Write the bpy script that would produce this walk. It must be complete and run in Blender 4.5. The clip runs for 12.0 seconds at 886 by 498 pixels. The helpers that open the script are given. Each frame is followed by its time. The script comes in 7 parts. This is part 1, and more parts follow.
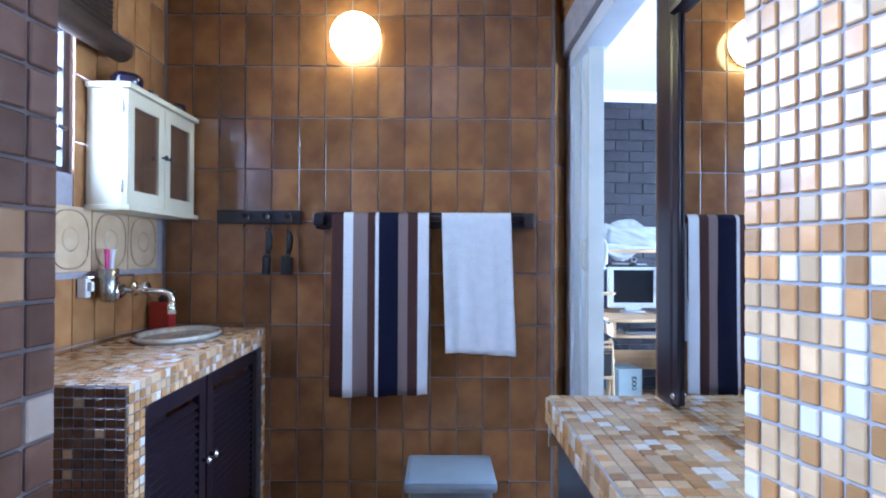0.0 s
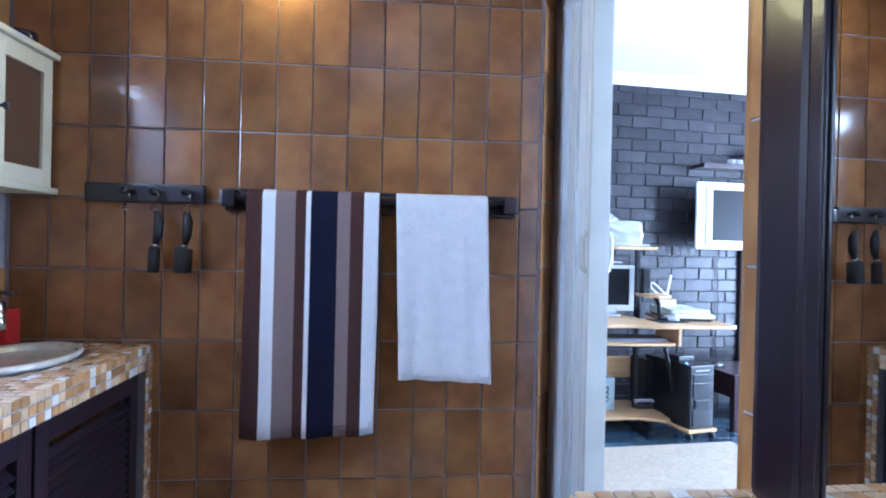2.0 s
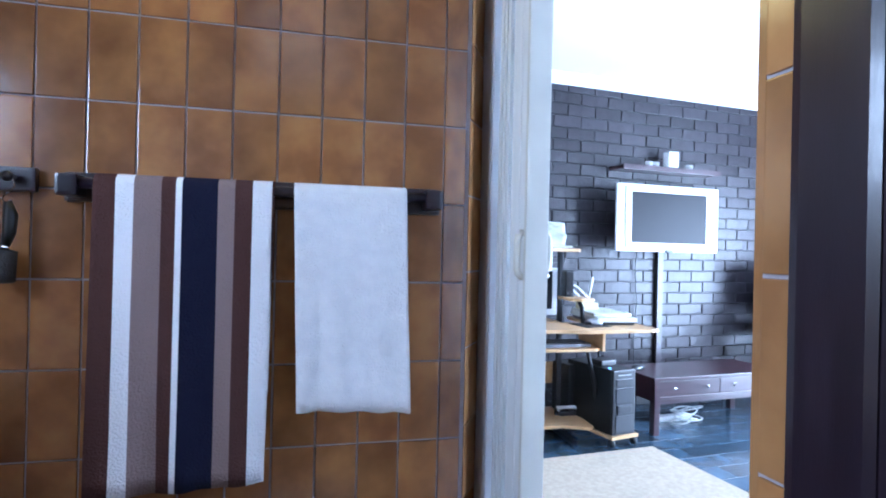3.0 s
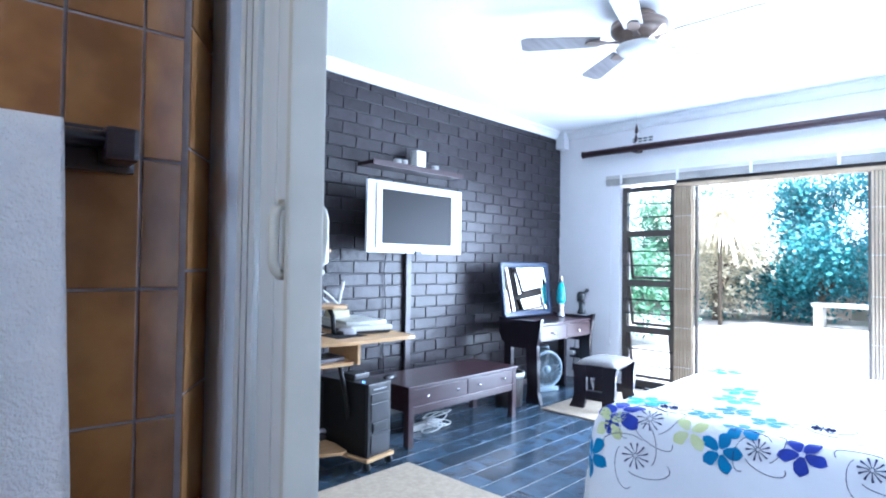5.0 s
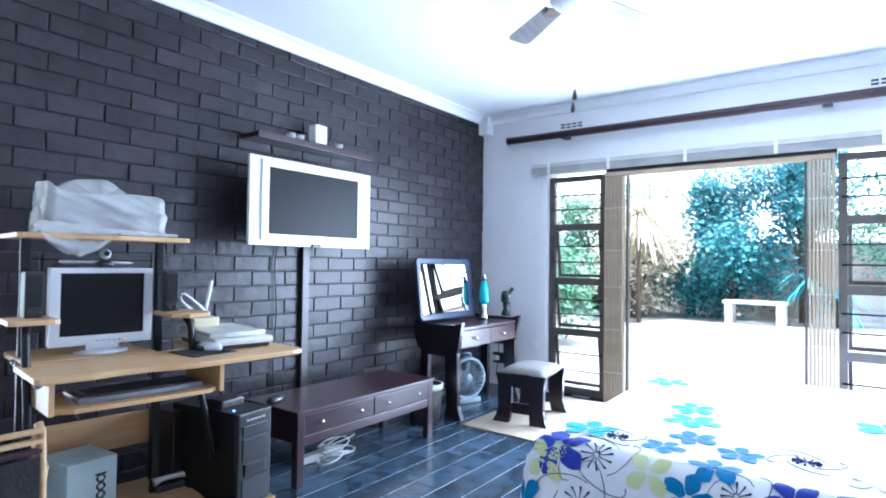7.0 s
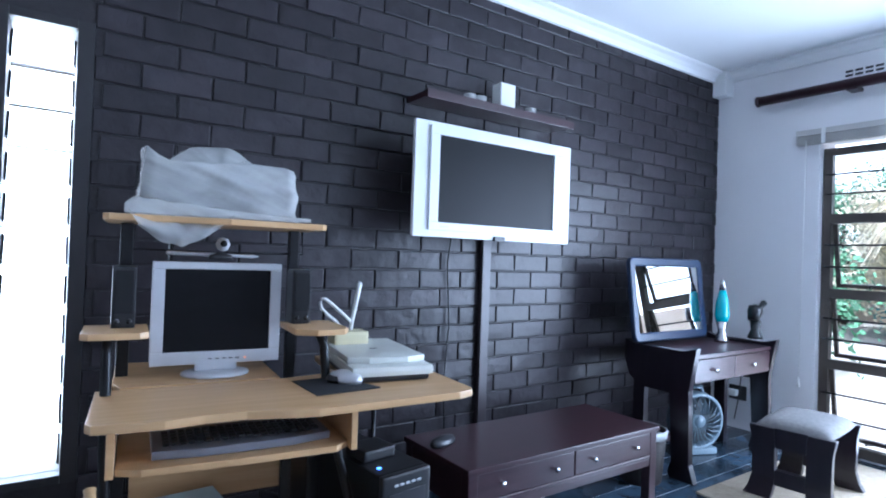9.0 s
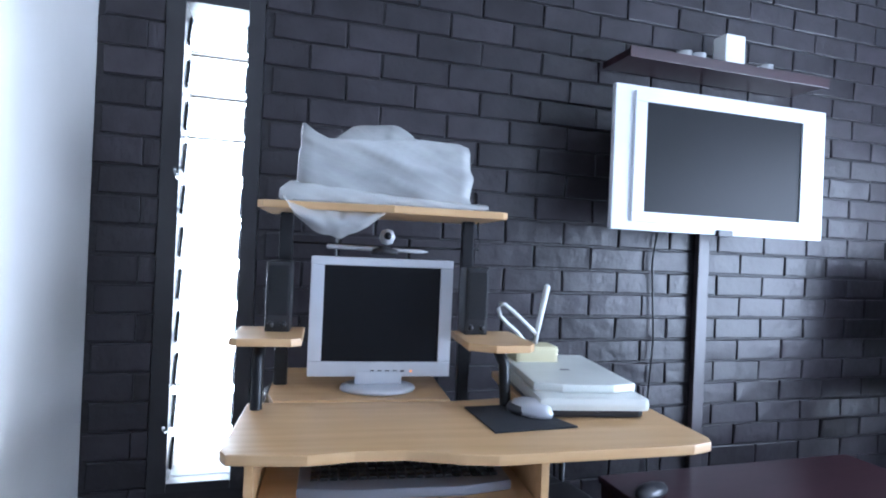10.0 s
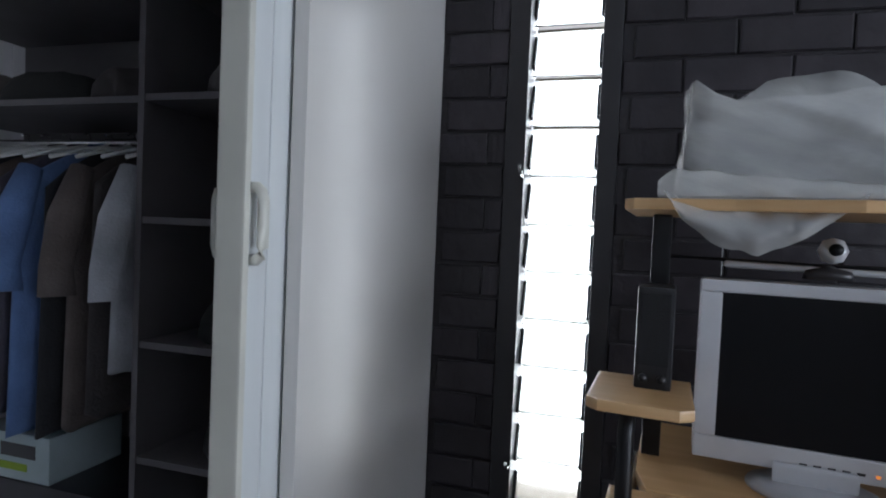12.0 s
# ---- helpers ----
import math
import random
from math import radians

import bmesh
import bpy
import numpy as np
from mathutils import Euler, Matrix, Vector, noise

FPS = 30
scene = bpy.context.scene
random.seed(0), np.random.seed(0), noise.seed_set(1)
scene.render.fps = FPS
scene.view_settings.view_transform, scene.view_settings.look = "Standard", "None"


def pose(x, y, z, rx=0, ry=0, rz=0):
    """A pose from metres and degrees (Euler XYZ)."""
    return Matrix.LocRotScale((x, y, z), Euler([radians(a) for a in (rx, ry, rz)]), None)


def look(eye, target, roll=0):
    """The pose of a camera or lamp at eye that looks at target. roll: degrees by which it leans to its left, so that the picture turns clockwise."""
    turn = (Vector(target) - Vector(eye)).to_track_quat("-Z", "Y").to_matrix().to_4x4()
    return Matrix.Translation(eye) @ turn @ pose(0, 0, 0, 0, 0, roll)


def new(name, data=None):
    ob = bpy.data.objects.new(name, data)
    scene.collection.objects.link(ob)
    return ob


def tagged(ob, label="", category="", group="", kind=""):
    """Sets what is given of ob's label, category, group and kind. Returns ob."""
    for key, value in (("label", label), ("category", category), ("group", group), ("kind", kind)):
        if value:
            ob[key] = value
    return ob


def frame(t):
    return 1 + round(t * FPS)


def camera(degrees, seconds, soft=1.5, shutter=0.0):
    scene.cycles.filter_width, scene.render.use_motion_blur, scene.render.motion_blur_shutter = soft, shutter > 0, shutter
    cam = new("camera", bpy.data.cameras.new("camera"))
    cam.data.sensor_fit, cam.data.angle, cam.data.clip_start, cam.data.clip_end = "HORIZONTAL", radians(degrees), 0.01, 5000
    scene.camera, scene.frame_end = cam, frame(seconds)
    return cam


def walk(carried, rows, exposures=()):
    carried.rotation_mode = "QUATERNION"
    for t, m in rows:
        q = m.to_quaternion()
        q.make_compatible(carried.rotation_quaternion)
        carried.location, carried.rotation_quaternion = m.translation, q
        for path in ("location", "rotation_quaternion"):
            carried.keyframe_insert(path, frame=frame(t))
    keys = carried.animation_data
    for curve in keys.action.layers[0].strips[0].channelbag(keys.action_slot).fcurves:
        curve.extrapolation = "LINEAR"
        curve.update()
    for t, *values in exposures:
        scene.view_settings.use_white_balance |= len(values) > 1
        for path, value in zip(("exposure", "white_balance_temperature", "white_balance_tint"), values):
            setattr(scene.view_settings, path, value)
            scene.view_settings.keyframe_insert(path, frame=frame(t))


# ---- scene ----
cam = camera(76.4, 12.0, soft=2.0)
# seconds, x, y, z, yaw, pitch, roll
ROWS = [
    (0.0, 0.5431, 0.3613, 1.1809, -2.8, 0.53, -0.26),
    (0.5, 0.5286, 0.4827, 1.1989, -3.34, -0.03, -0.62),
    (1.0, 0.5238, 0.6155, 1.2009, -3.82, -0.13, -0.83),
    (1.5, 0.546, 0.7681, 1.1986, -4.69, -0.32, -1.04),
    (2.0, 0.5609, 0.9029, 1.1884, -7.74, -0.21, -1.27),
    (2.5, 0.5853, 1.0354, 1.1987, -11.8, -0.2, -1.34),
    (4.3, 0.6977, 1.5066, 1.149, -31.5, 1.19, -0.95),
    (4.5, 0.7107, 1.5465, 1.1592, -34.77, 1.09, -0.94),
    (5.0, 0.7807, 1.6412, 1.1514, -42.75, 1.39, -0.83),
    (5.5, 0.9046, 1.7369, 1.1442, -47.78, 1.48, -0.71),
    (6.0, 1.037, 1.8218, 1.1315, -49.51, 1.53, -0.66),
    (6.5, 1.1902, 1.9224, 1.1147, -50.48, 1.69, -0.77),
    (6.7, 1.2206, 1.951, 1.1291, -50.82, 1.47, -0.84),
    (8.3, 1.7248, 2.4249, 1.1297, -42.0, 1.09, -1.24),
    (8.5, 1.7568, 2.4919, 1.1386, -39.59, 0.89, -1.76),
    (9.0, 1.8514, 2.6943, 1.133, -31.61, 0.74, -1.99),
    (9.5, 1.9371, 2.855, 1.1165, -21.17, 0.57, -2.15),
    (10.0, 1.9714, 3.0575, 1.1177, -13.87, 0.12, -2.44),
    (10.5, 1.9518, 3.22, 1.1228, -8.71, -0.32, -2.6),
    (11.0, 1.9224, 3.3726, 1.1355, 0.56, -0.87, -2.6),
    (11.5, 1.9037, 3.4366, 1.1455, 9.94, -1.51, -2.53),
    (12.0, 1.8901, 3.459, 1.1526, 19.43, -1.9, -2.45),
]
EXPOSURES = [(0.0, 1.76, 4550, 10), (2.5, 1.82, 4700, 11), (4.5, 1.45, 5000, 10), (5.5, 1.15, 5150, 10), (6.5, 1.05, 5150, 10), (8.5, 0.3, 5100, 10), (9.5, 0.58, 5000, 12), (10.0, 0.68, 5200, 12), (10.5, 0.82, 5500, 12), (11.0, 0.6, 5900, 12), (11.5, -0.25, 5900, 12), (12.0, -0.65, 6000, 12)]
walk(cam, [(t, pose(x, y, z, 90 + pitch, roll, yaw)) for t, x, y, z, yaw, pitch, roll in ROWS], EXPOSURES)

# ---- sky, sun and lamps ----
world = bpy.data.worlds.new("sky")
scene.world = world
world.use_nodes = True
wn = world.node_tree.nodes
sky = wn.new("ShaderNodeTexSky")
sky.sky_type, sky.sun_disc = "NISHITA", False
sky.sun_elevation, sky.sun_rotation = radians(73), radians(202)
sky.dust_density, sky.ozone_density = 7.0, 0.6
world.node_tree.links.new(sky.outputs[0], wn["Background"].inputs[0])
wn["Background"].inputs[1].default_value = 0.15


def lamp(name, kind, m, energy, colour, **more):
    data = bpy.data.lights.new(name, kind)
    data.energy, data.color = energy, colour
    if kind == "AREA":
        data.shape, data.size, data.size_y = "RECTANGLE", more["w"], more["h"]
    elif kind == "SUN":
        data.angle = radians(0.5)
    else:
        data.shadow_soft_size = more["r"]
    ob = new(name, data)
    ob.matrix_world = m
    return ob


HOME = pose(0, 0, 0, 0, 0, 3.1)  # the bedroom, square to its brick wall
BATH = pose(0.392, 0.511, 0, 0, 0, -2.5) @ Matrix.Diagonal((0.985, 1.028, 0.977, 1))
lamp("sun", "SUN", look((-1.0, -2.5, 9), (0, 0, 0)), 5.0, (1, 0.96, 0.9))
lamp("garden_door_light", "AREA", HOME @ look((5.935, 2.28, 0.98), (0, 2.28, 0.90)), 165, (0.86, 0.93, 1), w=2.75, h=1.85)
lamp("narrow_window_light", "AREA", HOME @ look((1.94, 5.12, 1.12), (1.94, 0, 1.02)), 6, (0.95, 0.98, 1), w=0.2, h=1.5)
lamp("bathroom_window_light", "AREA", BATH @ look((-1.2, 1.2, 1.78), (0, 1.1, 1.5)), 15, (0.9, 0.95, 1), w=0.8, h=0.6)
# Lamp of an unseen, assumed shower window, added to brighten the right-hand mosaic.
lamp("added_shower_light", "AREA", BATH @ look((-1.06, -0.575, 1.68), (0.5, -0.1, 1.3)), 15, (0.9, 0.95, 1), w=0.75, h=0.85)

# ---- materials ----
def mat(name, colour, rough=0.5, metal=0.0, second=None, scale=8.0, bump=0.0, bump_scale=60.0, island=0.0, per_object=0.0, coat=0.0, stretch=(1, 1, 1), transmission=0.0, alpha=1.0, sheen=0.0, detail=5.0, rough_var=0.0):
    """A surface with two scales of colour, fine relief and optional variation from piece to piece."""
    m = bpy.data.materials.new(name)
    m.use_nodes = True
    t = m.node_tree
    n, ln = t.nodes, t.links
    b = n["Principled BSDF"]
    b.inputs["Roughness"].default_value, b.inputs["Metallic"].default_value = rough, metal
    b.inputs["Coat Weight"].default_value, b.inputs["Coat Roughness"].default_value = coat, 0.08
    b.inputs["Transmission Weight"].default_value, b.inputs["Alpha"].default_value = transmission, alpha
    b.inputs["Sheen Weight"].default_value = sheen
    co = n.new("ShaderNodeTexCoord")
    mp = n.new("ShaderNodeMapping")
    mp.inputs["Scale"].default_value = stretch
    ln.new(co.outputs["Object"], mp.inputs["Vector"])
    if per_object:
        shift = n.new("ShaderNodeVectorMath")
        shift.operation = "SCALE"
        shift.inputs[0].default_value = (37.0, 53.0, 71.0)
        ln.new(n.new("ShaderNodeObjectInfo").outputs["Random"], shift.inputs["Scale"])
        ln.new(shift.outputs[0], mp.inputs["Location"])
    second = second or tuple(c * 0.82 for c in colour)
    big = n.new("ShaderNodeTexNoise")
    big.inputs["Scale"].default_value, big.inputs["Detail"].default_value = scale, detail
    ln.new(mp.outputs[0], big.inputs["Vector"])
    ramp = n.new("ShaderNodeValToRGB")
    ramp.color_ramp.elements[0].position, ramp.color_ramp.elements[1].position = 0.35, 0.68
    ramp.color_ramp.elements[0].color, ramp.color_ramp.elements[1].color = (*second, 1), (*colour, 1)
    ln.new(big.outputs["Fac"], ramp.inputs["Fac"])
    out = ramp.outputs[0]
    for amount, socket in ((island, n.new("ShaderNodeNewGeometry").outputs["Random Per Island"]), (per_object, n.new("ShaderNodeObjectInfo").outputs["Random"])):
        if amount:
            hsv = n.new("ShaderNodeHueSaturation")
            rng = n.new("ShaderNodeMapRange")
            rng.inputs["To Min"].default_value, rng.inputs["To Max"].default_value = 1 - amount, 1 + amount
            ln.new(socket, rng.inputs["Value"])
            ln.new(rng.outputs[0], hsv.inputs["Value"])
            ln.new(out, hsv.inputs["Color"])
            out = hsv.outputs[0]
    ln.new(out, b.inputs["Base Color"])
    if rough_var:
        rr = n.new("ShaderNodeMapRange")
        rr.inputs["To Min"].default_value, rr.inputs["To Max"].default_value = max(0.02, rough - rough_var), rough + rough_var
        ln.new(big.outputs["Fac"], rr.inputs["Value"])
        ln.new(rr.outputs[0], b.inputs["Roughness"])
    if bump:
        fine = n.new("ShaderNodeTexNoise")
        fine.inputs["Scale"].default_value, fine.inputs["Detail"].default_value = bump_scale, 6
        ln.new(mp.outputs[0], fine.inputs["Vector"])
        bp = n.new("ShaderNodeBump")
        bp.inputs["Strength"].default_value, bp.inputs["Distance"].default_value = bump, 0.01
        ln.new(fine.outputs["Fac"], bp.inputs["Height"])
        ln.new(bp.outputs[0], b.inputs["Normal"])
    return m


def glow(name, colour, strength):
    m = bpy.data.materials.new(name)
    m.use_nodes = True
    b = m.node_tree.nodes["Principled BSDF"]
    b.inputs["Base Color"].default_value = (*colour, 1)
    b.inputs["Emission Color"].default_value, b.inputs["Emission Strength"].default_value = (*colour, 1), strength
    return m


TILE = mat("brown glazed tile", (0.33, 0.160, 0.055), 0.16, second=(0.20, 0.086, 0.032), scale=9, bump=0.07, bump_scale=14, per_object=0.24, coat=0.3, detail=3)
OCHRE = mat("ochre glazed tile", (0.38, 0.20, 0.075), 0.2, second=(0.27, 0.13, 0.045), scale=9, bump=0.06, bump_scale=14, per_object=0.2)
GROUT = mat("grey grout", (0.34, 0.31, 0.33), 0.9, scale=30, bump=0.3)
MOSAIC_GROUT = mat("blue grey grout", (0.33, 0.32, 0.34), 0.9, scale=30, bump=0.3)
WHITE = mat("white wall paint", (0.80, 0.79, 0.80), 0.6, second=(0.76, 0.75, 0.76), scale=2, bump=0.05, bump_scale=90)
CEILING = mat("white ceiling paint", (0.85, 0.85, 0.85), 0.7, scale=1.5, second=(0.82, 0.82, 0.82), bump=0.03)
BRICK = mat("black painted brick", (0.034, 0.029, 0.034), 0.32, second=(0.022, 0.019, 0.022), scale=14, bump=0.55, bump_scale=16, per_object=0.3, rough_var=0.08)
BRICK_JOINT = mat("black painted joint", (0.028, 0.025, 0.028), 0.4, scale=30, bump=0.4)
SLATE = mat("dark slate floor tile", (0.060, 0.096, 0.140), 0.20, second=(0.028, 0.044, 0.066), scale=6, bump=0.2, bump_scale=22, per_object=0.35, rough_var=0.1)
SLATE_JOINT = mat("pale floor grout", (0.62, 0.64, 0.66), 0.8, scale=20)
DARK_WOOD = mat("dark stained wood", (0.044, 0.020, 0.025), 0.30, second=(0.030, 0.013, 0.017), scale=5, stretch=(1, 8, 8), bump=0.05, coat=0.05)
BLACK_WOOD = mat("black stained wood", (0.014, 0.009, 0.016), 0.28, second=(0.008, 0.005, 0.009), scale=5, stretch=(8, 8, 1), bump=0.05, coat=0.2)
BEECH = mat("beech laminate", (0.62, 0.40, 0.20), 0.35, second=(0.54, 0.33, 0.15), scale=3, stretch=(1, 14, 14), bump=0.02)
CREAM = mat("cream paint", (0.66, 0.61, 0.45), 0.45, second=(0.58, 0.53, 0.38), scale=6, bump=0.05)
PLASTIC_WHITE = mat("white plastic", (0.78, 0.78, 0.76), 0.35, scale=4, second=(0.74, 0.74, 0.72))
PVC = mat("white folding door plastic", (0.72, 0.74, 0.74), 0.4, scale=4, second=(0.66, 0.68, 0.68), stretch=(6, 6, 0.5))
SILVER = mat("silver plastic", (0.62, 0.63, 0.66), 0.32, metal=0.2, scale=6)
BLACK_PLASTIC = mat("black plastic", (0.012, 0.012, 0.014), 0.35, scale=10, bump=0.05, bump_scale=200)
BLACK_METAL = mat("black metal", (0.015, 0.015, 0.017), 0.35, metal=0.5, scale=10)
SCREEN = mat("dark screen", (0.008, 0.008, 0.010), 0.4, scale=2)
SCREEN.node_tree.nodes["Principled BSDF"].inputs["Specular IOR Level"].default_value = 0.15
CHROME = mat("chrome", (0.8, 0.8, 0.8), 0.08, metal=1.0, scale=4, second=(0.75, 0.75, 0.75))
BRICK_FAR = mat("black painted brick beyond", (0.034, 0.029, 0.034), 0.32, second=(0.022, 0.019, 0.022), scale=14, bump=0.55, bump_scale=16, island=0.3, rough_var=0.08)
SLATE_FAR = mat("dark slate floor tile beyond", (0.060, 0.096, 0.140), 0.20, second=(0.028, 0.044, 0.066), scale=6, bump=0.2, bump_scale=22, island=0.35, rough_var=0.1)
for paint in (BRICK, BRICK_FAR, BRICK_JOINT):
    paint.node_tree.nodes["Principled BSDF"].inputs["Specular IOR Level"].default_value = 0.31
MIRROR = mat("mirror glass", (0.88, 0.9, 0.9), 0.01, metal=1.0, second=(0.88, 0.9, 0.9))


# ---- building blocks ----
def box(bm, x0, y0, z0, x1, y1, z1, bevel=0.0, seg=2):
    r = bmesh.ops.create_cube(bm, size=1.0)
    vs = r["verts"]
    for v in vs:
        v.co = Vector(((x0 + x1) / 2 + v.co.x * (x1 - x0), (y0 + y1) / 2 + v.co.y * (y1 - y0), (z0 + z1) / 2 + v.co.z * (z1 - z0)))
    if bevel:
        es = list({e for v in vs for e in v.link_edges})
        bmesh.ops.bevel(bm, geom=es, offset=bevel, segments=seg, profile=0.7, affect="EDGES")
    return bm


def boxes(*items, bevel=0.0):
    bm = bmesh.new()
    for it in items:
        box(bm, *it, bevel=bevel)
    return bm


def tube(bm, points, radius, sides=10, radii=None):
    """A round bar along a line of points."""
    pts = [Vector(p) for p in points]
    rings = []
    for i, p in enumerate(pts):
        d = (pts[min(i + 1, len(pts) - 1)] - pts[max(i - 1, 0)]).normalized()
        side = d.cross(Vector((0, 0, 1)) if abs(d.z) < 0.9 else Vector((1, 0, 0))).normalized()
        up = side.cross(d)
        r = radii[i] if radii else radius
        rings.append([bm.verts.new(p + r * (math.cos(a) * side + math.sin(a) * up)) for a in (2 * math.pi * k / sides for k in range(sides))])
    for a, b in zip(rings, rings[1:]):
        for k in range(sides):
            f = bm.faces.new((a[k], a[(k + 1) % sides], b[(k + 1) % sides], b[k]))
            f.smooth = True
    bm.faces.new(rings[0][::-1])
    bm.faces.new(rings[-1])
    return bm


def lathe(bm, profile, centre=(0, 0, 0), sides=24, sx=1.0, sy=1.0):
    """A turned shape: profile of (radius, height), about the upright axis."""
    rings = []
    for r, z in profile:
        rings.append([bm.verts.new((centre[0] + sx * r * math.cos(2 * math.pi * k / sides), centre[1] + sy * r * math.sin(2 * math.pi * k / sides), centre[2] + z)) for k in range(sides)])
    for a, b in zip(rings, rings[1:]):
        for k in range(sides):
            f = bm.faces.new((a[k], a[(k + 1) % sides], b[(k + 1) % sides], b[k]))
            f.smooth = True
    if profile[0][0] > 1e-4:
        bm.faces.new(rings[0][::-1])
    if profile[-1][0] > 1e-4:
        bm.faces.new(rings[-1])
    return bm


def slab(bm, outline, z0, z1, bevel=0.0):
    """A flat board with the given outline in plan."""
    low = [bm.verts.new((x, y, z0)) for x, y in outline]
    high = [bm.verts.new((x, y, z1)) for x, y in outline]
    n = len(outline)
    fs = [bm.faces.new(low[::-1]), bm.faces.new(high)]
    for i in range(n):
        fs.append(bm.faces.new((low[i], low[(i + 1) % n], high[(i + 1) % n], high[i])))
    bmesh.ops.recalc_face_normals(bm, faces=fs)
    if bevel:
        bmesh.ops.bevel(bm, geom=list({e for f in fs[:2] for e in f.edges}), offset=bevel, segments=2, profile=0.7, affect="EDGES")
    return bm


def turned(bm, m):
    bm.transform(m)
    return bm


def mesh_of(name, bm, material):
    data = bpy.data.meshes.new(name)
    bm.to_mesh(data)
    bm.free()
    data.materials.append(material)
    return data


def thing(name, m, label, category, group="", kind=""):
    ob = new(name)
    ob.empty_display_size = 0.1
    ob.matrix_world = m
    return tagged(ob, label, category, group, kind)


def part(name, bm, material, parent, label=""):
    """One mesh under a thing or a part, in the thing's own coordinates."""
    ob = new(name, mesh_of(name, bm, material))
    ob.parent = parent
    if label:
        tagged(ob, label)
    return ob


def solo(name, bm, material, m, label="", category="", group="", kind=""):
    ob = new(name, mesh_of(name, bm, material))
    ob.matrix_world = m
    return tagged(ob, label, category, group, kind)


def piece(name, data, parent, x, y, z, rot=None):
    ob = new(name, data)
    ob.parent = parent
    ob.matrix_basis = Matrix.Translation((x, y, z)) @ (rot or Matrix.Identity(4))
    return ob


def structure(name, bm, material, m, label, category="wall"):
    return solo(name, bm, material, m, label, category, kind="structure")


# ---- bathroom shell ----
BX0, BX1, BY0, BY1, BH = -0.99, 0.68, -1.5, 2.098, 2.62
DY0, DY1, DH = 1.145, 2.262, 2.07
TW, TH = 0.1097, 0.2159
wall_back = structure("wall_bathroom_back", boxes((BX0 - 0.2, BY1, 0, 0.632, BY1 + 0.12, BH)), GROUT, BATH, "bathroom wall covered in brown glazed tiles")
WY0, WY1, WZ0, WZ1 = 0.75, 1.62, 1.455, 2.12
# The opening nearest the shower belongs to the unseen window added for light.
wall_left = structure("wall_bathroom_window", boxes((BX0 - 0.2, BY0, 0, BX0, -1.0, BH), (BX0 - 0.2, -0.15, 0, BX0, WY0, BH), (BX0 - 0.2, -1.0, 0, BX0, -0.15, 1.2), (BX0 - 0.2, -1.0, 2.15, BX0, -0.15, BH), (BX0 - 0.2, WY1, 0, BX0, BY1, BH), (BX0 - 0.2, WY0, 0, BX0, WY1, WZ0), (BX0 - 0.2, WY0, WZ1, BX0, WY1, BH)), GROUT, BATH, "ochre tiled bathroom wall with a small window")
wall_right = structure("wall_bathroom_door", boxes((BX1, BY0, 0, BX1 + 0.12, DY0, BH), (BX1, DY0, DH, BX1 + 0.12, DY1 + 0.03, BH)), GROUT, BATH, "tiled wall with the doorway to the bedroom")
structure("wall_bathroom_near", boxes((BX0 - 0.2, BY0 - 0.12, 0, BX1 + 0.12, BY0, BH)), OCHRE, BATH, "plain ochre bathroom wall behind the shower")
structure("floor_bathroom", boxes((BX0, BY0, -0.06, BX1 + 0.12, BY1, 0.0)), OCHRE, BATH, "brown tiled bathroom floor", "floor")
structure("ceiling_bathroom", boxes((BX0 - 0.2, BY0 - 0.12, BH, BX1 + 0.12, BY1 + 0.12, BH + 0.08)), CEILING, BATH, "white bathroom ceiling", "ceiling")


splay = structure("wall_bathroom_splay", slab(bmesh.new(), [(0.632, 2.106), (0.707, 2.222), (0.707, 2.262), (0.79, 2.262), (0.79, 2.29), (0.60, 2.29), (0.60, 2.219), (0.632, 2.219)], 0.0, BH), GROUT, BATH, "splayed tiled reveal beside the doorway")


def tile_mesh(name, w, h, d, material, bevel=0.004):
    """One tile that faces the room along -y, its back on y = 0."""
    bm = boxes((-w / 2, -d, -h / 2, w / 2, 0.002, h / 2), bevel=bevel)
    return mesh_of(name, bm, material)


ROT_X = Matrix.Rotation(radians(90), 4, "Z")
ROT_RIGHT = Matrix.Rotation(radians(-90), 4, "Z")
tile_brown = tile_mesh("tile_brown", TW - 0.0045, TH - 0.0045, 0.0045, TILE, 0.0025)
tile_ochre = tile_mesh("tile_ochre", TW - 0.0045, TH - 0.0045, 0.0045, OCHRE, 0.0025)
Z0 = 0.048 - TH
rng = random.Random(3)


def jitter(a=0.35):
    return Matrix.Rotation(radians(rng.uniform(-a, a)), 4, "X") @ Matrix.Rotation(radians(rng.uniform(-a, a)), 4, "Z")


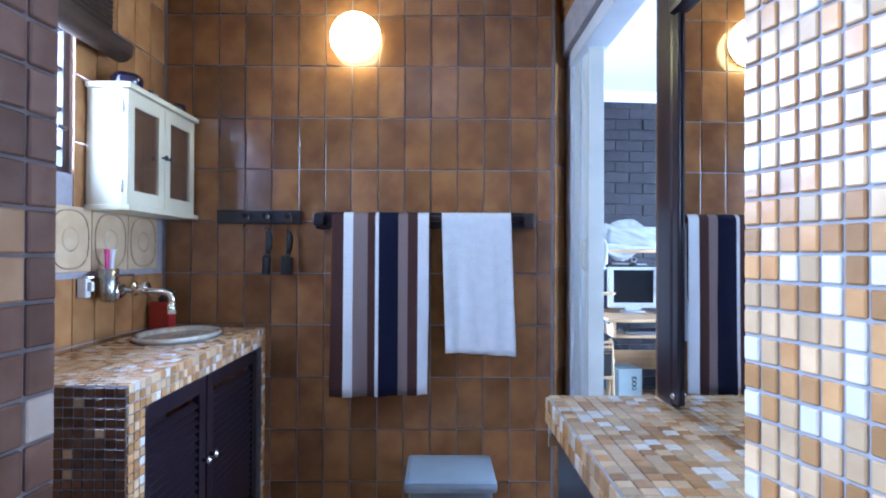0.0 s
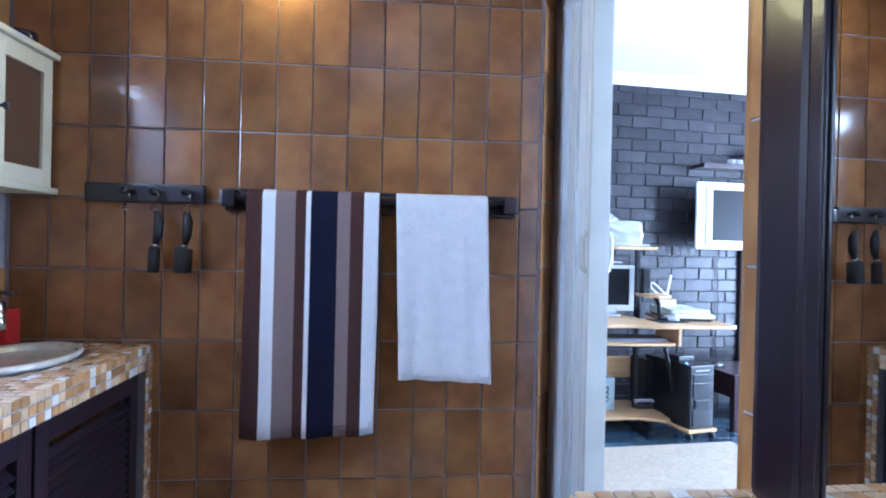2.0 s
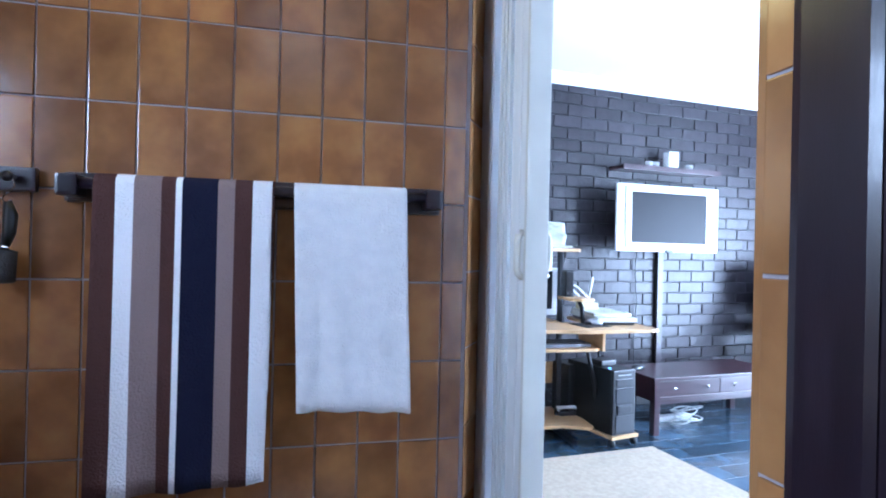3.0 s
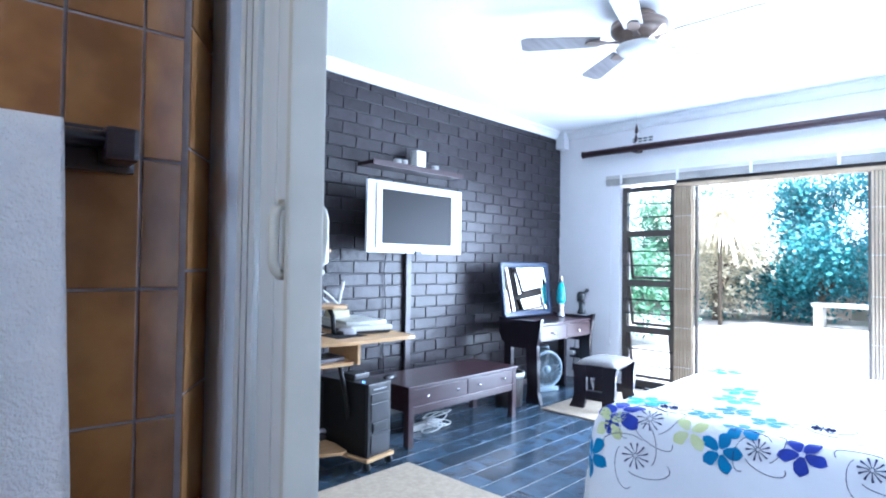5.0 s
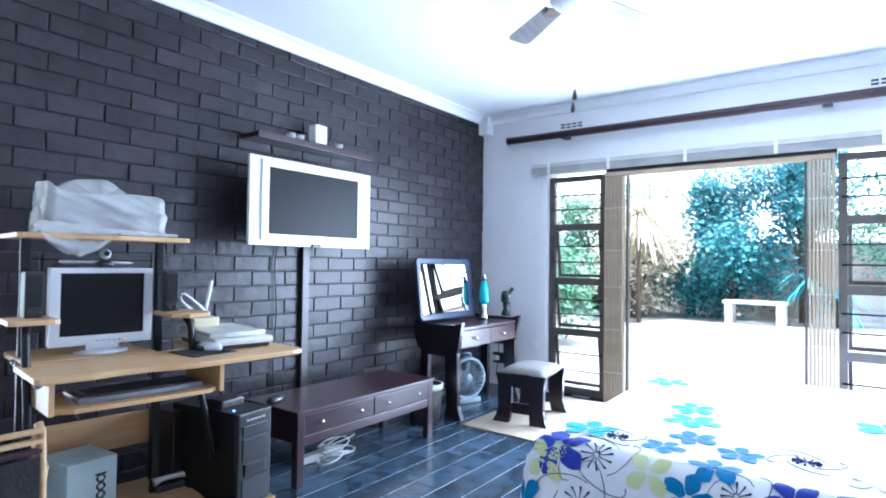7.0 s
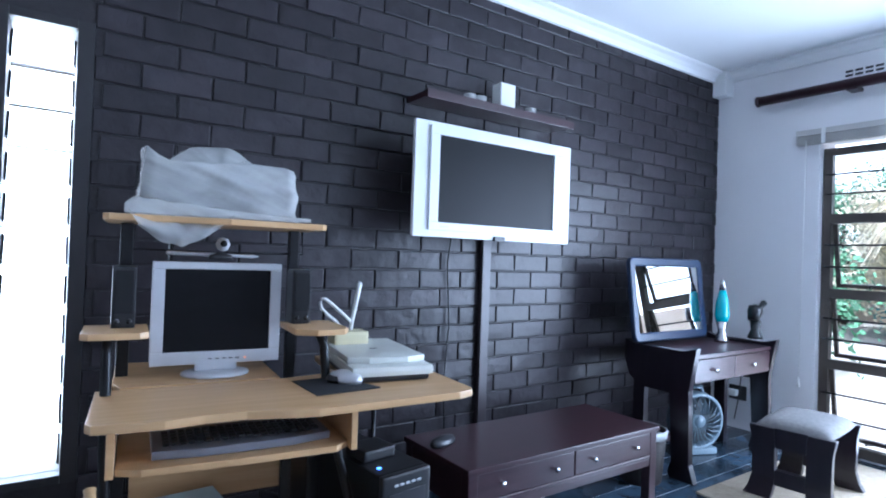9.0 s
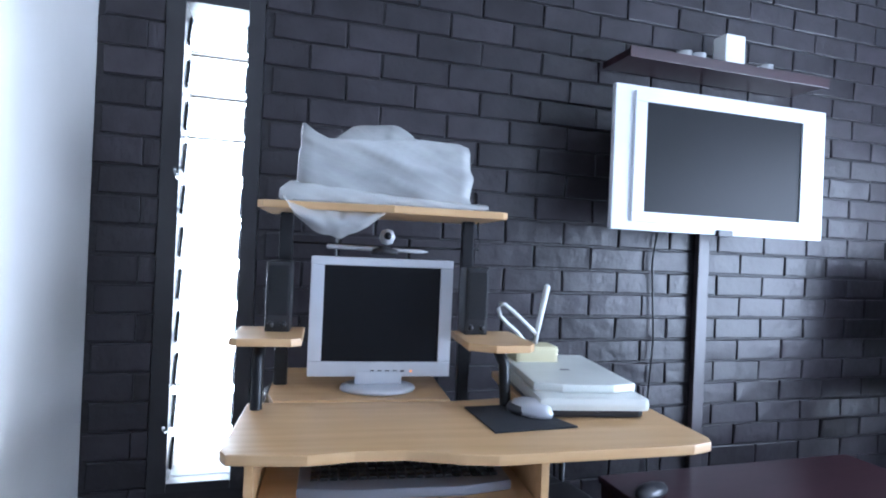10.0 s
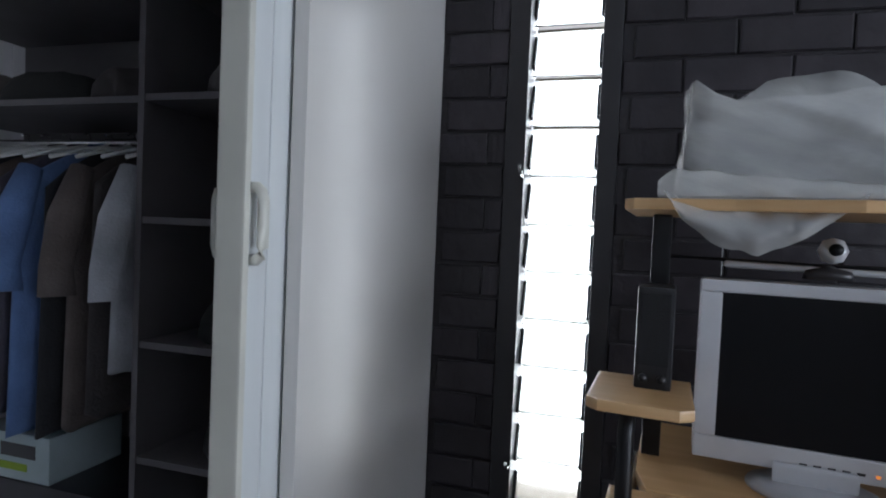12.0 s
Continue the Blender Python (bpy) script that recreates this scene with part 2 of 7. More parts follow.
for r in range(1, 13):
    z = Z0 + (r + 0.5) * TH
    for c in range(-6, 9):
        x = -0.318 + (c + 0.5) * TW
        x0, x1 = x - TW / 2, x + TW / 2
        if c == 8:
            piece("tile", tile_brown, wall_back, x - 0.0235, BY1, z, Matrix.Scale(0.56, 4, (1, 0, 0)) @ jitter())
        elif x1 > BX0 + 0.02 and x0 < 0.60:
            piece("tile", tile_brown, wall_back, x, BY1, z, jitter())
    # window wall
    for c in range(0, 14):
        y = BY1 - (c + 0.5) * TW
        if y > WY1 - 0.02 or (y > 0.7 and (z > WZ1 + 0.05 or z < WZ0 - 0.09)):
            if not (1.14 < z < 1.36 and y < 2.05):
                piece("tile", tile_ochre, wall_left, BX0, y, z, ROT_X @ jitter())
    # door wall: the strip beyond the doorway and the strip beside the mirror
    piece("tile", tile_ochre, splay, 0.669, 2.164, z + 0.03, Matrix.Rotation(radians(57.1), 4, "Z") @ Matrix.Scale(1.2, 4, (1, 0, 0)) @ jitter())
    piece("tile", tile_ochre, wall_right, BX1, DY0 - 0.5 * TW, z + 0.07, ROT_RIGHT @ jitter())
    if z > DH + 0.1:
        for c in range(10):
            piece("tile", tile_ochre, wall_right, BX1, DY0 + (c + 0.5) * TW, z, ROT_RIGHT @ jitter())

# decorated tiles above the basin: a raised oval on a pale ground
DECOR = mat("pale decorated tile", (0.60, 0.46, 0.29), 0.25, second=(0.50, 0.36, 0.20), scale=9, bump=0.1, bump_scale=30, coat=0.3)
DECOR_LINE = mat("dark ridge glaze", (0.30, 0.19, 0.10), 0.4, scale=30)


def decor_tile(y):
    bm = boxes((-0.1, -0.010, -0.104, 0.1, 0.002, 0.104), bevel=0.004)
    lathe_bm = bmesh.new()
    lathe(lathe_bm, [(0.045, 0.008), (0.03, 0.013), (0.0001, 0.010)], sides=20)
    lathe_bm.transform(Matrix.Rotation(radians(90), 4, "X"))
    ob = part("tile", bm, DECOR, wall_left)
    ob.matrix_basis = Matrix.Translation((BX0, y, 1.25)) @ ROT_X
    tagged(ob, "pale tile with a raised oval")
    a = part("medallion", lathe_bm, DECOR, ob)
    a.matrix_basis = Matrix.Translation((0, 0.0, 0))
    ring = bmesh.new()
    tube(ring, [(0.086 * math.copysign(abs(math.cos(k)) ** 0.75, math.cos(k)), -0.0105, 0.092 * math.copysign(abs(math.sin(k)) ** 0.75, math.sin(k))) for k in (2 * math.pi * i / 32 for i in range(33))], 0.0025, 6)
    part("ridge", ring, DECOR_LINE, ob)


for y in (1.94, 1.735, 1.53, 1.325):
    decor_tile(y)


# ---- mosaic ----
MW = 0.0245


def mosaic_kind(name, colour, second, vary):
    """Glazed chips in one tone: one material for single chips, one for joined sheets."""
    more = dict(scale=26, bump=0.08, bump_scale=60, coat=0.15)
    return (mat(name, colour, 0.25, second=second, per_object=vary, **more), mat(name + " sheet", colour, 0.25, second=second, island=vary, **more))


MOSAIC_ONE = mosaic_kind("ochre mosaic chip", (0.45, 0.26, 0.11), (0.36, 0.19, 0.075), 0.3)
MOSAIC_TAN = mosaic_kind("tan mosaic chip", (0.58, 0.42, 0.25), (0.50, 0.34, 0.19), 0.22)
MOSAIC_PALE = mosaic_kind("pale mosaic chip", (0.70, 0.66, 0.60), (0.62, 0.57, 0.50), 0.12)
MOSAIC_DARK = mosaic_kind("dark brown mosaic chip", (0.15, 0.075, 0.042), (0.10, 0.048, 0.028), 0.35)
# Darker mauve tone carries the shade on the left shower wall.
MOSAIC_SHADED = mosaic_kind("shade-toned mauve brown mosaic chip", (0.26, 0.17, 0.13), (0.19, 0.115, 0.085), 0.3)
chips, chip_count, sheets = {}, {}, {}


def lay_chip(kind, w, h, parent, place):
    """Lays one chip; past 300 on one thing they are joined into a sheet."""
    key = (kind[0].name, round(w, 4), round(h, 4))
    if key not in chips:
        chips[key] = mesh_of("mosaic_tile", box(bmesh.new(), -w / 2, -0.004, -h / 2, w / 2, 0.001, h / 2, bevel=0.0013, seg=1), kind[0])
    data = chips[key]
    chip_count[parent] = chip_count.get(parent, 0) + 1
    if chip_count[parent] <= 300:
        ob = new("mosaic_tile", data)
        ob.parent = parent
        ob.matrix_basis = place
        return
    verts, faces = sheets.setdefault((parent, kind[1]), ([], []))
    n0 = len(verts)
    verts += [tuple(place @ v.co) for v in data.vertices]
    faces += [tuple(n0 + q for q in f.vertices) for f in data.polygons]


def join_sheets():
    for (parent, material), (verts, faces) in sheets.items():
        data = bpy.data.meshes.new("mosaic_sheet")
        data.from_pydata(verts, [], faces)
        data.materials.append(material)
        ob = new("mosaic_sheet", data)
        ob.parent = parent
        tagged(ob, kind="stuff")


def pick(pale, tan):
    q = rng.random()
    return MOSAIC_PALE if q < pale else (MOSAIC_TAN if q < pale + tan else MOSAIC_ONE)


def mosaic(parent, origin, u, n, nu, nv, w=MW, h=MW, pale=0.12, tan=0.4, main=None):
    """A sheet of small tiles: origin at its lower corner, u along it, n out of the face."""
    u, n = Vector(u).normalized(), Vector(n).normalized()
    v = n.cross(u)
    m = Matrix((u, -n, v)).transposed().to_4x4()
    if m.determinant() < 0:
        v = -v
        m = Matrix((u, -n, v)).transposed().to_4x4()
    for i in range(nu):
        for j in range(nv):
            p = Vector(origin) + u * ((i + 0.5) * w) + v * ((j + 0.5) * h)
            kind = pick(pale, tan)
            lay_chip(main if main and kind is MOSAIC_ONE else kind, w - 0.003, h - 0.003, parent, Matrix.Translation(p) @ m @ jitter(0.8))


# ---- basin counter ----
counter = thing("sink_counter", BATH, "low basin counter clad in ochre mosaic with black louvred doors", "counter")
CX, CY0, CZ = -0.556, 1.11, 0.902
part("carcass", boxes((BX0 + 0.01, CY0 + 0.004, 0.0, CX - 0.008, CY0 + 0.075, CZ - 0.07), (BX0 + 0.01, CY0 + 0.08, 0, BX0 + 0.03, BY1 - 0.012, CZ - 0.07), (CX - 0.075, BY1 - 0.032, 0, CX - 0.008, BY1 - 0.012, CZ - 0.07), (BX0 + 0.01, CY0 + 0.08, 0.0, CX - 0.06, BY1 - 0.035, 0.06)), MOSAIC_GROUT, counter)
SCX, SCY, SRX, SRY = -0.79, 1.835, 0.135, 0.185
top_bm = boxes((BX0 + 0.01, CY0 + 0.004, CZ - 0.07, CX - 0.006, SCY - SRY, CZ - 0.005), (BX0 + 0.01, SCY + SRY, CZ - 0.07, CX - 0.006, BY1 - 0.012, CZ - 0.005), (BX0 + 0.01, SCY - SRY, CZ - 0.07, SCX - SRX, SCY + SRY, CZ - 0.005), (SCX + SRX, SCY - SRY, CZ - 0.07, CX - 0.006, SCY + SRY, CZ - 0.005))
part("worktop", top_bm, MOSAIC_GROUT, counter)
LIE = Matrix.Rotation(radians(-90), 4, "X")
for i in range(18):
    for j in range(40):
        x, y = BX0 + 0.012 + (i + 0.5) * MW, CY0 + 0.004 + (j + 0.5) * MW
        if x > CX - 0.01 or ((x - SCX) / (SRX + 0.008)) ** 2 + ((y - SCY) / (SRY + 0.008)) ** 2 < 1:
            continue
        lay_chip(pick(0.1, 0.45), MW - 0.003, MW - 0.003, counter, Matrix.Translation((x, y, CZ - 0.005)) @ LIE @ jitter(1.0))
mosaic(counter, (CX - 0.006, CY0 + 0.004, CZ - 0.073), (0, 1, 0), (1, 0, 0), 40, 3, h=0.0243)
mosaic(counter, (CX - 0.006, CY0 + 0.004, 0.04), (0, 1, 0), (1, 0, 0), 3, 34, h=0.0232, pale=0.15)
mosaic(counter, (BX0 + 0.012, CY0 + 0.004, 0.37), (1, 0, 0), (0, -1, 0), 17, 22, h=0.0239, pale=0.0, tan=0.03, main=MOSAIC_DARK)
mosaic(counter, (CX - 0.006, BY1 - 0.05, 0.04), (0, 1, 0), (1, 0, 0), 2, 34, w=0.0215, h=0.0232)
for y0, y1, side in ((CY0 + 0.085, 1.57, 1), (1.58, BY1 - 0.06, -1)):
    door = part("door", boxes((CX - 0.04, y0, 0.05, CX - 0.02, y0 + 0.045, CZ - 0.08), (CX - 0.04, y1 - 0.045, 0.05, CX - 0.02, y1, CZ - 0.08), (CX - 0.04, y0 + 0.045, 0.05, CX - 0.02, y1 - 0.045, 0.1), (CX - 0.04, y0 + 0.045, CZ - 0.13, CX - 0.02, y1 - 0.045, CZ - 0.08), bevel=0.002), BLACK_WOOD, counter, "black louvred door")
    sl = mesh_of("slat", boxes((-0.011, y0 + 0.046, -0.003, 0.011, y1 - 0.046, 0.003), bevel=0.001), BLACK_WOOD)
    for k in range(26):
        piece("slat", sl, door, CX - 0.031, 0, 0.115 + k * 0.025, Matrix.Rotation(radians(40), 4, "Y"))
    kb = bmesh.new()
    lathe(kb, [(0.006, 0), (0.006, 0.012), (0.013, 0.017), (0.013, 0.024), (0.0001, 0.028)], sides=14)
    turned(kb, Matrix.Translation((CX - 0.02, (y1 - 0.022) if side > 0 else (y0 + 0.022), 0.56)) @ Matrix.Rotation(radians(90), 4, "Y"))
    part("knob", kb, CHROME, door, "brass knob")

# basin, tap, soap and cup
PORCELAIN = mat("speckled cream porcelain", (0.66, 0.62, 0.54), 0.12, second=(0.50, 0.46, 0.38), scale=40, coat=0.5)
basin = solo("wash_basin", lathe(bmesh.new(), [(1.0, 0.0), (1.03, 0.012), (0.98, 0.018), (0.9, 0.012), (0.8, -0.05), (0.55, -0.11), (0.12, -0.125), (0.0001, -0.125)], (SCX, SCY, CZ), 40, SRX, SRY), PORCELAIN, BATH, "oval cream porcelain basin set into the mosaic counter", "basin")
tap = thing("tap", BATH, "chrome wall-mounted basin tap with a curved spout", "tap")
TY, TZ = 1.79, 1.075
part("spout", tube(bmesh.new(), [(BX0 + 0.03, TY, TZ), (BX0 + 0.10, TY, TZ - 0.003), (BX0 + 0.165, TY, TZ - 0.006), (BX0 + 0.188, TY, TZ - 0.014), (BX0 + 0.195, TY, TZ - 0.03), (BX0 + 0.195, TY, TZ - 0.05)], 0.011, 12), CHROME, tap)
part("aerator", tube(bmesh.new(), [(BX0 + 0.195, TY, TZ - 0.048), (BX0 + 0.195, TY, TZ - 0.085)], 0.015, 14), CHROME, tap)
for dy in (-0.09, 0.0, 0.09):
    hb = lathe(bmesh.new(), [(0.03, 0.009), (0.026, 0.018), (0.014, 0.022), (0.014, 0.035), (0.025, 0.04), (0.025, 0.06), (0.0001, 0.064)] if dy else [(0.03, 0.009), (0.026, 0.02), (0.014, 0.024), (0.0001, 0.034)], sides=16)
    part("handle" if dy else "rosette", turned(hb, Matrix.Translation((BX0, TY + dy, TZ)) @ Matrix.Rotation(radians(90), 4, "Y")), CHROME, tap)
soap = thing("soap_dispenser", BATH @ pose(-0.93, 1.99, CZ + 0.001), "red glass soap dispenser with a dark pump", "soap dispenser")
RED = mat("red glass", (0.35, 0.012, 0.012), 0.1, scale=6, coat=0.5)
part("bottle", boxes((-0.04, -0.03, 0, 0.04, 0.03, 0.115), bevel=0.008), RED, soap)
part("pump", tube(bmesh.new(), [(0, 0, 0.114), (0, 0, 0.15), (0.004, 0, 0.158), (0.045, 0, 0.155)], 0.006, 10), BLACK_PLASTIC, soap)
part("collar", lathe(bmesh.new(), [(0.016, 0.115), (0.016, 0.13), (0.01, 0.136), (0.0001, 0.136)], sides=16), BLACK_PLASTIC, soap)
holder = thing("toothbrush_holder", BATH @ pose(BX0 + 0.05, 1.655, 1.045), "steel cup of toothbrushes on a glass wall holder", "toothbrush holder")
STEEL = mat("brushed steel", (0.55, 0.55, 0.55), 0.25, metal=1.0, scale=30, stretch=(1, 1, 12))
part("cup", lathe(bmesh.new(), [(0.018, 0.0), (0.022, 0.005), (0.033, 0.11), (0.030, 0.11), (0.02, 0.01), (0.0001, 0.01)], sides=20), STEEL, holder)
part("bracket", tube(bmesh.new(), [(-0.041, 0, 0.082), (-0.005, 0, 0.085), (0.03, 0.0, 0.085), (0.03, 0.0, 0.0851)], 0.005, 8), CHROME, holder)
part("rail", tube(bmesh.new(), [(-0.03, -0.09, 0.083), (-0.03, 0.20, 0.083)], 0.005, 8), CHROME, holder)
for i, (c, a, b) in enumerate((((0.7, 0.05, 0.25), -0.012, -0.02), ((0.8, 0.2, 0.4), -0.004, -0.004), ((0.8, 0.8, 0.82), 0.012, 0.02), ((0.75, 0.75, 0.8), 0.006, 0.012))):
    part("toothbrush", tube(bmesh.new(), [(0.0, a, 0.02), (0.005, b, 0.15), (0.006, b * 1.1, 0.175)], 0.0045, 8, radii=[0.004, 0.004, 0.006]), mat("toothbrush plastic", c, 0.3), holder)
clip = solo("toothbrush_clip", boxes((0.0, -0.012, 0, 0.03, 0.012, 0.06), (0.03, -0.008, 0.02, 0.045, 0.008, 0.05), bevel=0.005), PLASTIC_WHITE, BATH @ pose(BX0 + 0.008, 1.575, 1.065), "small white plastic clip on the tiled wall", "clip")

# ---- wall cabinet ----
cab = thing("wall_cabinet", BATH, "cream painted wall cabinet with two glass doors", "cabinet")
X0, X1, Y0, Y1, A0, A1 = BX0 + 0.01, -0.865, 1.60, 2.075, 1.365, 1.745
part("side_panel", boxes((X0, Y0, A0, X1, Y0 + 0.015, A1)), CREAM, cab)
part("side_panel", boxes((X0, Y1 - 0.015, A0, X1, Y1, A1)), CREAM, cab)
part("back_panel", boxes((X0, Y0 + 0.0155, A0, X0 + 0.008, Y1 - 0.0155, A1)), CREAM, cab)
part("bottom_panel", boxes((X0 + 0.0085, Y0 + 0.0155, A0, X1, Y1 - 0.0155, A0 + 0.012)), CREAM, cab)
part("shelf", boxes((X0 + 0.0085, Y0 + 0.0155, 1.55, X1 - 0.02, Y1 - 0.0155, 1.56)), CREAM, cab)
part("top", boxes((X0, Y0 - 0.012, A1, X1 + 0.03, Y1 + 0.012, A1 + 0.018), bevel=0.004), CREAM, cab)
part("base", boxes((X0, Y0 - 0.012, A0 - 0.018, X1 + 0.03, Y1 + 0.012, A0), bevel=0.004), CREAM, cab)
PANE = mat("brown reflecting glass", (0.10, 0.055, 0.03), 0.05, scale=3, coat=0.6)
for a, b, k in ((Y0 + 0.002, (Y0 + Y1) / 2 - 0.0015, 1), ((Y0 + Y1) / 2 + 0.0015, Y1 - 0.002, -1)):
    d = part("door", boxes((X1, a, A0 + 0.002, X1 + 0.016, a + 0.04, A1 - 0.002), (X1, b - 0.04, A0 + 0.002, X1 + 0.016, b, A1 - 0.002), (X1, a + 0.04, A0 + 0.002, X1 + 0.016, b - 0.04, A0 + 0.05), (X1, a + 0.04, A1 - 0.05, X1 + 0.016, b - 0.04, A1 - 0.002), bevel=0.0015), CREAM, cab)
    part("pane", boxes((X1 + 0.004, a + 0.039, A0 + 0.049, X1 + 0.008, b - 0.039, A1 - 0.049)), PANE, d, "dark glass pane")
    kb = lathe(bmesh.new(), [(0.004, 0), (0.004, 0.01), (0.010, 0.014), (0.010, 0.02), (0.0001, 0.024)], sides=12)
    part("knob", turned(kb, Matrix.Translation((X1 + 0.016, b - 0.018 if k > 0 else a + 0.018, 1.555)) @ Matrix.Rotation(radians(90), 4, "Y")), BLACK_PLASTIC, d)
    for z in (A0 + 0.06, A1 - 0.06):
        y = a if k > 0 else b
        part("hinge", tube(bmesh.new(), [(X1 + 0.002, y + (-0.003 if k > 0 else 0.003), z - 0.02), (X1 + 0.002, y + (-0.003 if k > 0 else 0.003), z + 0.02)], 0.003, 8), STEEL, d)
NAVY_GLAZE = mat("dark blue glaze", (0.02, 0.015, 0.04), 0.15, scale=10, coat=0.4)
cap = A1 + 0.019
solo("glazed_bowl", lathe(bmesh.new(), [(0.03, 0), (0.048, 0.015), (0.05, 0.04), (0.04, 0.055), (0.035, 0.052), (0.04, 0.03), (0.0001, 0.01)], sides=24), NAVY_GLAZE, BATH @ pose(-0.91, 1.70, cap), "small dark blue glazed bowl on the wall cabinet", "bowl")
solo("glazed_cup", lathe(bmesh.new(), [(0.028, 0), (0.036, 0.01), (0.036, 0.04), (0.03, 0.042), (0.03, 0.01), (0.0001, 0.008)], sides=24), NAVY_GLAZE, BATH @ pose(-0.90, 2.02, cap), "small dark cup on the wall cabinet", "cup")
jar = thing("glass_jar", BATH @ pose(-0.92, 1.87, cap), "small clear glass jar on the wall cabinet", "jar")
part("jar_body", lathe(bmesh.new(), [(0.025, 0), (0.03, 0.006), (0.03, 0.035), (0.022, 0.042), (0.0001, 0.042)], sides=20), mat("greenish glass", (0.35, 0.36, 0.28), 0.08, scale=8, coat=0.5), jar)
part("stopper", lathe(bmesh.new(), [(0.012, 0.042), (0.013, 0.05), (0.0001, 0.056)], sides=14), BLACK_PLASTIC, jar)

# ---- bathroom window with a rolled bamboo blind ----
win_b = thing("window_bathroom", BATH, "small steel window with square panes", "window", kind="structure")
DARK_STEEL = mat("dark window steel", (0.05, 0.045, 0.05), 0.45, scale=20, bump=0.1)
part("window_frame", boxes((BX0 - 0.09, WY0, WZ0, BX0 - 0.06, WY0 + 0.03, WZ1), (BX0 - 0.09, WY1 - 0.03, WZ0, BX0 - 0.06, WY1, WZ1), (BX0 - 0.09, WY0 + 0.03, WZ0, BX0 - 0.06, WY1 - 0.03, WZ0 + 0.03), (BX0 - 0.09, WY0 + 0.03, WZ1 - 0.03, BX0 - 0.06, WY1 - 0.03, WZ1)), DARK_STEEL, win_b)
for z in (1.545, 1.67, 1.80, 1.93):
    part("glazing_bar", boxes((BX0 - 0.085, WY0 + 0.03, z - 0.006, BX0 - 0.065, WY1 - 0.03, z + 0.006)), DARK_STEEL, win_b)
part("mullion", boxes((BX0 - 0.085, 1.2, WZ0 + 0.03, BX0 - 0.066, 1.22, WZ1 - 0.03)), DARK_STEEL, win_b)
part("catch", tube(bmesh.new(), [(BX0 - 0.06, 1.565, 1.60), (BX0 - 0.03, 1.56, 1.60), (BX0 - 0.03, 1.52, 1.605)], 0.007, 8), DARK_STEEL, win_b)
part("window_sill", boxes((BX0 - 0.19, WY0, WZ0 - 0.006, BX0 - 0.002, WY1, WZ0 - 0.0005)), OCHRE, win_b)
# Unseen window, added as a frame for the extra shower lamp.
win_s = thing("added_window_shower", BATH, "unseen steel window with square panes, added to light the shower", "window", kind="structure")
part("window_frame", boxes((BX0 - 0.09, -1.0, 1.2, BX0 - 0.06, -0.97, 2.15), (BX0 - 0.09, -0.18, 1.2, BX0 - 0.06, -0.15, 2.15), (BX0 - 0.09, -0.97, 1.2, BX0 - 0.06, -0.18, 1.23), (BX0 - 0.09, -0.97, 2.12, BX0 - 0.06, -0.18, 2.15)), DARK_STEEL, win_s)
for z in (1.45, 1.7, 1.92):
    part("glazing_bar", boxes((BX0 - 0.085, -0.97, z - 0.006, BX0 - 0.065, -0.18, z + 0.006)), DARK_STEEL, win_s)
PIPE = mat("dark bamboo", (0.06, 0.035, 0.022), 0.5, second=(0.03, 0.018, 0.012), scale=30, stretch=(1, 1, 1), bump=0.3)
blind_b = thing("bamboo_blind", BATH, "dark bamboo roller blind rolled up over the bathroom window", "blind")
part("roll", tube(bmesh.new(), [(BX0 + 0.055, WY0 - 0.05, 1.905), (BX0 + 0.055, WY1 + 0.09, 1.905)], 0.04, 14), PIPE, blind_b)
for k in range(13):
    part("reed", tube(bmesh.new(), [(BX0 + 0.022, WY0 - 0.05, 1.955 + k * 0.017), (BX0 + 0.022, WY1 + 0.085, 1.955 + k * 0.017)], 0.008, 6), PIPE, blind_b)
part("headrail", boxes((BX0 + 0.009, WY0 - 0.05, 2.175, BX0 + 0.04, WY1 + 0.09, 2.215), bevel=0.004), PIPE, blind_b)

# ---- round wall lamp ----
wall_lamp = thing("wall_lamp", BATH @ pose(-0.19, BY1 - 0.008, 2.10, 90, 0, 0) @ Matrix.Scale(0.92, 4), "round opal glass wall lamp, lit warm yellow", "lamp")
part("base", lathe(bmesh.new(), [(0.095, 0.0), (0.098, 0.01), (0.098, 0.022), (0.092, 0.026), (0.0001, 0.026)], sides=40), PLASTIC_WHITE, wall_lamp)
part("globe", lathe(bmesh.new(), [(0.108, 0.024), (0.112, 0.04), (0.103, 0.066), (0.078, 0.088), (0.04, 0.10), (0.0001, 0.103)], sides=40), glow("lit opal glass", (1.0, 0.80, 0.30), 7.0), wall_lamp, "glowing opal globe")

# ---- rails, towels and brushes on the back wall ----
rail = thing("towel_rail", BATH, "black wooden towel rail on the tiled wall", "towel rail")
part("backboard", boxes((-0.352, BY1 - 0.03, 1.312, 0.545, BY1 - 0.009, 1.382), bevel=0.008), BLACK_WOOD, rail)
for x in (-0.325, 0.515):
    part("bracket", boxes((x - 0.022, BY1 - 0.095, 1.322, x + 0.022, BY1 - 0.028, 1.372), bevel=0.008), BLACK_WOOD, rail)
part("bar", tube(bmesh.new(), [(-0.32, BY1 - 0.075, 1.352), (0.51, BY1 - 0.075, 1.352)], 0.013, 14), BLACK_WOOD, rail)
hooks = thing("hook_rail", BATH, "black wooden hook rail with three pegs", "hook rail")
part("backboard", boxes((-0.755, BY1 - 0.028, 1.33, -0.41, BY1 - 0.009, 1.388), bevel=0.007), BLACK_WOOD, hooks)
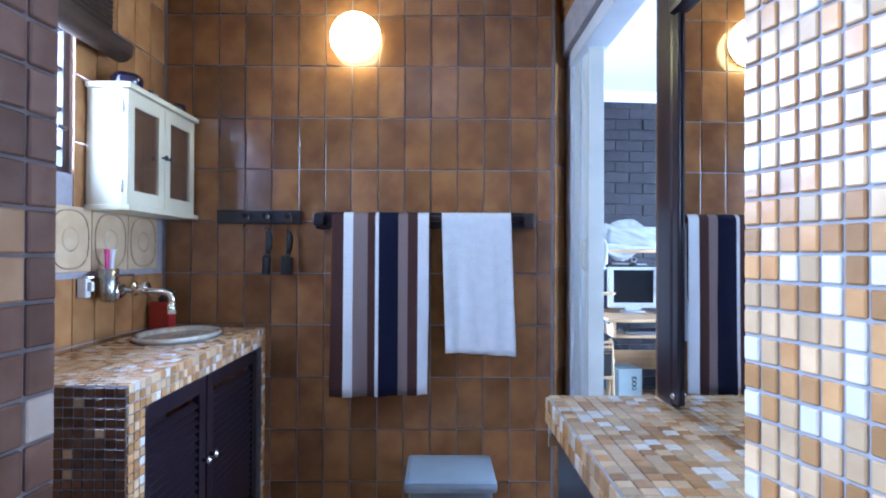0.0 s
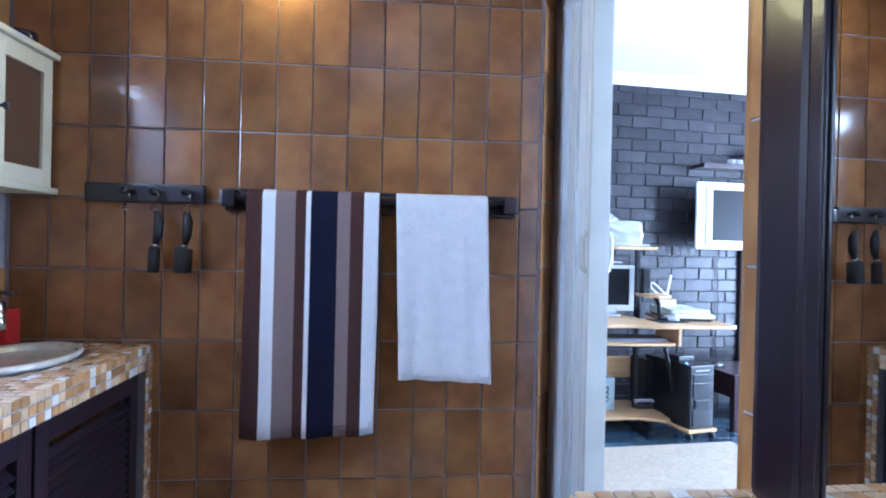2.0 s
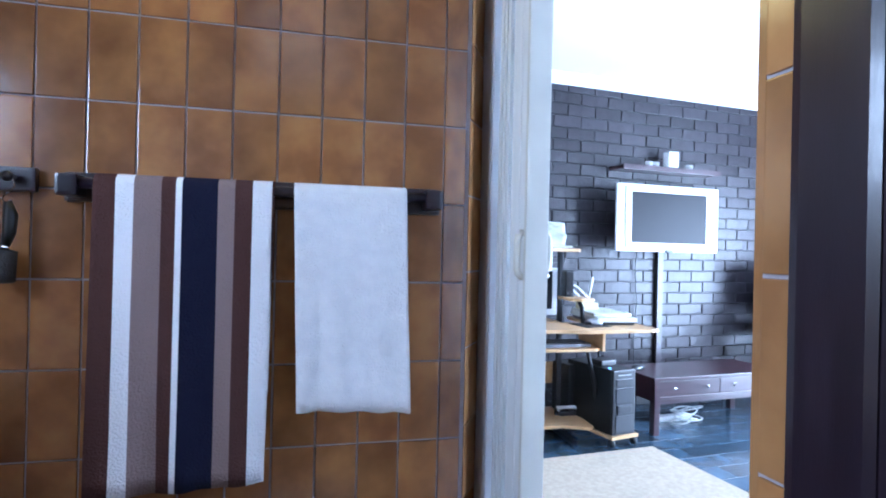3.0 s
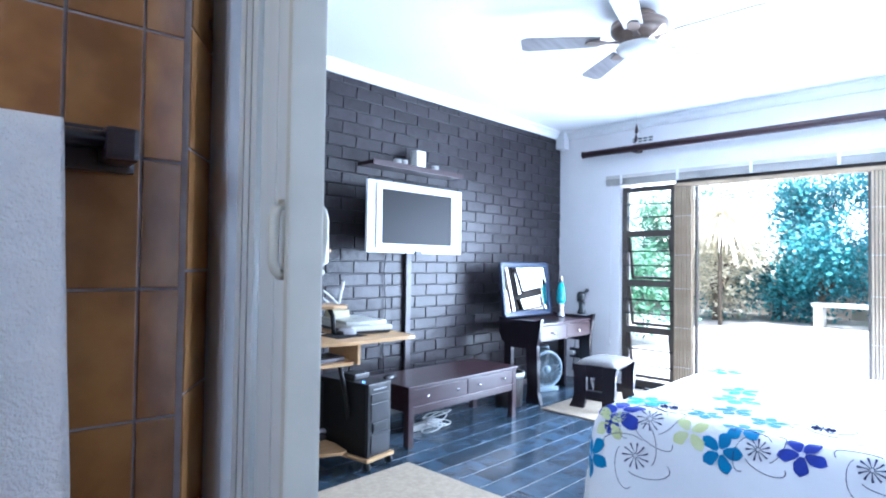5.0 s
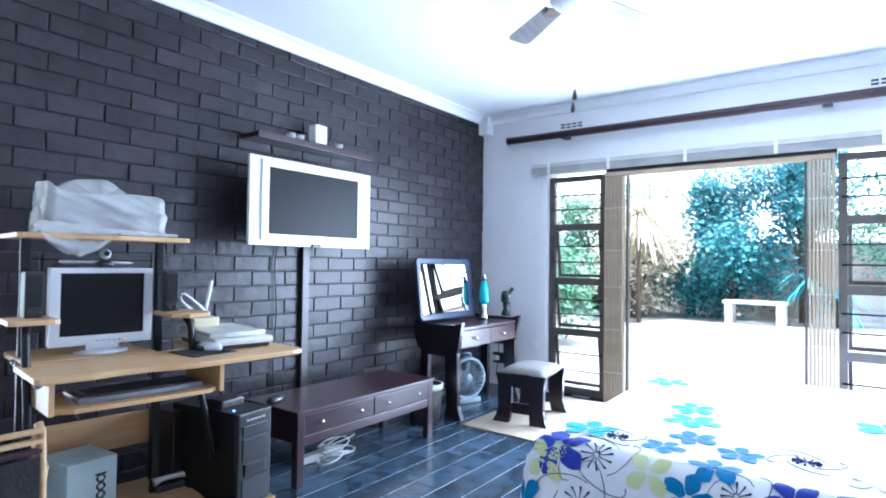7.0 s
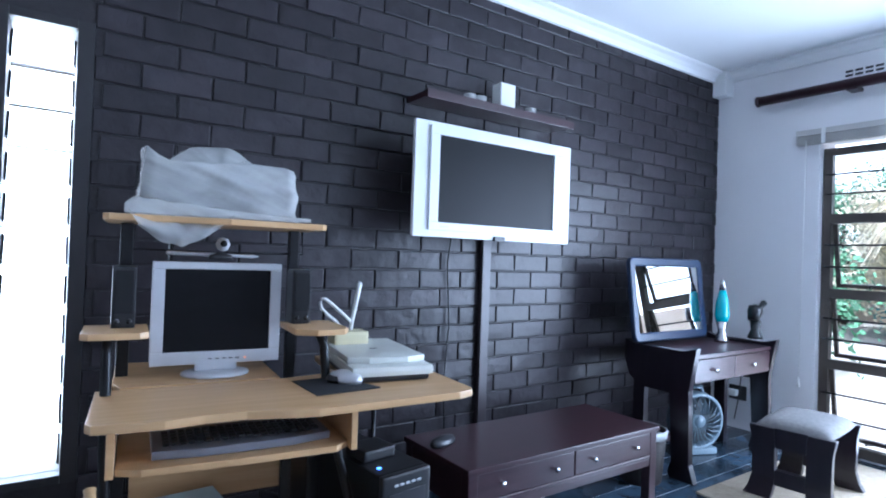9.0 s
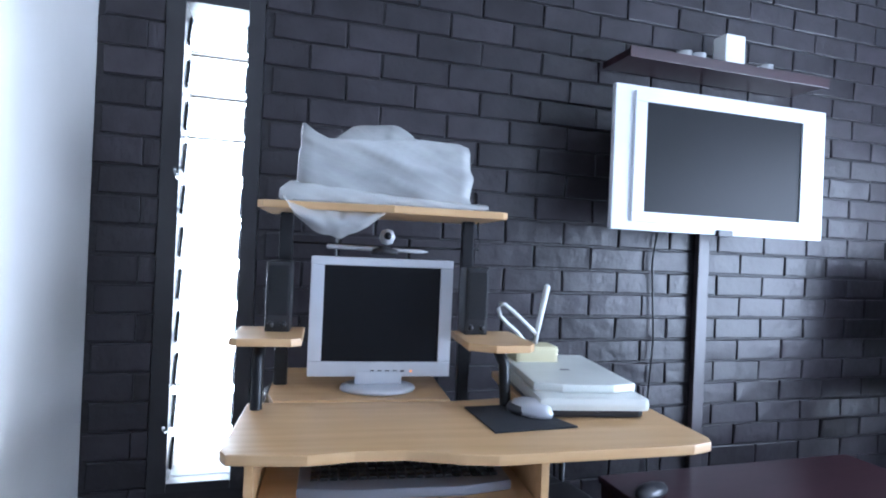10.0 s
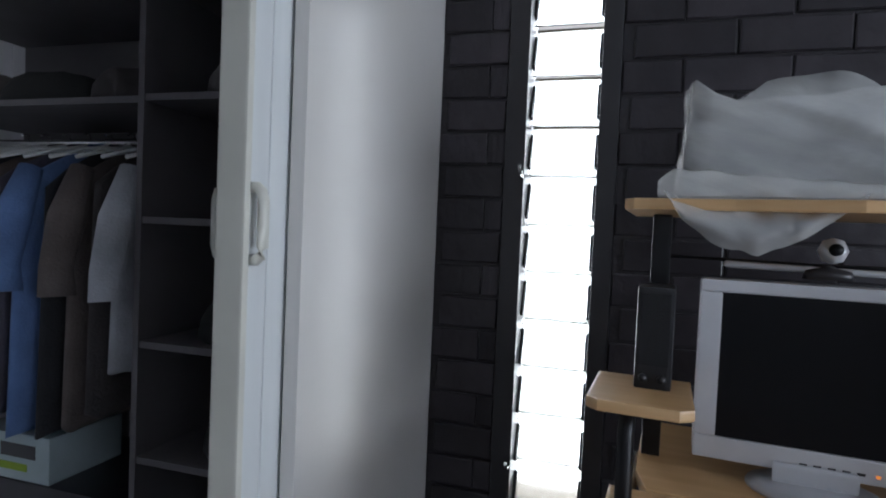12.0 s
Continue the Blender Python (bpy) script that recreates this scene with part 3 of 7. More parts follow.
for x in (-0.628, -0.545, -0.455):
    kb = lathe(bmesh.new(), [(0.008, 0), (0.007, 0.018), (0.012, 0.024), (0.011, 0.034), (0.0001, 0.037)], sides=14)
    part("peg", turned(kb, Matrix.Translation((x, BY1 - 0.028, 1.362)) @ Matrix.Rotation(radians(90), 4, "X")), BLACK_WOOD, hooks)
    part("s_hook", tube(bmesh.new(), [(x - 0.004, BY1 - 0.05, 1.366), (x + 0.01, BY1 - 0.05, 1.358), (x + 0.014, BY1 - 0.05, 1.34), (x, BY1 - 0.05, 1.325), (x - 0.012, BY1 - 0.05, 1.312), (x - 0.004, BY1 - 0.05, 1.302), (x + 0.008, BY1 - 0.05, 1.308)], 0.0022, 6), CHROME, hooks)
for x, wide, label in ((-0.537, 0.016, "flat dark hairbrush hanging from a hook"), (-0.454, 0.025, "round dark hairbrush hanging from a hook")):
    br = thing("hairbrush", BATH @ pose(x, BY1 - 0.05, 1.305), label, "hairbrush")
    part("handle", tube(bmesh.new(), [(0, 0, 0.0), (0.006, 0, -0.03), (0.004, 0, -0.07), (-0.003, 0, -0.1)], 0.008, 10, radii=[0.008, 0.014, 0.013, 0.009]), BLACK_PLASTIC, br)
    part("ferrule", tube(bmesh.new(), [(-0.003, 0, -0.098), (-0.004, 0, -0.108)], 0.009, 12), CHROME, br)
    part("bristles", turned(tube(bmesh.new(), [(-0.004, 0, -0.108), (-0.005, 0, -0.112), (-0.008, 0, -0.18), (-0.008, 0, -0.184)], 0.02, 16, radii=[wide * 0.8, wide, wide, wide * 0.8]), Matrix.Identity(4)), mat("dark bristles", (0.02, 0.018, 0.02), 0.6, scale=120, bump=0.8, bump_scale=300), br)


def striped(name, stops):
    """Woven stripes across the cloth's own width (object x from 0 to 1 of its width)."""
    m = mat(name, (0.5, 0.5, 0.5), 0.95, bump=0.7, bump_scale=190)
    n, ln = m.node_tree.nodes, m.node_tree.links
    co = n.new("ShaderNodeTexCoord")
    sep = n.new("ShaderNodeSeparateXYZ")
    ln.new(co.outputs["Object"], sep.inputs[0])
    mp = n.new("ShaderNodeMapRange")
    mp.inputs["From Min"].default_value, mp.inputs["From Max"].default_value = 0.0, 0.388
    ln.new(sep.outputs["X"], mp.inputs["Value"])
    rp = n.new("ShaderNodeValToRGB")
    rp.color_ramp.interpolation = "CONSTANT"
    while len(rp.color_ramp.elements) < len(stops):
        rp.color_ramp.elements.new(0.5)
    for e, (p, c) in zip(rp.color_ramp.elements, stops):
        e.position, e.color = p, (*c, 1)
    ln.new(mp.outputs[0], rp.inputs["Fac"])
    ln.new(rp.outputs[0], n["Principled BSDF"].inputs["Base Color"])
    n["Principled BSDF"].inputs["Specular IOR Level"].default_value = 0.1
    return m


BR, WH, TP, NV = (0.075, 0.036, 0.032), (0.78, 0.78, 0.80), (0.24, 0.18, 0.17), (0.012, 0.013, 0.03)
STRIPES = striped("striped terry", [(0.0, BR), (0.114, WH), (0.211, TP), (0.36, BR), (0.44, WH), (0.474, NV), (0.674, TP), (0.771, BR), (0.874, WH), (0.985, BR)])
TERRY = mat("white terry", (0.78, 0.78, 0.79), 0.95, second=(0.72, 0.72, 0.74), scale=30, bump=0.7, bump_scale=190, sheen=0.3)


def towel(x, width, front, back, seed, material, label, skew=0.0):
    """Cloth hung over the rail: a sheet with soft folds, thick as folded terry."""
    bm = bmesh.new()
    nu, R = 34, 0.020
    zc, yc = 1.352, BY1 - 0.075
    prof = [(yc + R, -back + back * k / 8) for k in range(8)]
    prof += [(yc + R * math.cos(a), R * math.sin(a)) for a in (math.pi * k / 8 for k in range(9))]
    prof += [(yc - R, -front * k / 18) for k in range(1, 19)]
    rows = []
    for y, dz in prof:
        row = []
        for i in range(nu + 1):
            u = i / nu
            fall = max(0.0, -dz) / front
            w = fall * (0.007 * math.sin(6.0 * u * math.pi + seed) + 0.009 * noise.noise(Vector((u * 7, dz * 3 + u * 3, seed))) + 0.004 * noise.noise(Vector((u * 16, dz * 9, seed))))
            lower = -0.012 * fall * (0.4 * math.sin(2.2 * u + seed) + skew * u)
            row.append(bm.verts.new((u * width + fall * skew * 0.02, y + (w if y < yc else -w) - (0.004 * fall if y < yc else 0), zc + dz + lower)))
        rows.append(row)
    for a, b in zip(rows, rows[1:]):
        for i in range(nu):
            bm.faces.new((a[i], a[i + 1], b[i + 1], b[i])).smooth = True
    ob = solo("towel", bm, material, BATH @ pose(x, 0, 0), label, "towel", "towels on the rail")
    so = ob.modifiers.new("thick", "SOLIDIFY")
    so.thickness, so.offset = 0.009, 0.0
    return ob


towel(-0.268, 0.388, 0.71, 0.5, 1.3, STRIPES, "brown, white and navy striped bath towel on the rail", -0.5)
towel(0.166, 0.276, 0.540, 0.4, 4.1, TERRY, "white terry hand towel hanging on the rail", 0.9)

# ---- stool or bin lid by the back wall ----
GREY = mat("grey blue plastic", (0.28, 0.33, 0.38), 0.3, scale=6)
bin_ = thing("laundry_bin", BATH, "grey blue plastic bin standing by the tiled wall", "bin")
part("body", boxes((0.055, 1.72, 0.0, 0.345, 1.95, 0.385), bevel=0.02), GREY, bin_)
part("lid", boxes((0.04, 1.70, 0.386, 0.36, 1.965, 0.425), bevel=0.016), GREY, bin_)

# ---- vanity counter and mirror ----
vanity = thing("vanity_counter", BATH, "built-in vanity counter clad in ochre and white mosaic", "counter")
VX, VY0, VY1, VZ = 0.403, 0.345, 1.118, 0.882
part("worktop", boxes((VX + 0.006, VY0, VZ - 0.06, BX1 - 0.002, VY1 - 0.006, VZ - 0.005)), MOSAIC_GROUT, vanity)
part("end_panel", boxes((VX + 0.03, VY1 - 0.05, 0.0, BX1 - 0.002, VY1 - 0.02, VZ - 0.06)), BLACK_WOOD, vanity)
part("front_panel", boxes((VX + 0.03, VY0, 0.0, VX + 0.05, VY1 - 0.05, VZ - 0.06)), BLACK_WOOD, vanity)
for i in range(10):
    for j in range(31):
        lay_chip(pick(0.14, 0.5), 0.0239, 0.0217, vanity, Matrix.Translation((VX + 0.008 + (i + 0.5) * 0.0269, VY1 - 0.006 - (j + 0.5) * 0.0247, VZ - 0.005)) @ LIE @ jitter(1.0))
mosaic(vanity, (VX + 0.006, VY1 - 0.006, VZ - 0.064), (0, -1, 0), (-1, 0, 0), 31, 2, h=0.03, w=0.0247)
mosaic(vanity, (VX + 0.008, VY1 - 0.006, VZ - 0.064), (1, 0, 0), (0, 1, 0), 10, 2, h=0.03, w=0.0269)
mirror = thing("wall_mirror", BATH, "large wall mirror in a rounded dark wooden frame", "mirror")
part("glass", slab(bmesh.new(), [(0.660, 0.98), (0.6745, 0.357), (0.679, 0.357), (0.679, 0.98)], VZ + 0.01, 1.72), MIRROR, mirror, "mirror glass")
for y0, y1 in ((1.0, 1.09),):
    part("frame_post", boxes((0.652, y0, VZ + 0.001, 0.6795, y1, 2.45), bevel=0.012), BLACK_WOOD, mirror)
part("frame_top", boxes((0.640, 0.357, 1.721, 0.679, 0.999, 1.788), bevel=0.012), BLACK_WOOD, mirror)
part("frame_lip", boxes((0.652, 0.976, VZ + 0.012, 0.6595, 0.9995, 1.719), bevel=0.003), BLACK_WOOD, mirror)
part("clip", turned(lathe(bmesh.new(), [(0.007, 0), (0.007, 0.006), (0.0001, 0.01)], sides=12), Matrix.Translation((0.652, 0.988, VZ + 0.03)) @ Matrix.Rotation(radians(-90), 4, "Y")), CHROME, mirror, "chrome mirror screw")

# ---- mosaic shower walls ----
PX, PY = 0.441, 0.356
shower_r = structure("wall_shower_right", slab(bmesh.new(), [(PX, PY), (0.678, PY), (0.678, PY - (0.678 - PX) * 3.27)], 0.0, BH), MOSAIC_GROUT, BATH, "shower wall clad in ochre and white mosaic")
face = Vector((1, -3.27, 0))
mosaic(shower_r, (PX, PY, 0.62), face, (-0.956, -0.292, 0), 18, 49, w=0.0183, h=0.0246, pale=0.12, tan=0.45)
shower_l = structure("wall_shower_left", slab(bmesh.new(), [(-0.135, 0.276), (BX0, 0.276), (BX0, 0.14), (-0.151, 0.14)], 0.0, BH), MOSAIC_GROUT, BATH, "shower wall clad in brown mosaic, toned as its shaded side")
mosaic(shower_l, (-0.1515, 0.14, 0.62), (0.016, 0.136, 0), (0.993, -0.117, 0), 5, 33, w=0.0272, h=0.0345, pale=0.12, tan=0.1, main=MOSAIC_SHADED)
join_sheets()

# ---- folding door between the rooms ----
frame_d = thing("door_frame", BATH, "pale grey door frame of the bathroom doorway", "door frame", kind="structure")
FRAME = mat("grey white frame paint", (0.58, 0.60, 0.64), 0.4, scale=5, second=(0.52, 0.54, 0.58))
part("jamb", boxes((0.708, 2.122, 0, 0.80, DY1 - 0.0005, DH - 0.001), bevel=0.004), FRAME, frame_d)
part("jamb", boxes((BX1 - 0.0, DY0 + 0.001, 0, BX1 + 0.12, DY0 + 0.012, DH - 0.001)), OCHRE, frame_d)
part("head", boxes((0.702, DY0 + 0.013, DH - 0.06, 0.80, 2.121, DH - 0.001), bevel=0.004), FRAME, frame_d)


IVORY = mat("ivory plastic", (0.64, 0.63, 0.56), 0.4, scale=4)


def folding_door(name, m, height, label, n, pitch, deep):
    """A folded plastic door: its leading post at -y, the pleats stacked behind it along +y, handles on both faces."""
    d = thing(name, m, label, "door")
    part("lead_edge", boxes((-deep, 0.0, 0.015, deep, 0.014, height), bevel=0.004), IVORY, d, "ivory leading edge")
    part("handle_panel", boxes((-deep * 0.66, 0.0145, 0.015, deep * 0.66, 0.068, height), bevel=0.004), PVC, d)
    part("handle_panel", boxes((-deep * 0.72, 0.0685, 0.015, deep * 0.72, 0.126, height), bevel=0.004), PVC, d)
    for k in range(n):
        y = 0.129 + k * pitch
        part("pleat", slab(bmesh.new(), [(-deep, y), (-deep * 0.6, y + pitch * 0.2), (deep * 0.6, y + pitch * 0.2), (deep, y), (deep, y + pitch * 0.75), (deep * 0.6, y + pitch * 0.95), (-deep * 0.6, y + pitch * 0.95), (-deep, y + pitch * 0.75)], 0.02, height - 0.005), PVC, d)
    for s in (-1, 1):
        b, c = deep * 0.62, deep * 0.62 + 0.024
        part("handle", tube(bmesh.new(), [(s * b, 0.023, 1.156), (s * (b + 0.014), 0.023, 1.156), (s * (b + 0.020), 0.023, 1.162), (s * c, 0.023, 1.176), (s * c, 0.023, 1.21), (s * c, 0.023, 1.245), (s * (b + 0.020), 0.023, 1.260), (s * (b + 0.014), 0.023, 1.266), (s * b, 0.023, 1.266)], 0.0085, 12), IVORY, d, "rounded ivory plastic handle")
    return d


folding_door("door_1", BATH @ pose(0.746, 1.885, 0), DH - 0.07, "white plastic folding door, pushed open", 3, 0.028, 0.030)

# ---- bedroom shell ----
NY, EX, WX, SY, CH = 4.85, 5.99, 1.613, -1.2, 2.53
LW0, LW1, LZ0, LZ1 = 1.797, 2.088, 0.33, 1.885
DT = 1.905
OY0, OY1 = 0.72, 4.18
wall_north = structure("wall_north", boxes((WX - 0.1, NY + 0.012, -0.05, LW0, NY + 0.24, CH), (LW0, NY + 0.012, -0.05, LW1, NY + 0.24, LZ0), (LW0, NY + 0.012, LZ1, LW1, NY + 0.24, CH), (LW1, NY + 0.012, -0.05, EX + 0.23, NY + 0.24, CH)), BRICK_JOINT, HOME, "black painted face-brick wall with a narrow window")
structure("wall_east", boxes((EX, OY1, -0.05, EX + 0.23, NY + 0.012, CH), (EX, SY, -0.05, EX + 0.23, OY0, CH), (EX, OY0, DT + 0.05, EX + 0.23, OY1, CH)), WHITE, HOME, "white plastered wall with wide garden doors")
structure("wall_south", boxes((1.00, SY - 0.2, -0.05, EX + 0.23, SY, CH)), WHITE, HOME, "plain white bedroom wall")
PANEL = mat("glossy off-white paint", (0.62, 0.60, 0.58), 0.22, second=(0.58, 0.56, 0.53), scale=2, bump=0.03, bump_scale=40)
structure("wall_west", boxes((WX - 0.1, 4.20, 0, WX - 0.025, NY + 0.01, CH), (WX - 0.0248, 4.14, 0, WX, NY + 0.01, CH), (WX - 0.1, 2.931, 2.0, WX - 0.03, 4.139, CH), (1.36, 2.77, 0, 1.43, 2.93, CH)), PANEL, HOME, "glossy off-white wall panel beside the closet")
structure("wall_west_plaster", boxes((BX1 + 0.121, BY0, 0, BX1 + 0.135, DY0, BH - 0.03), (BX1 + 0.121, DY0, DH, BX1 + 0.135, DY1 + 0.03, BH - 0.03)), WHITE, BATH, "white plaster on the bedroom side of the bathroom wall")
structure("floor", boxes((-0.2, SY, -0.08, EX + 0.23, NY + 0.012, -0.003)), SLATE_JOINT, HOME, "dark slate tiled bedroom floor with pale joints", "floor")
floor = bpy.data.objects["floor"]
structure("ceiling", slab(bmesh.new(), [(1.06, SY - 0.2), (EX + 0.23, SY - 0.2), (EX + 0.23, NY + 0.24), (-0.2, NY + 0.24), (-0.2, 2.93), (1.44, 2.93), (1.44, 2.76)], CH, CH + 0.1), CEILING, HOME, "white bedroom ceiling", "ceiling")
structure("wall_closet_end", boxes((-0.2, 2.93, 0, -0.1, NY + 0.09, CH), (-0.2, NY + 0.0905, 0, WX - 0.101, NY + 0.24, CH), (-0.0995, 2.93, 0, 1.359, 3.0, CH)), WHITE, HOME, "white closet wall")


def cornice(name, length, m):
    """A coved strip along x, its back on y = 0, its top on z = 0."""
    bm = bmesh.new()
    prof = [(0, 0), (-0.075, 0), (-0.073, -0.012), (-0.045, -0.022), (-0.024, -0.042), (-0.016, -0.068), (0, -0.072)]
    a = [bm.verts.new((0, y, z)) for y, z in prof]
    b = [bm.verts.new((length, y, z)) for y, z in prof]
    for i in range(len(prof)):
        j = (i + 1) % len(prof)
        bm.faces.new((a[i], a[j], b[j], b[i]))
    bm.faces.new(a[::-1])
    bm.faces.new(b)
    bmesh.ops.recalc_face_normals(bm, faces=bm.faces)
    return structure(name, bm, CEILING, m, "white coved cornice under the ceiling", "trim")


cornice("trim_north", EX - WX - 0.002, HOME @ pose(WX + 0.001, NY, CH - 0.0005))
cornice("trim_east", NY - SY - 0.08, HOME @ pose(EX - 0.0005, NY - 0.078, CH - 0.0008, 0, 0, -90))
solo("cornice_block", boxes((EX - 0.1, NY - 0.1, CH - 0.177, EX - 0.001, NY - 0.001, CH - 0.002), bevel=0.004), CEILING, HOME, "square white cornice block in the ceiling corner", "trim", kind="structure")

# ---- narrow louvre window in the brick wall ----
lou = thing("window_1", HOME, "tall narrow louvre window in a black frame", "window", kind="structure")
BLACK_PAINT = mat("black frame paint", (0.02, 0.018, 0.02), 0.3, scale=20, bump=0.2, bump_scale=30)
part("window_frame", boxes((LW0 + 0.001, NY + 0.0, LZ0 + 0.001, LW0 + 0.055, NY + 0.16, LZ1 - 0.001), (LW1 - 0.05, NY + 0.0, LZ0 + 0.001, LW1 - 0.001, NY + 0.16, LZ1 - 0.001), (LW0 + 0.055, NY, LZ0 + 0.001, LW1 - 0.05, NY + 0.16, LZ0 + 0.03), (LW0 + 0.055, NY, LZ1 - 0.03, LW1 - 0.05, NY + 0.16, LZ1 - 0.001), bevel=0.003), BLACK_PAINT, lou)
FROST = mat("frosted glass", (0.95, 0.97, 0.95), 0.25, scale=5, second=(0.92, 0.95, 0.92), transmission=1.0)
EDGE = mat("dull glass edge", (0.16, 0.14, 0.08), 0.3, scale=30)
pe = mesh_of("pane_edge", boxes((LW0 + 0.058, -0.005, 0.0765, LW1 - 0.053, 0.005, 0.0835)), EDGE)
gl = mesh_of("pane", boxes((LW0 + 0.058, -0.003, -0.074, LW1 - 0.053, 0.003, 0.076)), FROST)
cl = mesh_of("louvre_clip", boxes((-0.004, -0.012, -0.05, 0.004, 0.012, 0.05), bevel=0.002), BLACK_METAL)
nsl = 11
for k in range(nsl):
    z = LZ0 + 0.03 + (k + 0.5) * (LZ1 - LZ0 - 0.06) / nsl
    p = piece("pane", gl, lou, 0, NY + 0.09, z, Matrix.Rotation(radians(-24), 4, "X"))
    p.visible_shadow = False
    piece("pane_edge", pe, lou, 0, NY + 0.09, z, Matrix.Rotation(radians(-24), 4, "X"))
    for x in (LW0 + 0.060, LW1 - 0.055):
        piece("louvre_clip", cl, lou, x, NY + 0.078, z, Matrix.Rotation(radians(-24), 4, "X"))
part("lever", tube(bmesh.new(), [(LW0 + 0.05, NY + 0.01, 1.30), (LW0 + 0.05, NY - 0.03, 1.31), (LW0 + 0.05, NY - 0.05, 1.33)], 0.005, 8), CHROME, lou, "small chrome louvre lever")
part("lever", tube(bmesh.new(), [(LW0 + 0.05, NY + 0.01, 0.52), (LW0 + 0.05, NY - 0.03, 0.53), (LW0 + 0.05, NY - 0.05, 0.55)], 0.005, 8), CHROME, lou, "small chrome louvre lever")

# ---- garden doors ----
BRONZE = mat("bronze window frame", (0.11, 0.095, 0.08), 0.4, metal=0.3, scale=8, second=(0.085, 0.07, 0.06))
GLASS = mat("clear glass", (1, 1, 1), 0.0, transmission=1.0, second=(1, 1, 1))
GATE = mat("bronze slats", (0.45, 0.35, 0.24), 0.45, metal=0.1, scale=6, second=(0.39, 0.29, 0.19))


def louvre_panel(name, y0, y1, label):
    """A tall side light of four panes with bars, three of them tilting out."""
    w = thing(name, HOME, label, "window", kind="structure")
    X = EX + 0.05
    zs = [0.03, 0.54, 0.985, 1.457, DT]
    part("window_frame", boxes((X, y0, 0.0, X + 0.05, y0 + 0.05, DT), (X, y1 - 0.05, 0.0, X + 0.05, y1, DT), *[(X, y0 + 0.05, z - 0.03, X + 0.05, y1 - 0.05, z + 0.028) for z in zs[1:-1]], (X, y0 + 0.05, 0.0, X + 0.05, y1 - 0.05, 0.06), (X, y0 + 0.05, DT - 0.045, X + 0.05, y1 - 0.05, DT)), BRONZE, w)
    for i, (a, b) in enumerate(zip(zs, zs[1:])):
        lo, hi = a + 0.03, b - 0.032 if b < DT else b - 0.046
        if a < 0.1:
            lo = 0.062
        tilt = 0 if i == 3 else 11
        p = part("pane", boxes((-0.003, y0 + 0.052, lo - hi, 0.003, y1 - 0.052, 0)), GLASS, w)
        p.matrix_basis = Matrix.Translation((X + 0.03, 0, hi)) @ Matrix.Rotation(radians(-tilt), 4, "Y")
        p.visible_shadow = False
        if tilt:
            s = part("sash", boxes((-0.012, y0 + 0.052, lo - hi, 0.012, y0 + 0.075, -0.002), (-0.012, y1 - 0.075, lo - hi, 0.012, y1 - 0.052, -0.002), (-0.012, y0 + 0.076, lo - hi, 0.012, y1 - 0.076, lo - hi + 0.024)), BRONZE, w)
            s.matrix_basis = p.matrix_basis.copy()
            part("stay", tube(bmesh.new(), [(X + 0.01, (y0 + y1) / 2, lo + 0.02), (X + 0.055, (y0 + y1) / 2 + 0.02, lo + 0.012), (X + 0.075, (y0 + y1) / 2 - 0.03, lo + 0.02)], 0.005, 6), BLACK_METAL, w)
        for k in (1, 2):
            z = lo + (hi - lo) * k / 3
            part("burglar_bar", tube(bmesh.new(), [(X - 0.012, y0 + 0.02, z), (X - 0.012, y1 - 0.02, z)], 0.006, 8), BLACK_METAL, w)
    return w


louvre_panel("window_2", 3.655, 4.175, "bronze side window with tilted panes and burglar bars")
louvre_panel("window_3", 1.49, 2.045, "bronze side window with tilted panes and burglar bars")
louvre_panel("window_4", 0.73, 1.48, "wide bronze side window with tilted panes and burglar bars")


def gate(name, y0, y1):
    """A security gate folded into a stack of narrow upright slats."""
    g = thing(name, HOME, "bronze folding security gate, pushed open", "gate", "folding gates")
    n = 7
    p = (y1 - y0) / n
    sl = mesh_of("slat", boxes((EX - 0.03, -p / 2 + 0.001, 0.005, EX + 0.035, p / 2 - 0.006, DT - 0.04), bevel=0.004), GATE)
    for k in range(n):
        piece("slat", sl, g, 0.002 * (k % 2), y0 + (k + 0.5) * p, 0)
    for z in (0.25, 0.6, 0.95, 1.25, 1.6):
        part("rivet_row", boxes((EX - 0.034, y0 + 0.004, z - 0.0015, EX - 0.0305, y1 - 0.006, z + 0.0015)), PLASTIC_WHITE, g)
    return g


gate("security_gate", 3.485, 3.645)
gate("security_gate", 2.06, 2.215)
track = solo("door_track", boxes((EX + 0.03, 2.05, DT - 0.004, EX + 0.11, 3.65, DT + 0.045), (EX + 0.05, 2.05, -0.012, EX + 0.10, 3.65, 0.012), bevel=0.003), BRONZE, HOME, "bronze head and sill track of the garden doors", "door frame", kind="structure")
solo("gate_rail", boxes((EX - 0.03, 2.06, DT - 0.038, EX + 0.05, 3.645, DT - 0.005), bevel=0.003), GATE, HOME, "bronze head rail of the folding gates", "door frame", kind="structure")
post = solo("door_post", boxes((EX + 0.035, 3.462, 0.013, EX + 0.085, 3.48, DT - 0.036), (EX + 0.035, 2.22, 0.013, EX + 0.085, 2.238, DT - 0.036), bevel=0.003), BRONZE, HOME, "bronze stiles of the open garden doors", "door frame", kind="structure")

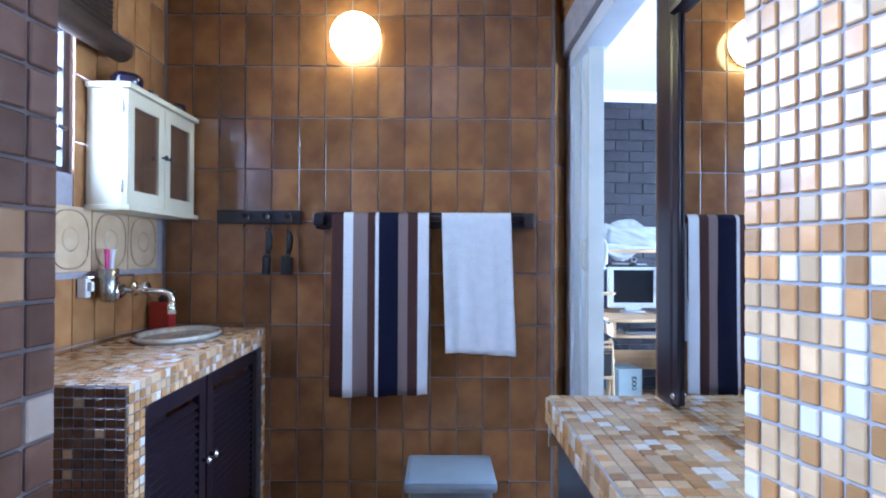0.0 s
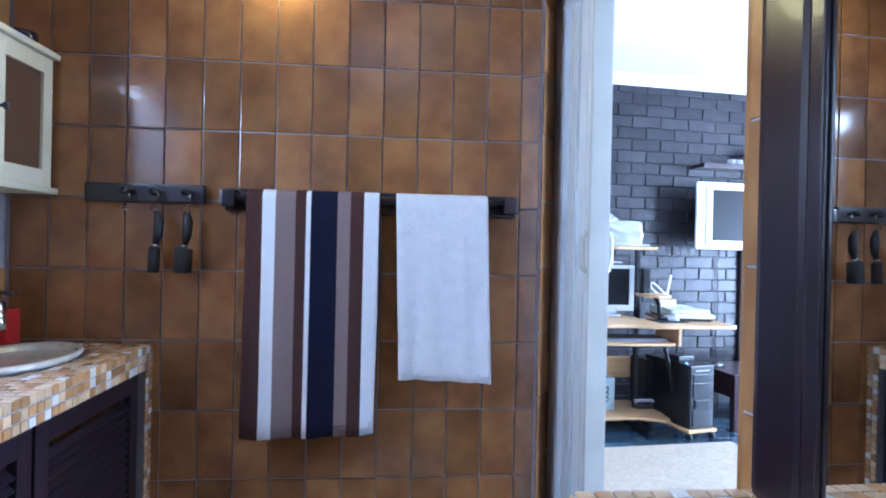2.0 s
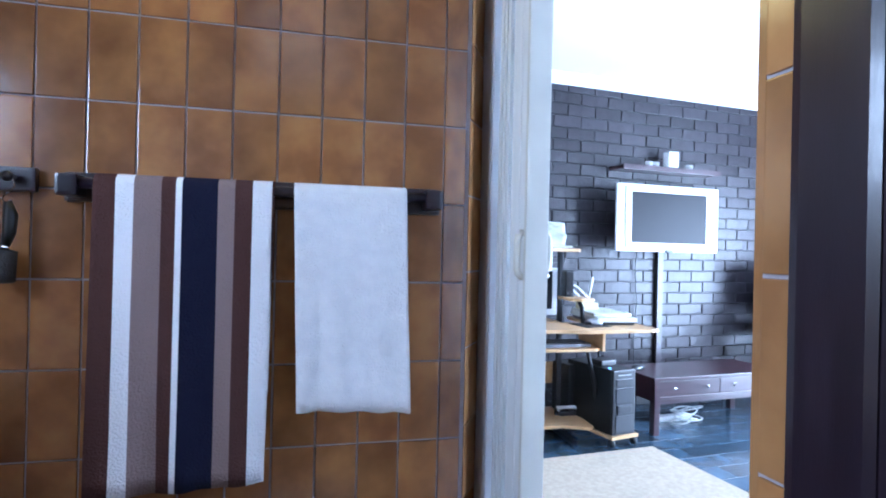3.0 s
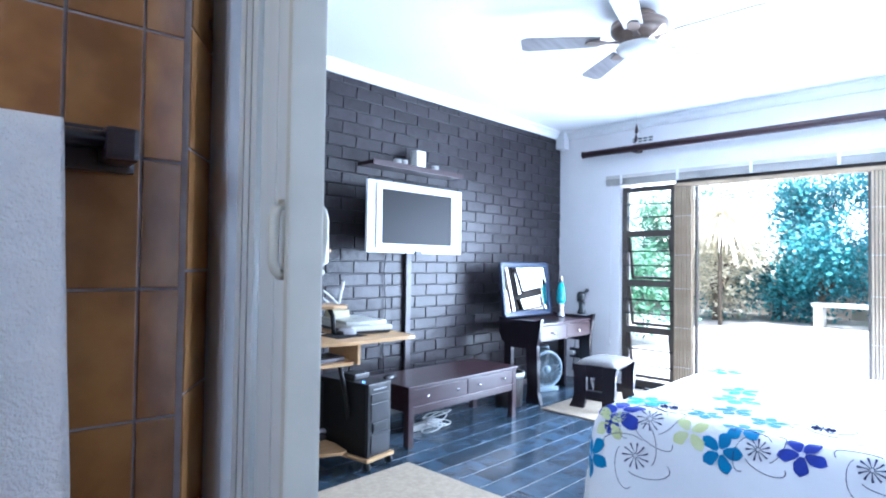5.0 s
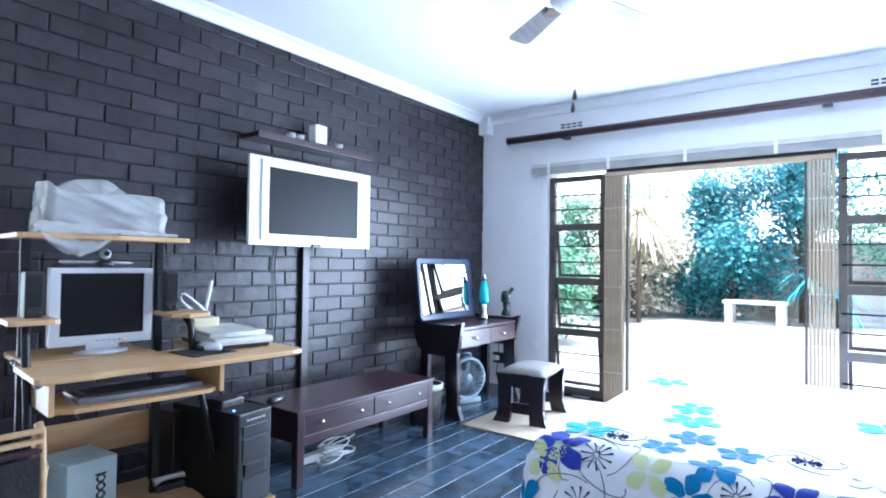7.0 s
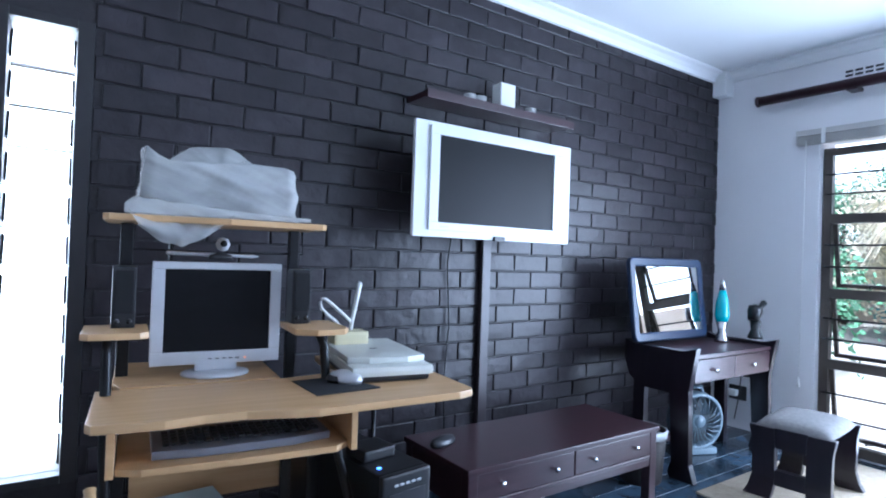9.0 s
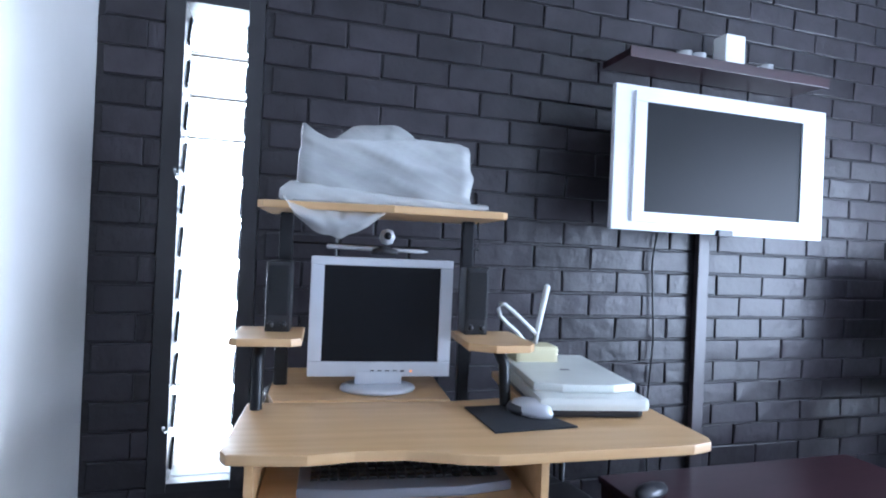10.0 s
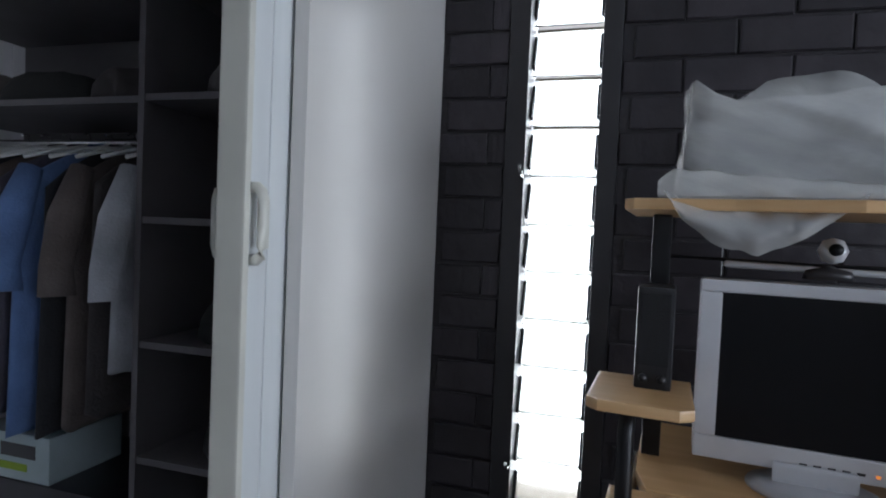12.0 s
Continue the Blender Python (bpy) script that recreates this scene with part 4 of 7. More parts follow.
# raised venetian blind, cord and curtain pole over the doors
vb = thing("venetian_blind", HOME, "pale venetian blind drawn up over the garden doors", "blind")
BLIND = mat("pale blind slat", (0.56, 0.54, 0.51), 0.5, scale=6)
part("headrail", boxes((EX - 0.055, 0.9, 1.985, EX - 0.003, 4.30, 2.022), bevel=0.003), BLIND, vb)
for k in range(6):
    part("slat", boxes((EX - 0.052, 0.9, 1.930 + k * 0.009, EX - 0.006, 4.30, 1.9355 + k * 0.009)), BLIND, vb)
for y in (1.2, 1.8, 2.4, 3.0, 3.6, 4.14):
    part("ladder_tape", boxes((EX - 0.0575, y - 0.012, 1.926, EX - 0.0555, y + 0.012, 2.024)), PLASTIC_WHITE, vb)
part("cord", tube(bmesh.new(), [(EX - 0.05, 4.24, 1.95), (EX - 0.05, 4.245, 1.2), (EX - 0.05, 4.25, 0.42)], 0.003, 6), PLASTIC_WHITE, vb)
part("tassel", lathe(bmesh.new(), [(0.003, 0.06), (0.009, 0.02), (0.011, 0.0), (0.0001, 0.0)], (EX - 0.05, 4.25, 0.38), 12), PLASTIC_WHITE, vb)
pole = thing("curtain_pole", HOME, "dark wooden curtain pole over the garden doors", "curtain pole")
part("pole", tube(bmesh.new(), [(EX - 0.09, 0.3, 2.255), (EX - 0.09, 4.52, 2.255)], 0.032, 16), DARK_WOOD, pole)
for y in (3.98, 2.1, 0.5):
    part("bracket", boxes((EX - 0.10, y - 0.03, 2.218, EX - 0.001, y + 0.03, 2.24), bevel=0.004), DARK_WOOD, pole)
part("finial", lathe(bmesh.new(), [(0.001, 0.0), (0.036, 0.002), (0.036, 0.02), (0.0001, 0.024)], (0, 0, 0), 16), DARK_WOOD, pole).matrix_basis = Matrix.Translation((EX - 0.09, 4.515, 2.255)) @ Matrix.Rotation(radians(-90), 4, "X")
for y in (3.95, 1.77):
    vent = thing("wall_vent", HOME @ pose(EX, y, 2.345), "small slotted air vent high on the white wall", "vent")
    part("plate", boxes((-0.006, -0.12, -0.03, -0.0005, 0.12, 0.03), bevel=0.002), WHITE, vent)
    for r in range(2):
        for k in range(4):
            part("slot", boxes((-0.0085, -0.1 + k * 0.052, -0.02 + r * 0.025, -0.0062, -0.06 + k * 0.052, -0.006 + r * 0.025)), BLACK_PLASTIC, vent)

# ---- ceiling fan ----
fan = thing("ceiling_fan", HOME @ pose(3.80, 2.97, CH), "five-bladed ceiling fan with a bowl light and pull cords", "ceiling fan")
BRASS = mat("antique brass", (0.30, 0.23, 0.19), 0.3, metal=0.8, scale=12)
BLADE = mat("grey wood fan blade", (0.30, 0.28, 0.28), 0.4, second=(0.22, 0.20, 0.20), scale=4, stretch=(1, 10, 1))
part("canopy", lathe(bmesh.new(), [(0.085, -0.001), (0.09, -0.012), (0.075, -0.03), (0.0001, -0.032)], sides=32), BRASS, fan)
part("motor", lathe(bmesh.new(), [(0.06, -0.0325), (0.12, -0.04), (0.15, -0.058), (0.152, -0.07), (0.146, -0.074), (0.152, -0.08), (0.150, -0.10), (0.125, -0.122), (0.08, -0.135), (0.06, -0.15), (0.055, -0.172), (0.0001, -0.172)], sides=40), BRASS, fan)
part("bowl", lathe(bmesh.new(), [(0.056, -0.1725), (0.115, -0.177), (0.122, -0.188), (0.10, -0.212), (0.05, -0.228), (0.0001, -0.232)], sides=32), mat("opal glass", (0.85, 0.84, 0.8), 0.25, scale=3), fan, "opal glass bowl")
for k in range(5):
    a = 2 * math.pi * k / 5 + radians(54)
    m = Matrix.Rotation(a, 4, "Z")
    bb = slab(bmesh.new(), [(0.21, -0.047), (0.60, -0.064), (0.635, -0.048), (0.642, 0.045), (0.61, 0.064), (0.21, 0.047)], -0.003, 0.004, 0.001)
    part("blade", turned(bb, m @ Matrix.Translation((0, 0, -0.145)) @ Matrix.Rotation(radians(11), 4, "X")), BLADE, fan)
    arm = slab(bmesh.new(), [(0.09, -0.02), (0.16, -0.012), (0.21, -0.034), (0.27, -0.03), (0.29, 0.0), (0.27, 0.03), (0.21, 0.034), (0.16, 0.012), (0.09, 0.02)], -0.154, -0.1485, 0.001)
    part("blade_arm", turned(arm, m @ Matrix.Translation((0, 0, 0))), BRASS, fan)
for dx, dy, z in ((-0.06, -0.02, -0.62), (0.06, 0.04, -0.64)):
    part("pull_cord", tube(bmesh.new(), [(dx, dy, -0.16), (dx, dy, z)], 0.0015, 5), PLASTIC_WHITE, fan)
    part("pull_knob", lathe(bmesh.new(), [(0.003, 0.0), (0.010, -0.03), (0.011, -0.045), (0.0001, -0.052)], (dx, dy, z), 12), DARK_WOOD, fan)

# ---- television, its shelf and cable cover ----
tv = thing("television", HOME, "wall-mounted flat television in a broad white frame", "television")
T0, T1, TB, TT, TYF = 3.234, 4.177, 1.215, 1.715, 4.60
WHITE_GLOSS = mat("silver white plastic", (0.74, 0.75, 0.77), 0.25, scale=4, second=(0.70, 0.71, 0.73))
part("outer_frame", boxes((T0, TYF + 0.012, TB, T1, TYF + 0.034, TT), bevel=0.006), WHITE_GLOSS, tv)
part("bezel", boxes((T0 + 0.073, TYF, TB + 0.03, T1 - 0.065, TYF + 0.013, TB + 0.065), (T0 + 0.073, TYF, TT - 0.056, T1 - 0.065, TYF + 0.013, TT - 0.02), (T0 + 0.073, TYF, TB + 0.065, T0 + 0.12, TYF + 0.013, TT - 0.056), (T1 - 0.127, TYF, TB + 0.065, T1 - 0.065, TYF + 0.013, TT - 0.056), bevel=0.003), WHITE_GLOSS, tv)
part("screen", boxes((T0 + 0.119, TYF + 0.006, TB + 0.064, T1 - 0.126, TYF + 0.0125, TT - 0.055)), SCREEN, tv, "dark switched-off screen")
part("back_case", boxes((T0 + 0.118, TYF + 0.0345, TB + 0.06, T1 - 0.118, TYF + 0.12, TT - 0.06), bevel=0.02), BLACK_PLASTIC, tv)
part("sensor", boxes((3.675, TYF + 0.0, TB - 0.004, 3.74, TYF + 0.02, TB + 0.018), bevel=0.003), BLACK_PLASTIC, tv)
part("maker_mark", boxes((T0 + 0.135, TYF - 0.0012, TB + 0.045, T0 + 0.175, TYF + 0.0005, TB + 0.05)), SILVER, tv)
part("wall_arm", boxes((3.66, TYF + 0.12, 1.42, 3.76, NY - 0.012, 1.46), (3.61, NY - 0.03, 1.36, 3.81, NY - 0.006, 1.52), bevel=0.004), BLACK_METAL, tv)
ws = thing("wall_shelf", HOME, "dark wooden wall shelf above the television", "shelf")
part("board", boxes((3.322, 4.668, 1.838, 4.243, NY - 0.006, 1.864), bevel=0.003), DARK_WOOD, ws)
part("lip", boxes((3.318, 4.660, 1.830, 4.247, 4.668, 1.870), bevel=0.003), DARK_WOOD, ws)
for x, w, h, label in ((3.785, 0.095, 0.14, "white box-shaped ornament on the wall shelf"),):
    solo("ornament_box", boxes((x, 4.72, 1.865, x + w, 4.79, 1.865 + h), bevel=0.008), PLASTIC_WHITE, HOME, label, "ornament")
TEA = mat("clear candle glass", (0.5, 0.5, 0.5), 0.08, scale=4, coat=0.4)
for x, label in ((3.615, "small glass candle holder on the wall shelf"), (3.68, "small glass candle holder on the wall shelf"), (4.01, "squat glass candle holder on the wall shelf")):
    solo("candle_holder", lathe(bmesh.new(), [(0.026, 0), (0.03, 0.005), (0.032, 0.05), (0.027, 0.05), (0.025, 0.01), (0.0001, 0.01)], sides=20), TEA, HOME @ pose(x, 4.75, 1.8645), label, "candle holder", "candle holders on the shelf")
solo("cable_cover", boxes((3.785, NY - 0.03, 0.015, 3.84, NY - 0.006, 1.30), bevel=0.004), mat("dark cable cover", (0.05, 0.04, 0.045), 0.35, scale=6), HOME, "dark vertical cable cover on the brick wall", "cable cover")
solo("hanging_cable", tube(bmesh.new(), [(3.62, NY - 0.012, 1.40), (3.58, NY - 0.012, 1.1), (3.60, NY - 0.012, 0.8), (3.58, NY - 0.012, 0.5), (3.60, NY - 0.012, 0.2), (3.62, NY - 0.012, 0.004)], 0.004, 6), BLACK_PLASTIC, HOME, "thin black cable hanging down the brick wall", "cable")

# ---- low television bench ----
bench = thing("tv_bench", HOME, "low dark wooden bench with four small drawers", "bench")
B0, B1, BF, BB, BTOP = 3.229, 4.325, 4.165, 4.60, 0.382
part("top", boxes((B0 - 0.01, BF - 0.01, BTOP - 0.022, B1 + 0.01, BB, BTOP), bevel=0.005), DARK_WOOD, bench)
part("case", boxes((B0 + 0.005, BF + 0.012, 0.220, B1 - 0.005, BB - 0.01, BTOP - 0.022)), DARK_WOOD, bench)
part("apron", boxes((B0 + 0.04, BF + 0.004, 0.203, B1 - 0.04, BF + 0.03, 0.236), (B0 + 0.04, BF + 0.002, 0.237, B1 - 0.04, BF + 0.03, 0.248), bevel=0.003), DARK_WOOD, bench)
for k in range(2):
    x0 = B0 + 0.045 + k * 0.506
    dr = part("drawer", boxes((x0, BF + 0.001, 0.257, x0 + 0.5, BF + 0.02, 0.356), bevel=0.004), DARK_WOOD, bench)
    for dx in (0.11, 0.39):
        kb = lathe(bmesh.new(), [(0.004, 0), (0.004, 0.008), (0.011, 0.012), (0.009, 0.018), (0.0001, 0.02)], sides=12)
        part("knob", turned(kb, Matrix.Translation((x0 + dx, BF + 0.001, 0.306)) @ Matrix.Rotation(radians(90), 4, "X")), CHROME, dr, "small chrome knob")
INLAY = mat("pale inlay line", (0.30, 0.24, 0.24), 0.3, scale=9, metal=0.3)
for z in (0.2515, 0.3605):
    part("inlay", boxes((B0 + 0.046, BF - 0.0008, z - 0.0015, B1 - 0.046, BF + 0.003, z + 0.0015)), INLAY, bench, "thin pale inlay line")
for x in (B0, B1 - 0.045):
    for y in (BF, BB - 0.05):
        part("leg", boxes((x, y, 0.0, x + 0.045, y + 0.045, BTOP - 0.022), bevel=0.004), DARK_WOOD, bench)
mouse2 = thing("computer_mouse", HOME @ pose(3.30, 4.43, BTOP + 0.001, 0, 0, 20), "dark handheld device lying on the bench", "mouse")
MOUSE_DARK = mat("dark grey plastic", (0.03, 0.03, 0.034), 0.3, scale=10)
part("body", turned(lathe(bmesh.new(), [(0.9, 0), (1.0, 0.3), (0.85, 0.75), (0.5, 0.97), (0.0001, 1.0)], sides=24), Matrix.Diagonal((0.075, 0.034, 0.034, 1))), MOUSE_DARK, mouse2)
CABLE_W = mat("white cable plastic", (0.7, 0.7, 0.68), 0.4, scale=5)
for k in range(3):
    cx, cy = 3.60 + 0.06 * k, 4.33 + 0.03 * k
    pts = [(cx + (0.07 + 0.015 * k) * math.cos(a) * 1.2, cy + 0.05 * math.sin(a), 0.010 + 0.045 * (1 + math.sin(a * 0.5 + k))) for a in (i * 0.5 for i in range(26))]
    solo("cable", tube(bmesh.new(), pts, 0.0045, 6), CABLE_W, HOME, "loose coil of white cable under the bench", "cable", "cables under the bench")
strip = solo("power_strip", boxes((3.47, 4.40, 0.0, 3.75, 4.46, 0.04), bevel=0.008), PLASTIC_WHITE, HOME, "white power strip lying under the bench", "power strip")
for x in (3.11,):
    solo("small_device", boxes((x, 4.45, 0.0, x + 0.09, 4.57, 0.06), bevel=0.01), mat("red and black plastic", (0.12, 0.02, 0.02), 0.4, scale=25), HOME, "small red and black device on the floor", "device")

# ---- computer desk ----
FLOOR_PLAN = pose(-0.162, 0.045, 0, 0, 0, -6)
DESK = HOME @ FLOOR_PLAN @ Matrix.Diagonal((1.032, 1.083, 0.9236, 1))
DESK_TOP = HOME @ pose(0, 0, -0.110) @ FLOOR_PLAN @ Matrix.Diagonal((1.032, 1.083, 1.059, 1))  # what stands on the desktop
TOWER = HOME @ pose(2.937, 3.822, 0, 0, 0, 8)
desk = thing("computer_desk", DESK, "beech computer desk on black metal side frames", "desk")
DZ = 0.812
edge = [(1.745, 4.13), (1.742, 3.85), (1.755, 3.828), (1.80, 3.822), (1.89, 3.815), (1.97, 3.828), (2.06, 3.828), (2.16, 3.80), (2.22, 3.792), (2.62, 3.815), (2.668, 3.83), (2.68, 3.855), (2.675, 4.10), (2.66, 4.44), (2.40, 4.44), (2.38, 4.16), (2.21, 4.13)]
part("desktop", slab(bmesh.new(), edge, DZ - 0.022, DZ, 0.004), BEECH, desk)
part("raised_back", slab(bmesh.new(), [(1.80, 4.132), (2.205, 4.132), (2.205, 4.47), (1.78, 4.47), (1.78, 4.2)], DZ - 0.02, DZ + 0.003, 0.003), BEECH, desk)
part("keyboard_tray", slab(bmesh.new(), [(1.80, 4.12), (1.80, 3.87), (1.85, 3.845), (2.05, 3.835), (2.28, 3.835), (2.315, 3.86), (2.315, 4.12)], 0.672, 0.69, 0.004), BEECH, desk)
part("tray_side", boxes((1.782, 3.855, 0.672, 1.798, 4.12, DZ - 0.023), bevel=0.002), BEECH, desk)
part("tray_side", boxes((2.317, 3.835, 0.672, 2.333, 4.12, DZ - 0.023), bevel=0.002), BEECH, desk)
part("top_shelf", slab(bmesh.new(), [(1.745, 4.15), (1.76, 4.13), (1.9, 4.125), (2.05, 4.10), (2.2, 4.12), (2.315, 4.125), (2.33, 4.14), (2.33, 4.42), (1.745, 4.42)], 1.299, 1.3187, 0.004), BEECH, desk)
part("side_shelf", slab(bmesh.new(), [(1.71, 4.22), (1.712, 4.06), (1.73, 4.045), (1.84, 4.045), (1.86, 4.06), (1.858, 4.22)], 0.968, 0.987, 0.004), BEECH, desk)
part("side_shelf", slab(bmesh.new(), [(2.215, 4.20), (2.215, 4.02), (2.27, 3.99), (2.35, 4.0), (2.37, 4.03), (2.365, 4.20)], 0.968, 0.987, 0.004), BEECH, desk)
part("back_panel", boxes((1.83, 4.47, 0.30, 2.50, 4.485, 0.46), bevel=0.002), BEECH, desk)
part("bottom_shelf", slab(bmesh.new(), [(1.84, 4.47), (1.84, 4.10), (1.88, 4.06), (2.2, 4.08), (2.35, 4.02), (2.39, 4.04), (2.42, 4.47)], 0.105, 0.123, 0.003), BEECH, desk)
for x in (1.80, 2.27):
    part("upright", boxes((x - 0.016, 4.275, 0.03, x + 0.016, 4.30, 1.298), bevel=0.004), BLACK_METAL, desk)
    part("front_leg", tube(bmesh.new(), [(x - 0.03 if x < 2 else x + 0.03, 4.10, 0.972), (x - 0.032 if x < 2 else x + 0.05, 4.09, 0.92), (x - 0.03 if x < 2 else x + 0.055, 4.08, 0.8), (x - 0.028 if x < 2 else x + 0.07, 4.06, 0.67), (x - 0.02 if x < 2 else x + 0.14, 4.08, 0.40), (x - 0.02 if x < 2 else x + 0.21, 4.14, 0.1), (x - 0.02 if x < 2 else x + 0.22, 4.16, 0.03)], 0.013, 10), BLACK_METAL, desk, "bent black metal tube")
    part("foot", boxes((x - 0.02, 4.05, 0.0, x + 0.02, 4.46, 0.03), bevel=0.006), BLACK_METAL, desk)
part("side_arm", tube(bmesh.new(), [(1.775, 4.29, 0.80), (1.77, 4.05, 0.79), (1.765, 3.90, 0.775)], 0.012, 8), STEEL, desk, "bright metal arm")
part("support_rod", tube(bmesh.new(), [(2.60, 4.36, DZ - 0.022), (2.60, 4.36, 0.005)], 0.009, 8), BLACK_METAL, desk)
part("wire_rack", tube(bmesh.new(), [(1.80, 4.30, 1.298), (1.80, 4.29, 1.217), (2.05, 4.285, 1.212), (2.30, 4.29, 1.217), (2.30, 4.30, 1.298)], 0.004, 6), BLACK_METAL, desk)

mon = thing("monitor", DESK_TOP @ pose(2.0435, 0.028, 0) @ Matrix.Diagonal((1.045, 1, 1, 1)) @ pose(-2.0435, 0, 0), "square silver flat monitor standing on the desk", "monitor")
part("case", boxes((1.874, 4.205, 0.846, 2.213, 4.25, 1.133), bevel=0.006), SILVER, mon)
part("bezel", boxes((1.874, 4.196, 0.846, 2.213, 4.2055, 0.882), (1.874, 4.196, 1.113, 2.213, 4.2055, 1.133), (1.874, 4.196, 0.882, 1.905, 4.2055, 1.113), (2.182, 4.196, 0.882, 2.213, 4.2055, 1.113), bevel=0.003), SILVER, mon)
part("screen", boxes((1.904, 4.201, 0.881, 2.183, 4.2045, 1.114)), SCREEN, mon, "dark switched-off screen")
part("neck", slab(bmesh.new(), [(1.985, 4.19), (2.095, 4.19), (2.085, 4.248), (1.995, 4.248)], 0.8285, 0.86, 0.006), SILVER, mon)
part("foot", lathe(bmesh.new(), [(0.98, 0.0), (1.0, 0.003), (0.97, 0.009), (0.8, 0.013), (0.0001, 0.014)], (2.04, 4.20, DZ + 0.004), 32, 0.09, 0.068), SILVER, mon)
for k in range(5):
    part("button", boxes((2.02 + k * 0.018, 4.1945, 0.858, 2.03 + k * 0.018, 4.1965, 0.862)), MOUSE_DARK, mon)
part("power_light", boxes((2.115, 4.1945, 0.858, 2.12, 4.1965, 0.862)), glow("orange light", (1, 0.3, 0.05), 1.0), mon)

for x, y, label in ((1.80, 4.17, "narrow black loudspeaker on the small shelf"), (2.262, 4.165, "narrow black loudspeaker with dials on the small shelf")):
    sp = thing("loudspeaker", DESK_TOP @ pose(x, y, 0.961), label, "loudspeaker", "loudspeakers on the desk")
    part("case", turned(boxes((-0.028, -0.03, 0, 0.028, 0.04, 0.16), bevel=0.008), Matrix.Shear("XZ", 4, (0, 0.0))), BLACK_PLASTIC, sp)
    part("grille", boxes((-0.022, -0.0325, 0.04, 0.022, -0.0302, 0.15), bevel=0.001), mat("black cloth", (0.010, 0.010, 0.012), 0.9, scale=200, bump=0.4, bump_scale=400), sp)
    for k in (-1, 1):
        part("dial", turned(lathe(bmesh.new(), [(0.007, 0), (0.006, 0.006), (0.0001, 0.007)], sides=12), Matrix.Translation((k * 0.014, -0.0305, 0.02)) @ Matrix.Rotation(radians(90), 4, "X")), BLACK_PLASTIC, sp)

# clear plastic bag over a printer
BAG = mat("milky plastic film", (0.88, 0.89, 0.87), 0.25, scale=4, second=(0.70, 0.71, 0.71), bump=0.8, bump_scale=3.5, alpha=0.40, stretch=(0.5, 0.5, 0.13))
BAG.node_tree.nodes["Mapping"].vector_type = "TEXTURE"
BAG.node_tree.nodes["Mapping"].inputs["Rotation"].default_value = (0.1, radians(22), 0)
prn = thing("printer", DESK_TOP @ pose(2.038, 4.28, 1.2545) @ Matrix.Diagonal((1.09, 1, 1, 1)), "grey printer under a cover of milky plastic film", "printer")
part("case", boxes((-0.15, -0.08, 0.0, 0.15, 0.10, 0.10), bevel=0.03), mat("grey plastic", (0.07, 0.07, 0.08), 0.4, scale=6), prn)
part("paper_tray", boxes((-0.09, 0.02, 0.095, 0.07, 0.03, 0.15), bevel=0.004), mat("light grey plastic", (0.3, 0.3, 0.3), 0.4, scale=6), prn)
bm = bmesh.new()
rings = []
N = 72
for j in range(31):
    v = j / 30
    ring = []
    for i in range(N):
        a = 2 * math.pi * i / N
        c, s = math.cos(a), math.sin(a)
        sq = 1 / max(abs(c), abs(s)) ** 0.82
        wide = (1.04 - 0.07 * v) if v < 0.86 else (1.04 - 0.06) * (1 - ((v - 0.86) / 0.14) ** 2 * 0.98)
        x, y = 0.195 * c * sq * wide * 1.0, 0.118 * s * sq * wide
        back = min(1.0, max(0.0, (y - 0.01) / 0.03))
        top = 0.143 + 0.02 * min(1.0, max(0.0, (x + 0.12) / 0.26)) + back * (0.088 * math.exp(-((x + 0.02) / 0.115) ** 4) - 0.015)
        top += 0.045 * math.exp(-((x + 0.195) / 0.04) ** 2) - 0.045 * math.exp(-((x - 0.205) / 0.022) ** 2)
        wr = 0.006 * noise.noise(Vector((x * 14, y * 14, v * 3))) + 0.0015 * noise.noise(Vector((x * 40, y * 40 + v * 8, v * 6)))
        z = min(v / 0.86, 1) * top + wr * 0.7
        slant = z + 0.42 * x
        wr += abs(s) ** 2 * (0.009 * noise.noise(Vector((slant * 30, x * 4, 3.0 + s))) + 0.004 * noise.noise(Vector((slant * 60, x * 7, 8.0 + s))))
        ring.append(bm.verts.new((x + wr * c * 1.6, y + wr * s * 1.6, max(z, 0.0025))))
    rings.append(ring)
for a, b in zip(rings, rings[1:]):
    for i in range(N):
        bm.faces.new((a[i], a[(i + 1) % N], b[(i + 1) % N], b[i])).smooth = True
bm.faces.new(rings[-1])
part("film_cover", bm, BAG, prn, "milky plastic film")
bm = bmesh.new()
rows = []
for j in range(9):
    v = j / 8
    row = []
    for i in range(29):
        u = i / 28
        x = -0.222 + 0.25 * u
        sag = math.sin(math.pi * u ** 0.85) ** 0.75 * (1 + 0.12 * noise.noise(Vector((u * 9, 1, 4))))
        row.append(bm.verts.new((x + 0.012 * v * math.cos(math.pi * u), -0.112 - 0.055 * math.sin(v * 2.2) + 0.008 * noise.noise(Vector((u * 9, v * 4, 2))), 0.009 - sag * 0.085 * v)))
    rows.append(row)
for a, b in zip(rows, rows[1:]):
    for i in range(28):
        bm.faces.new((a[i], a[i + 1], b[i + 1], b[i])).smooth = True
part("film_flap", bm, BAG, prn, "loose flap of milky film")
